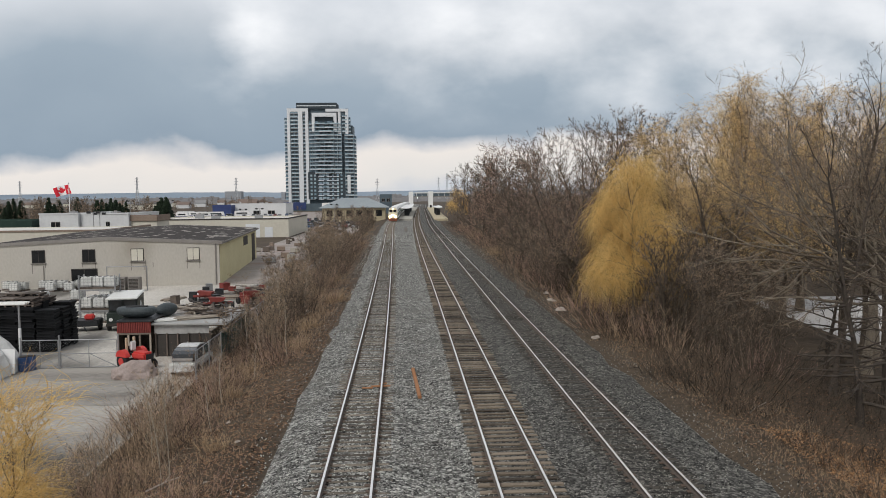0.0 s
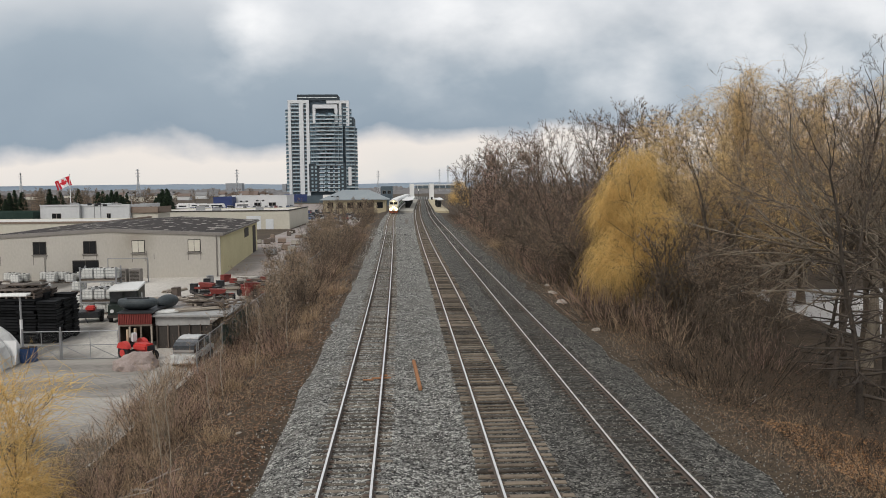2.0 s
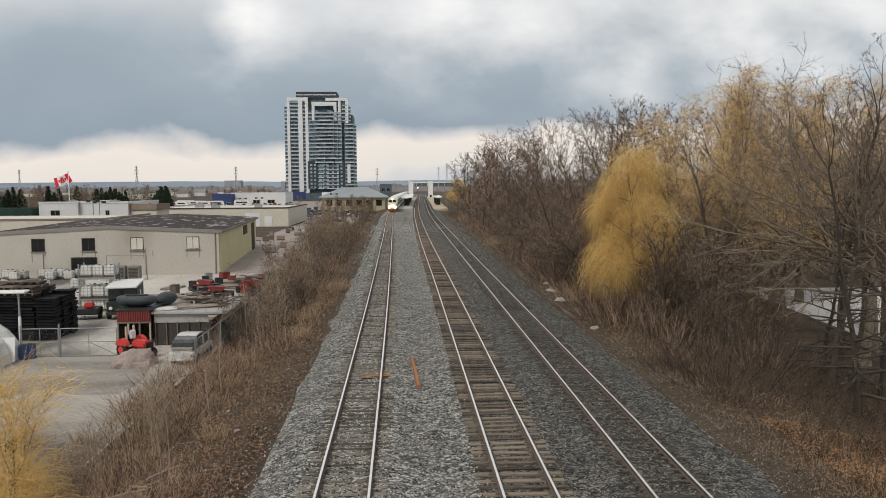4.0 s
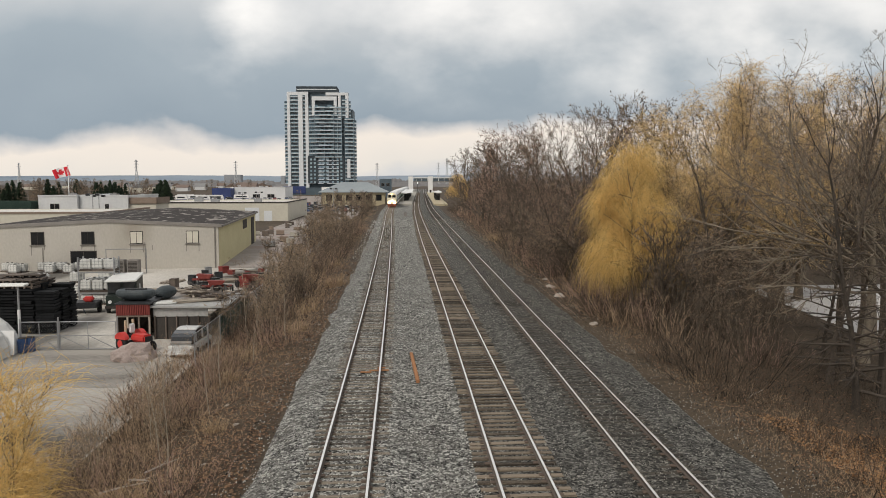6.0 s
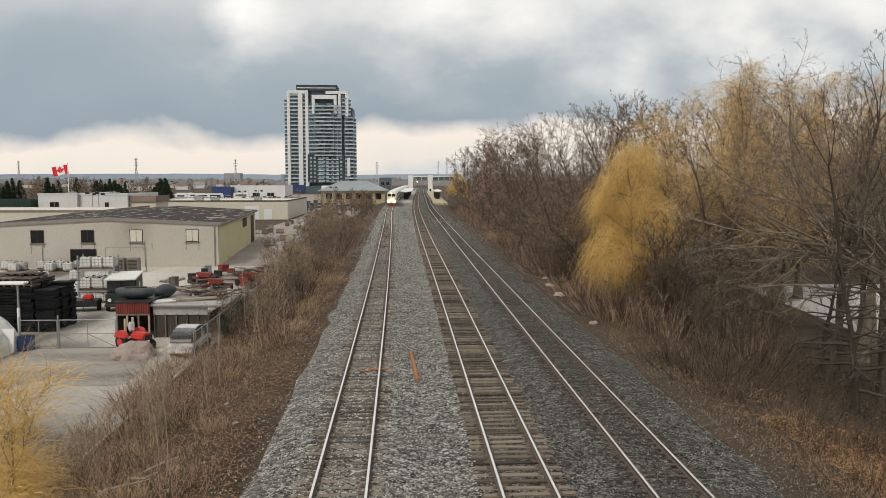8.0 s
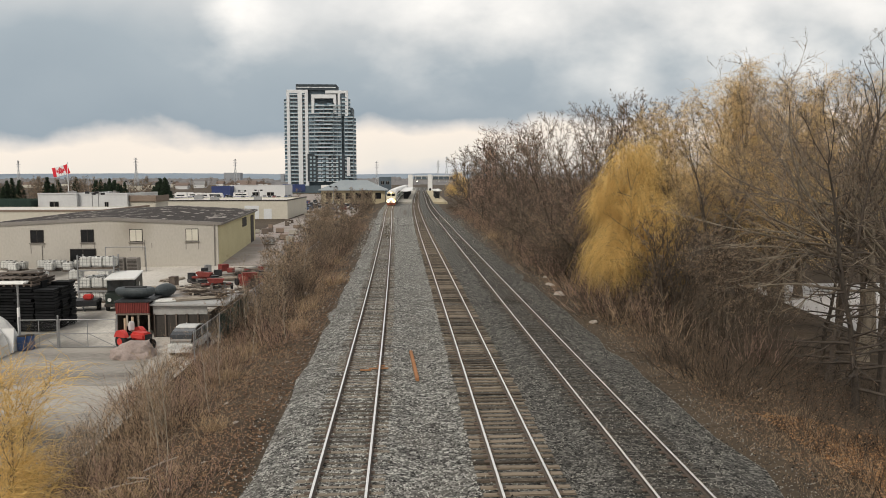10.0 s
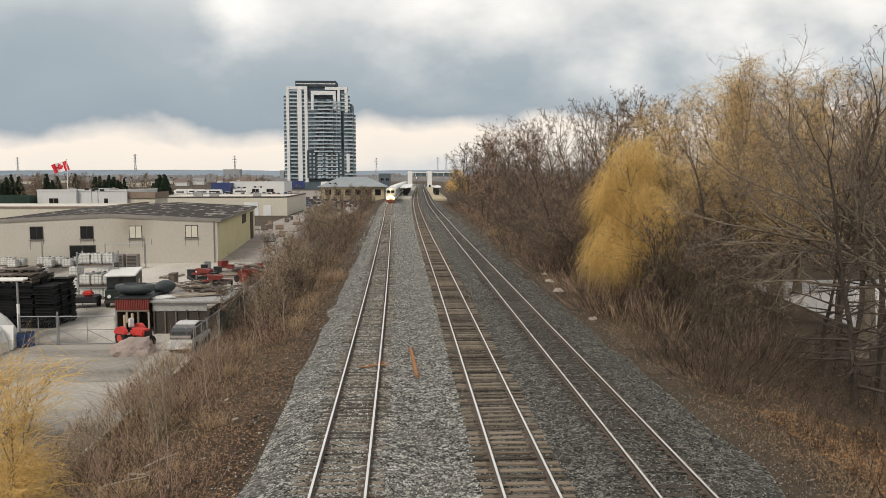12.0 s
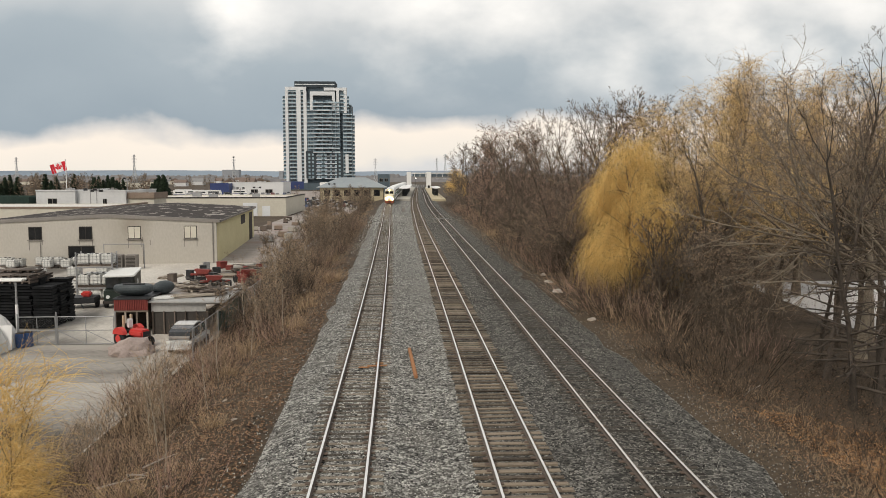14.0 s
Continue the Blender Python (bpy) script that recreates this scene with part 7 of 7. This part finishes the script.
for q in DENSE + LIGHT + ARCHING + SHRUB + BUSH + [UPRIGHT, SPINY, GOLD, PALE, SAPLING, SLIM] + DARK:
    drop(q)


def undergrowth(name, label, side, n, seed, material, y0, y1, near, wide, tall, power=1.6, thick=0.008, lean=0.7):
    """Countless thin leaning stems along one toe of the bank."""
    r = np.random.default_rng(seed)
    y = y0 + (y1 - y0) * r.random(n) ** power
    edge = np.array([(X_LEFT(t) - near) if side < 0 else (X_RIGHT(t) + near) for t in y])
    q = r.random(n)
    patch = np.array([noise.noise((a * 0.35, b * 0.35, seed)) for a, b in zip(y, q * wide)])
    keep = patch + 0.35 * r.standard_normal(n) > -0.12
    y, q, edge = y[keep], q[keep], edge[keep]
    n = len(y)
    x = edge + side * q * wide
    z = np.array([land(a, b) for a, b in zip(x, y)])
    h = tall * (0.25 + 0.75 * q) * (0.35 + 0.65 * r.random(n))
    d = np.stack([r.standard_normal(n) * lean, r.standard_normal(n) * lean, np.ones(n)], 1)
    d /= np.linalg.norm(d, axis=1, keepdims=True)
    p0 = np.stack([x, y, z - 0.05], 1)
    p1 = p0 + d * h[:, None] * 0.55
    d2 = d + r.standard_normal((n, 3)) * 0.3
    p2 = p1 + d2 * h[:, None] * 0.5
    d3 = d + r.standard_normal((n, 3)) * 0.6
    p3 = p0 + (p1 - p0) * 0.6 + d3 * h[:, None] * 0.35
    t = thick * (0.6 + 0.4 * h[:, None] / tall)
    rods = np.concatenate([p0, p1, t, t * 0.7], 1)
    tips = np.concatenate([np.concatenate([p1, p2, t * 0.7, t * 0], 1), np.concatenate([p0 + (p1 - p0) * 0.6, p3, t * 0.6, t * 0], 1)])
    tagged(part(name, sticks(name, rods, tips, material), None), label, "undergrowth", kind="stuff")


# stems below the trees carry the understory's shade in their colour
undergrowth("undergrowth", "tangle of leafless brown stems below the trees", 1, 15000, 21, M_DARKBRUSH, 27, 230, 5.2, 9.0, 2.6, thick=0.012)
undergrowth("undergrowth", "tangle of brown stems and briars beside the yard fence", -1, 16000, 22, M_BRUSH, 17, 210, 3.8, 6.4, 1.5, thick=0.010)
undergrowth("undergrowth", "dark briars grown through the yard fence", -1, 7000, 27, M_BRUSH, 17, 62, 7.6, 3.4, 1.9, power=1.3, thick=0.009)
undergrowth("dry_grass", "dead tan grass on the bank", -1, 8000, 23, M_GRASS, 16, 150, 3.3, 6.0, 0.7, thick=0.009)
undergrowth("undergrowth", "low brown briars and weeds beside the ballast", 1, 9000, 29, M_BRUSH, 17, 150, 3.9, 3.6, 0.95, power=1.5, thick=0.008)
undergrowth("dry_grass", "short dead grass growing into the ballast edge", 1, 7000, 28, M_GRASS, 17, 120, 3.3, 2.6, 0.4, power=1.5, thick=0.006)
undergrowth("dry_grass", "dead tan grass at the foot of the trees", 1, 7000, 24, M_GRASS, 18, 170, 3.9, 5.0, 0.7, thick=0.009)


def leaf_litter(side, n, seed, y0, y1, near, wide, material):
    r = np.random.default_rng(seed)
    y = y0 + (y1 - y0) * r.random(n) ** 1.5
    x = np.array([(X_LEFT(t) - near) if side < 0 else (X_RIGHT(t) + near) for t in y]) + side * wide * r.random(n)
    z = np.array([land(a, b) for a, b in zip(x, y)]) + 0.015 + 0.03 * r.random(n)
    s, a = 0.035 + 0.045 * r.random(n), r.random(n) * 6.28
    c, e = np.cos(a) * s, np.sin(a) * s
    up = s * (0.2 + 0.5 * r.random(n))
    v = np.stack([np.stack([x + c, y + e, z], 1), np.stack([x - e * 0.6, y + c * 0.6, z + up], 1), np.stack([x - c, y - e, z + 0.01], 1), np.stack([x + e * 0.6, y - c * 0.6, z + up * 0.6], 1)], 1).reshape(-1, 3)
    f = np.arange(n * 4).reshape(-1, 4)
    tagged(part("leaf_litter", raw("leaf_litter", v, f, material), None), "brown fallen leaves scattered over the slope", "leaves", kind="stuff")


leaf_litter(1, 16000, 31, 14, 75, 4.6, 9.0, M_LEAF_B)
leaf_litter(1, 24000, 33, 14, 30, 6.0, 7.5, M_LEAF)
leaf_litter(-1, 32000, 32, 15, 90, 3.0, 6.6, M_LEAF_B)


def motions():
    walk(SKY, [(0, pose(*EYE, 0, 0, -0.7)), (7, pose(*EYE, 0, 0, 0)), (14, pose(*EYE, 0, 0, 0.7))])
    for vehicle, back in TRAIN:
        walk(vehicle, [(t, train_pose(back, t)) for t in (0, 3.5, 7, 10.5, 14)])
    for strip, rows in zip(STRIPS, flag_rows()):
        walk(strip, rows)


motions()
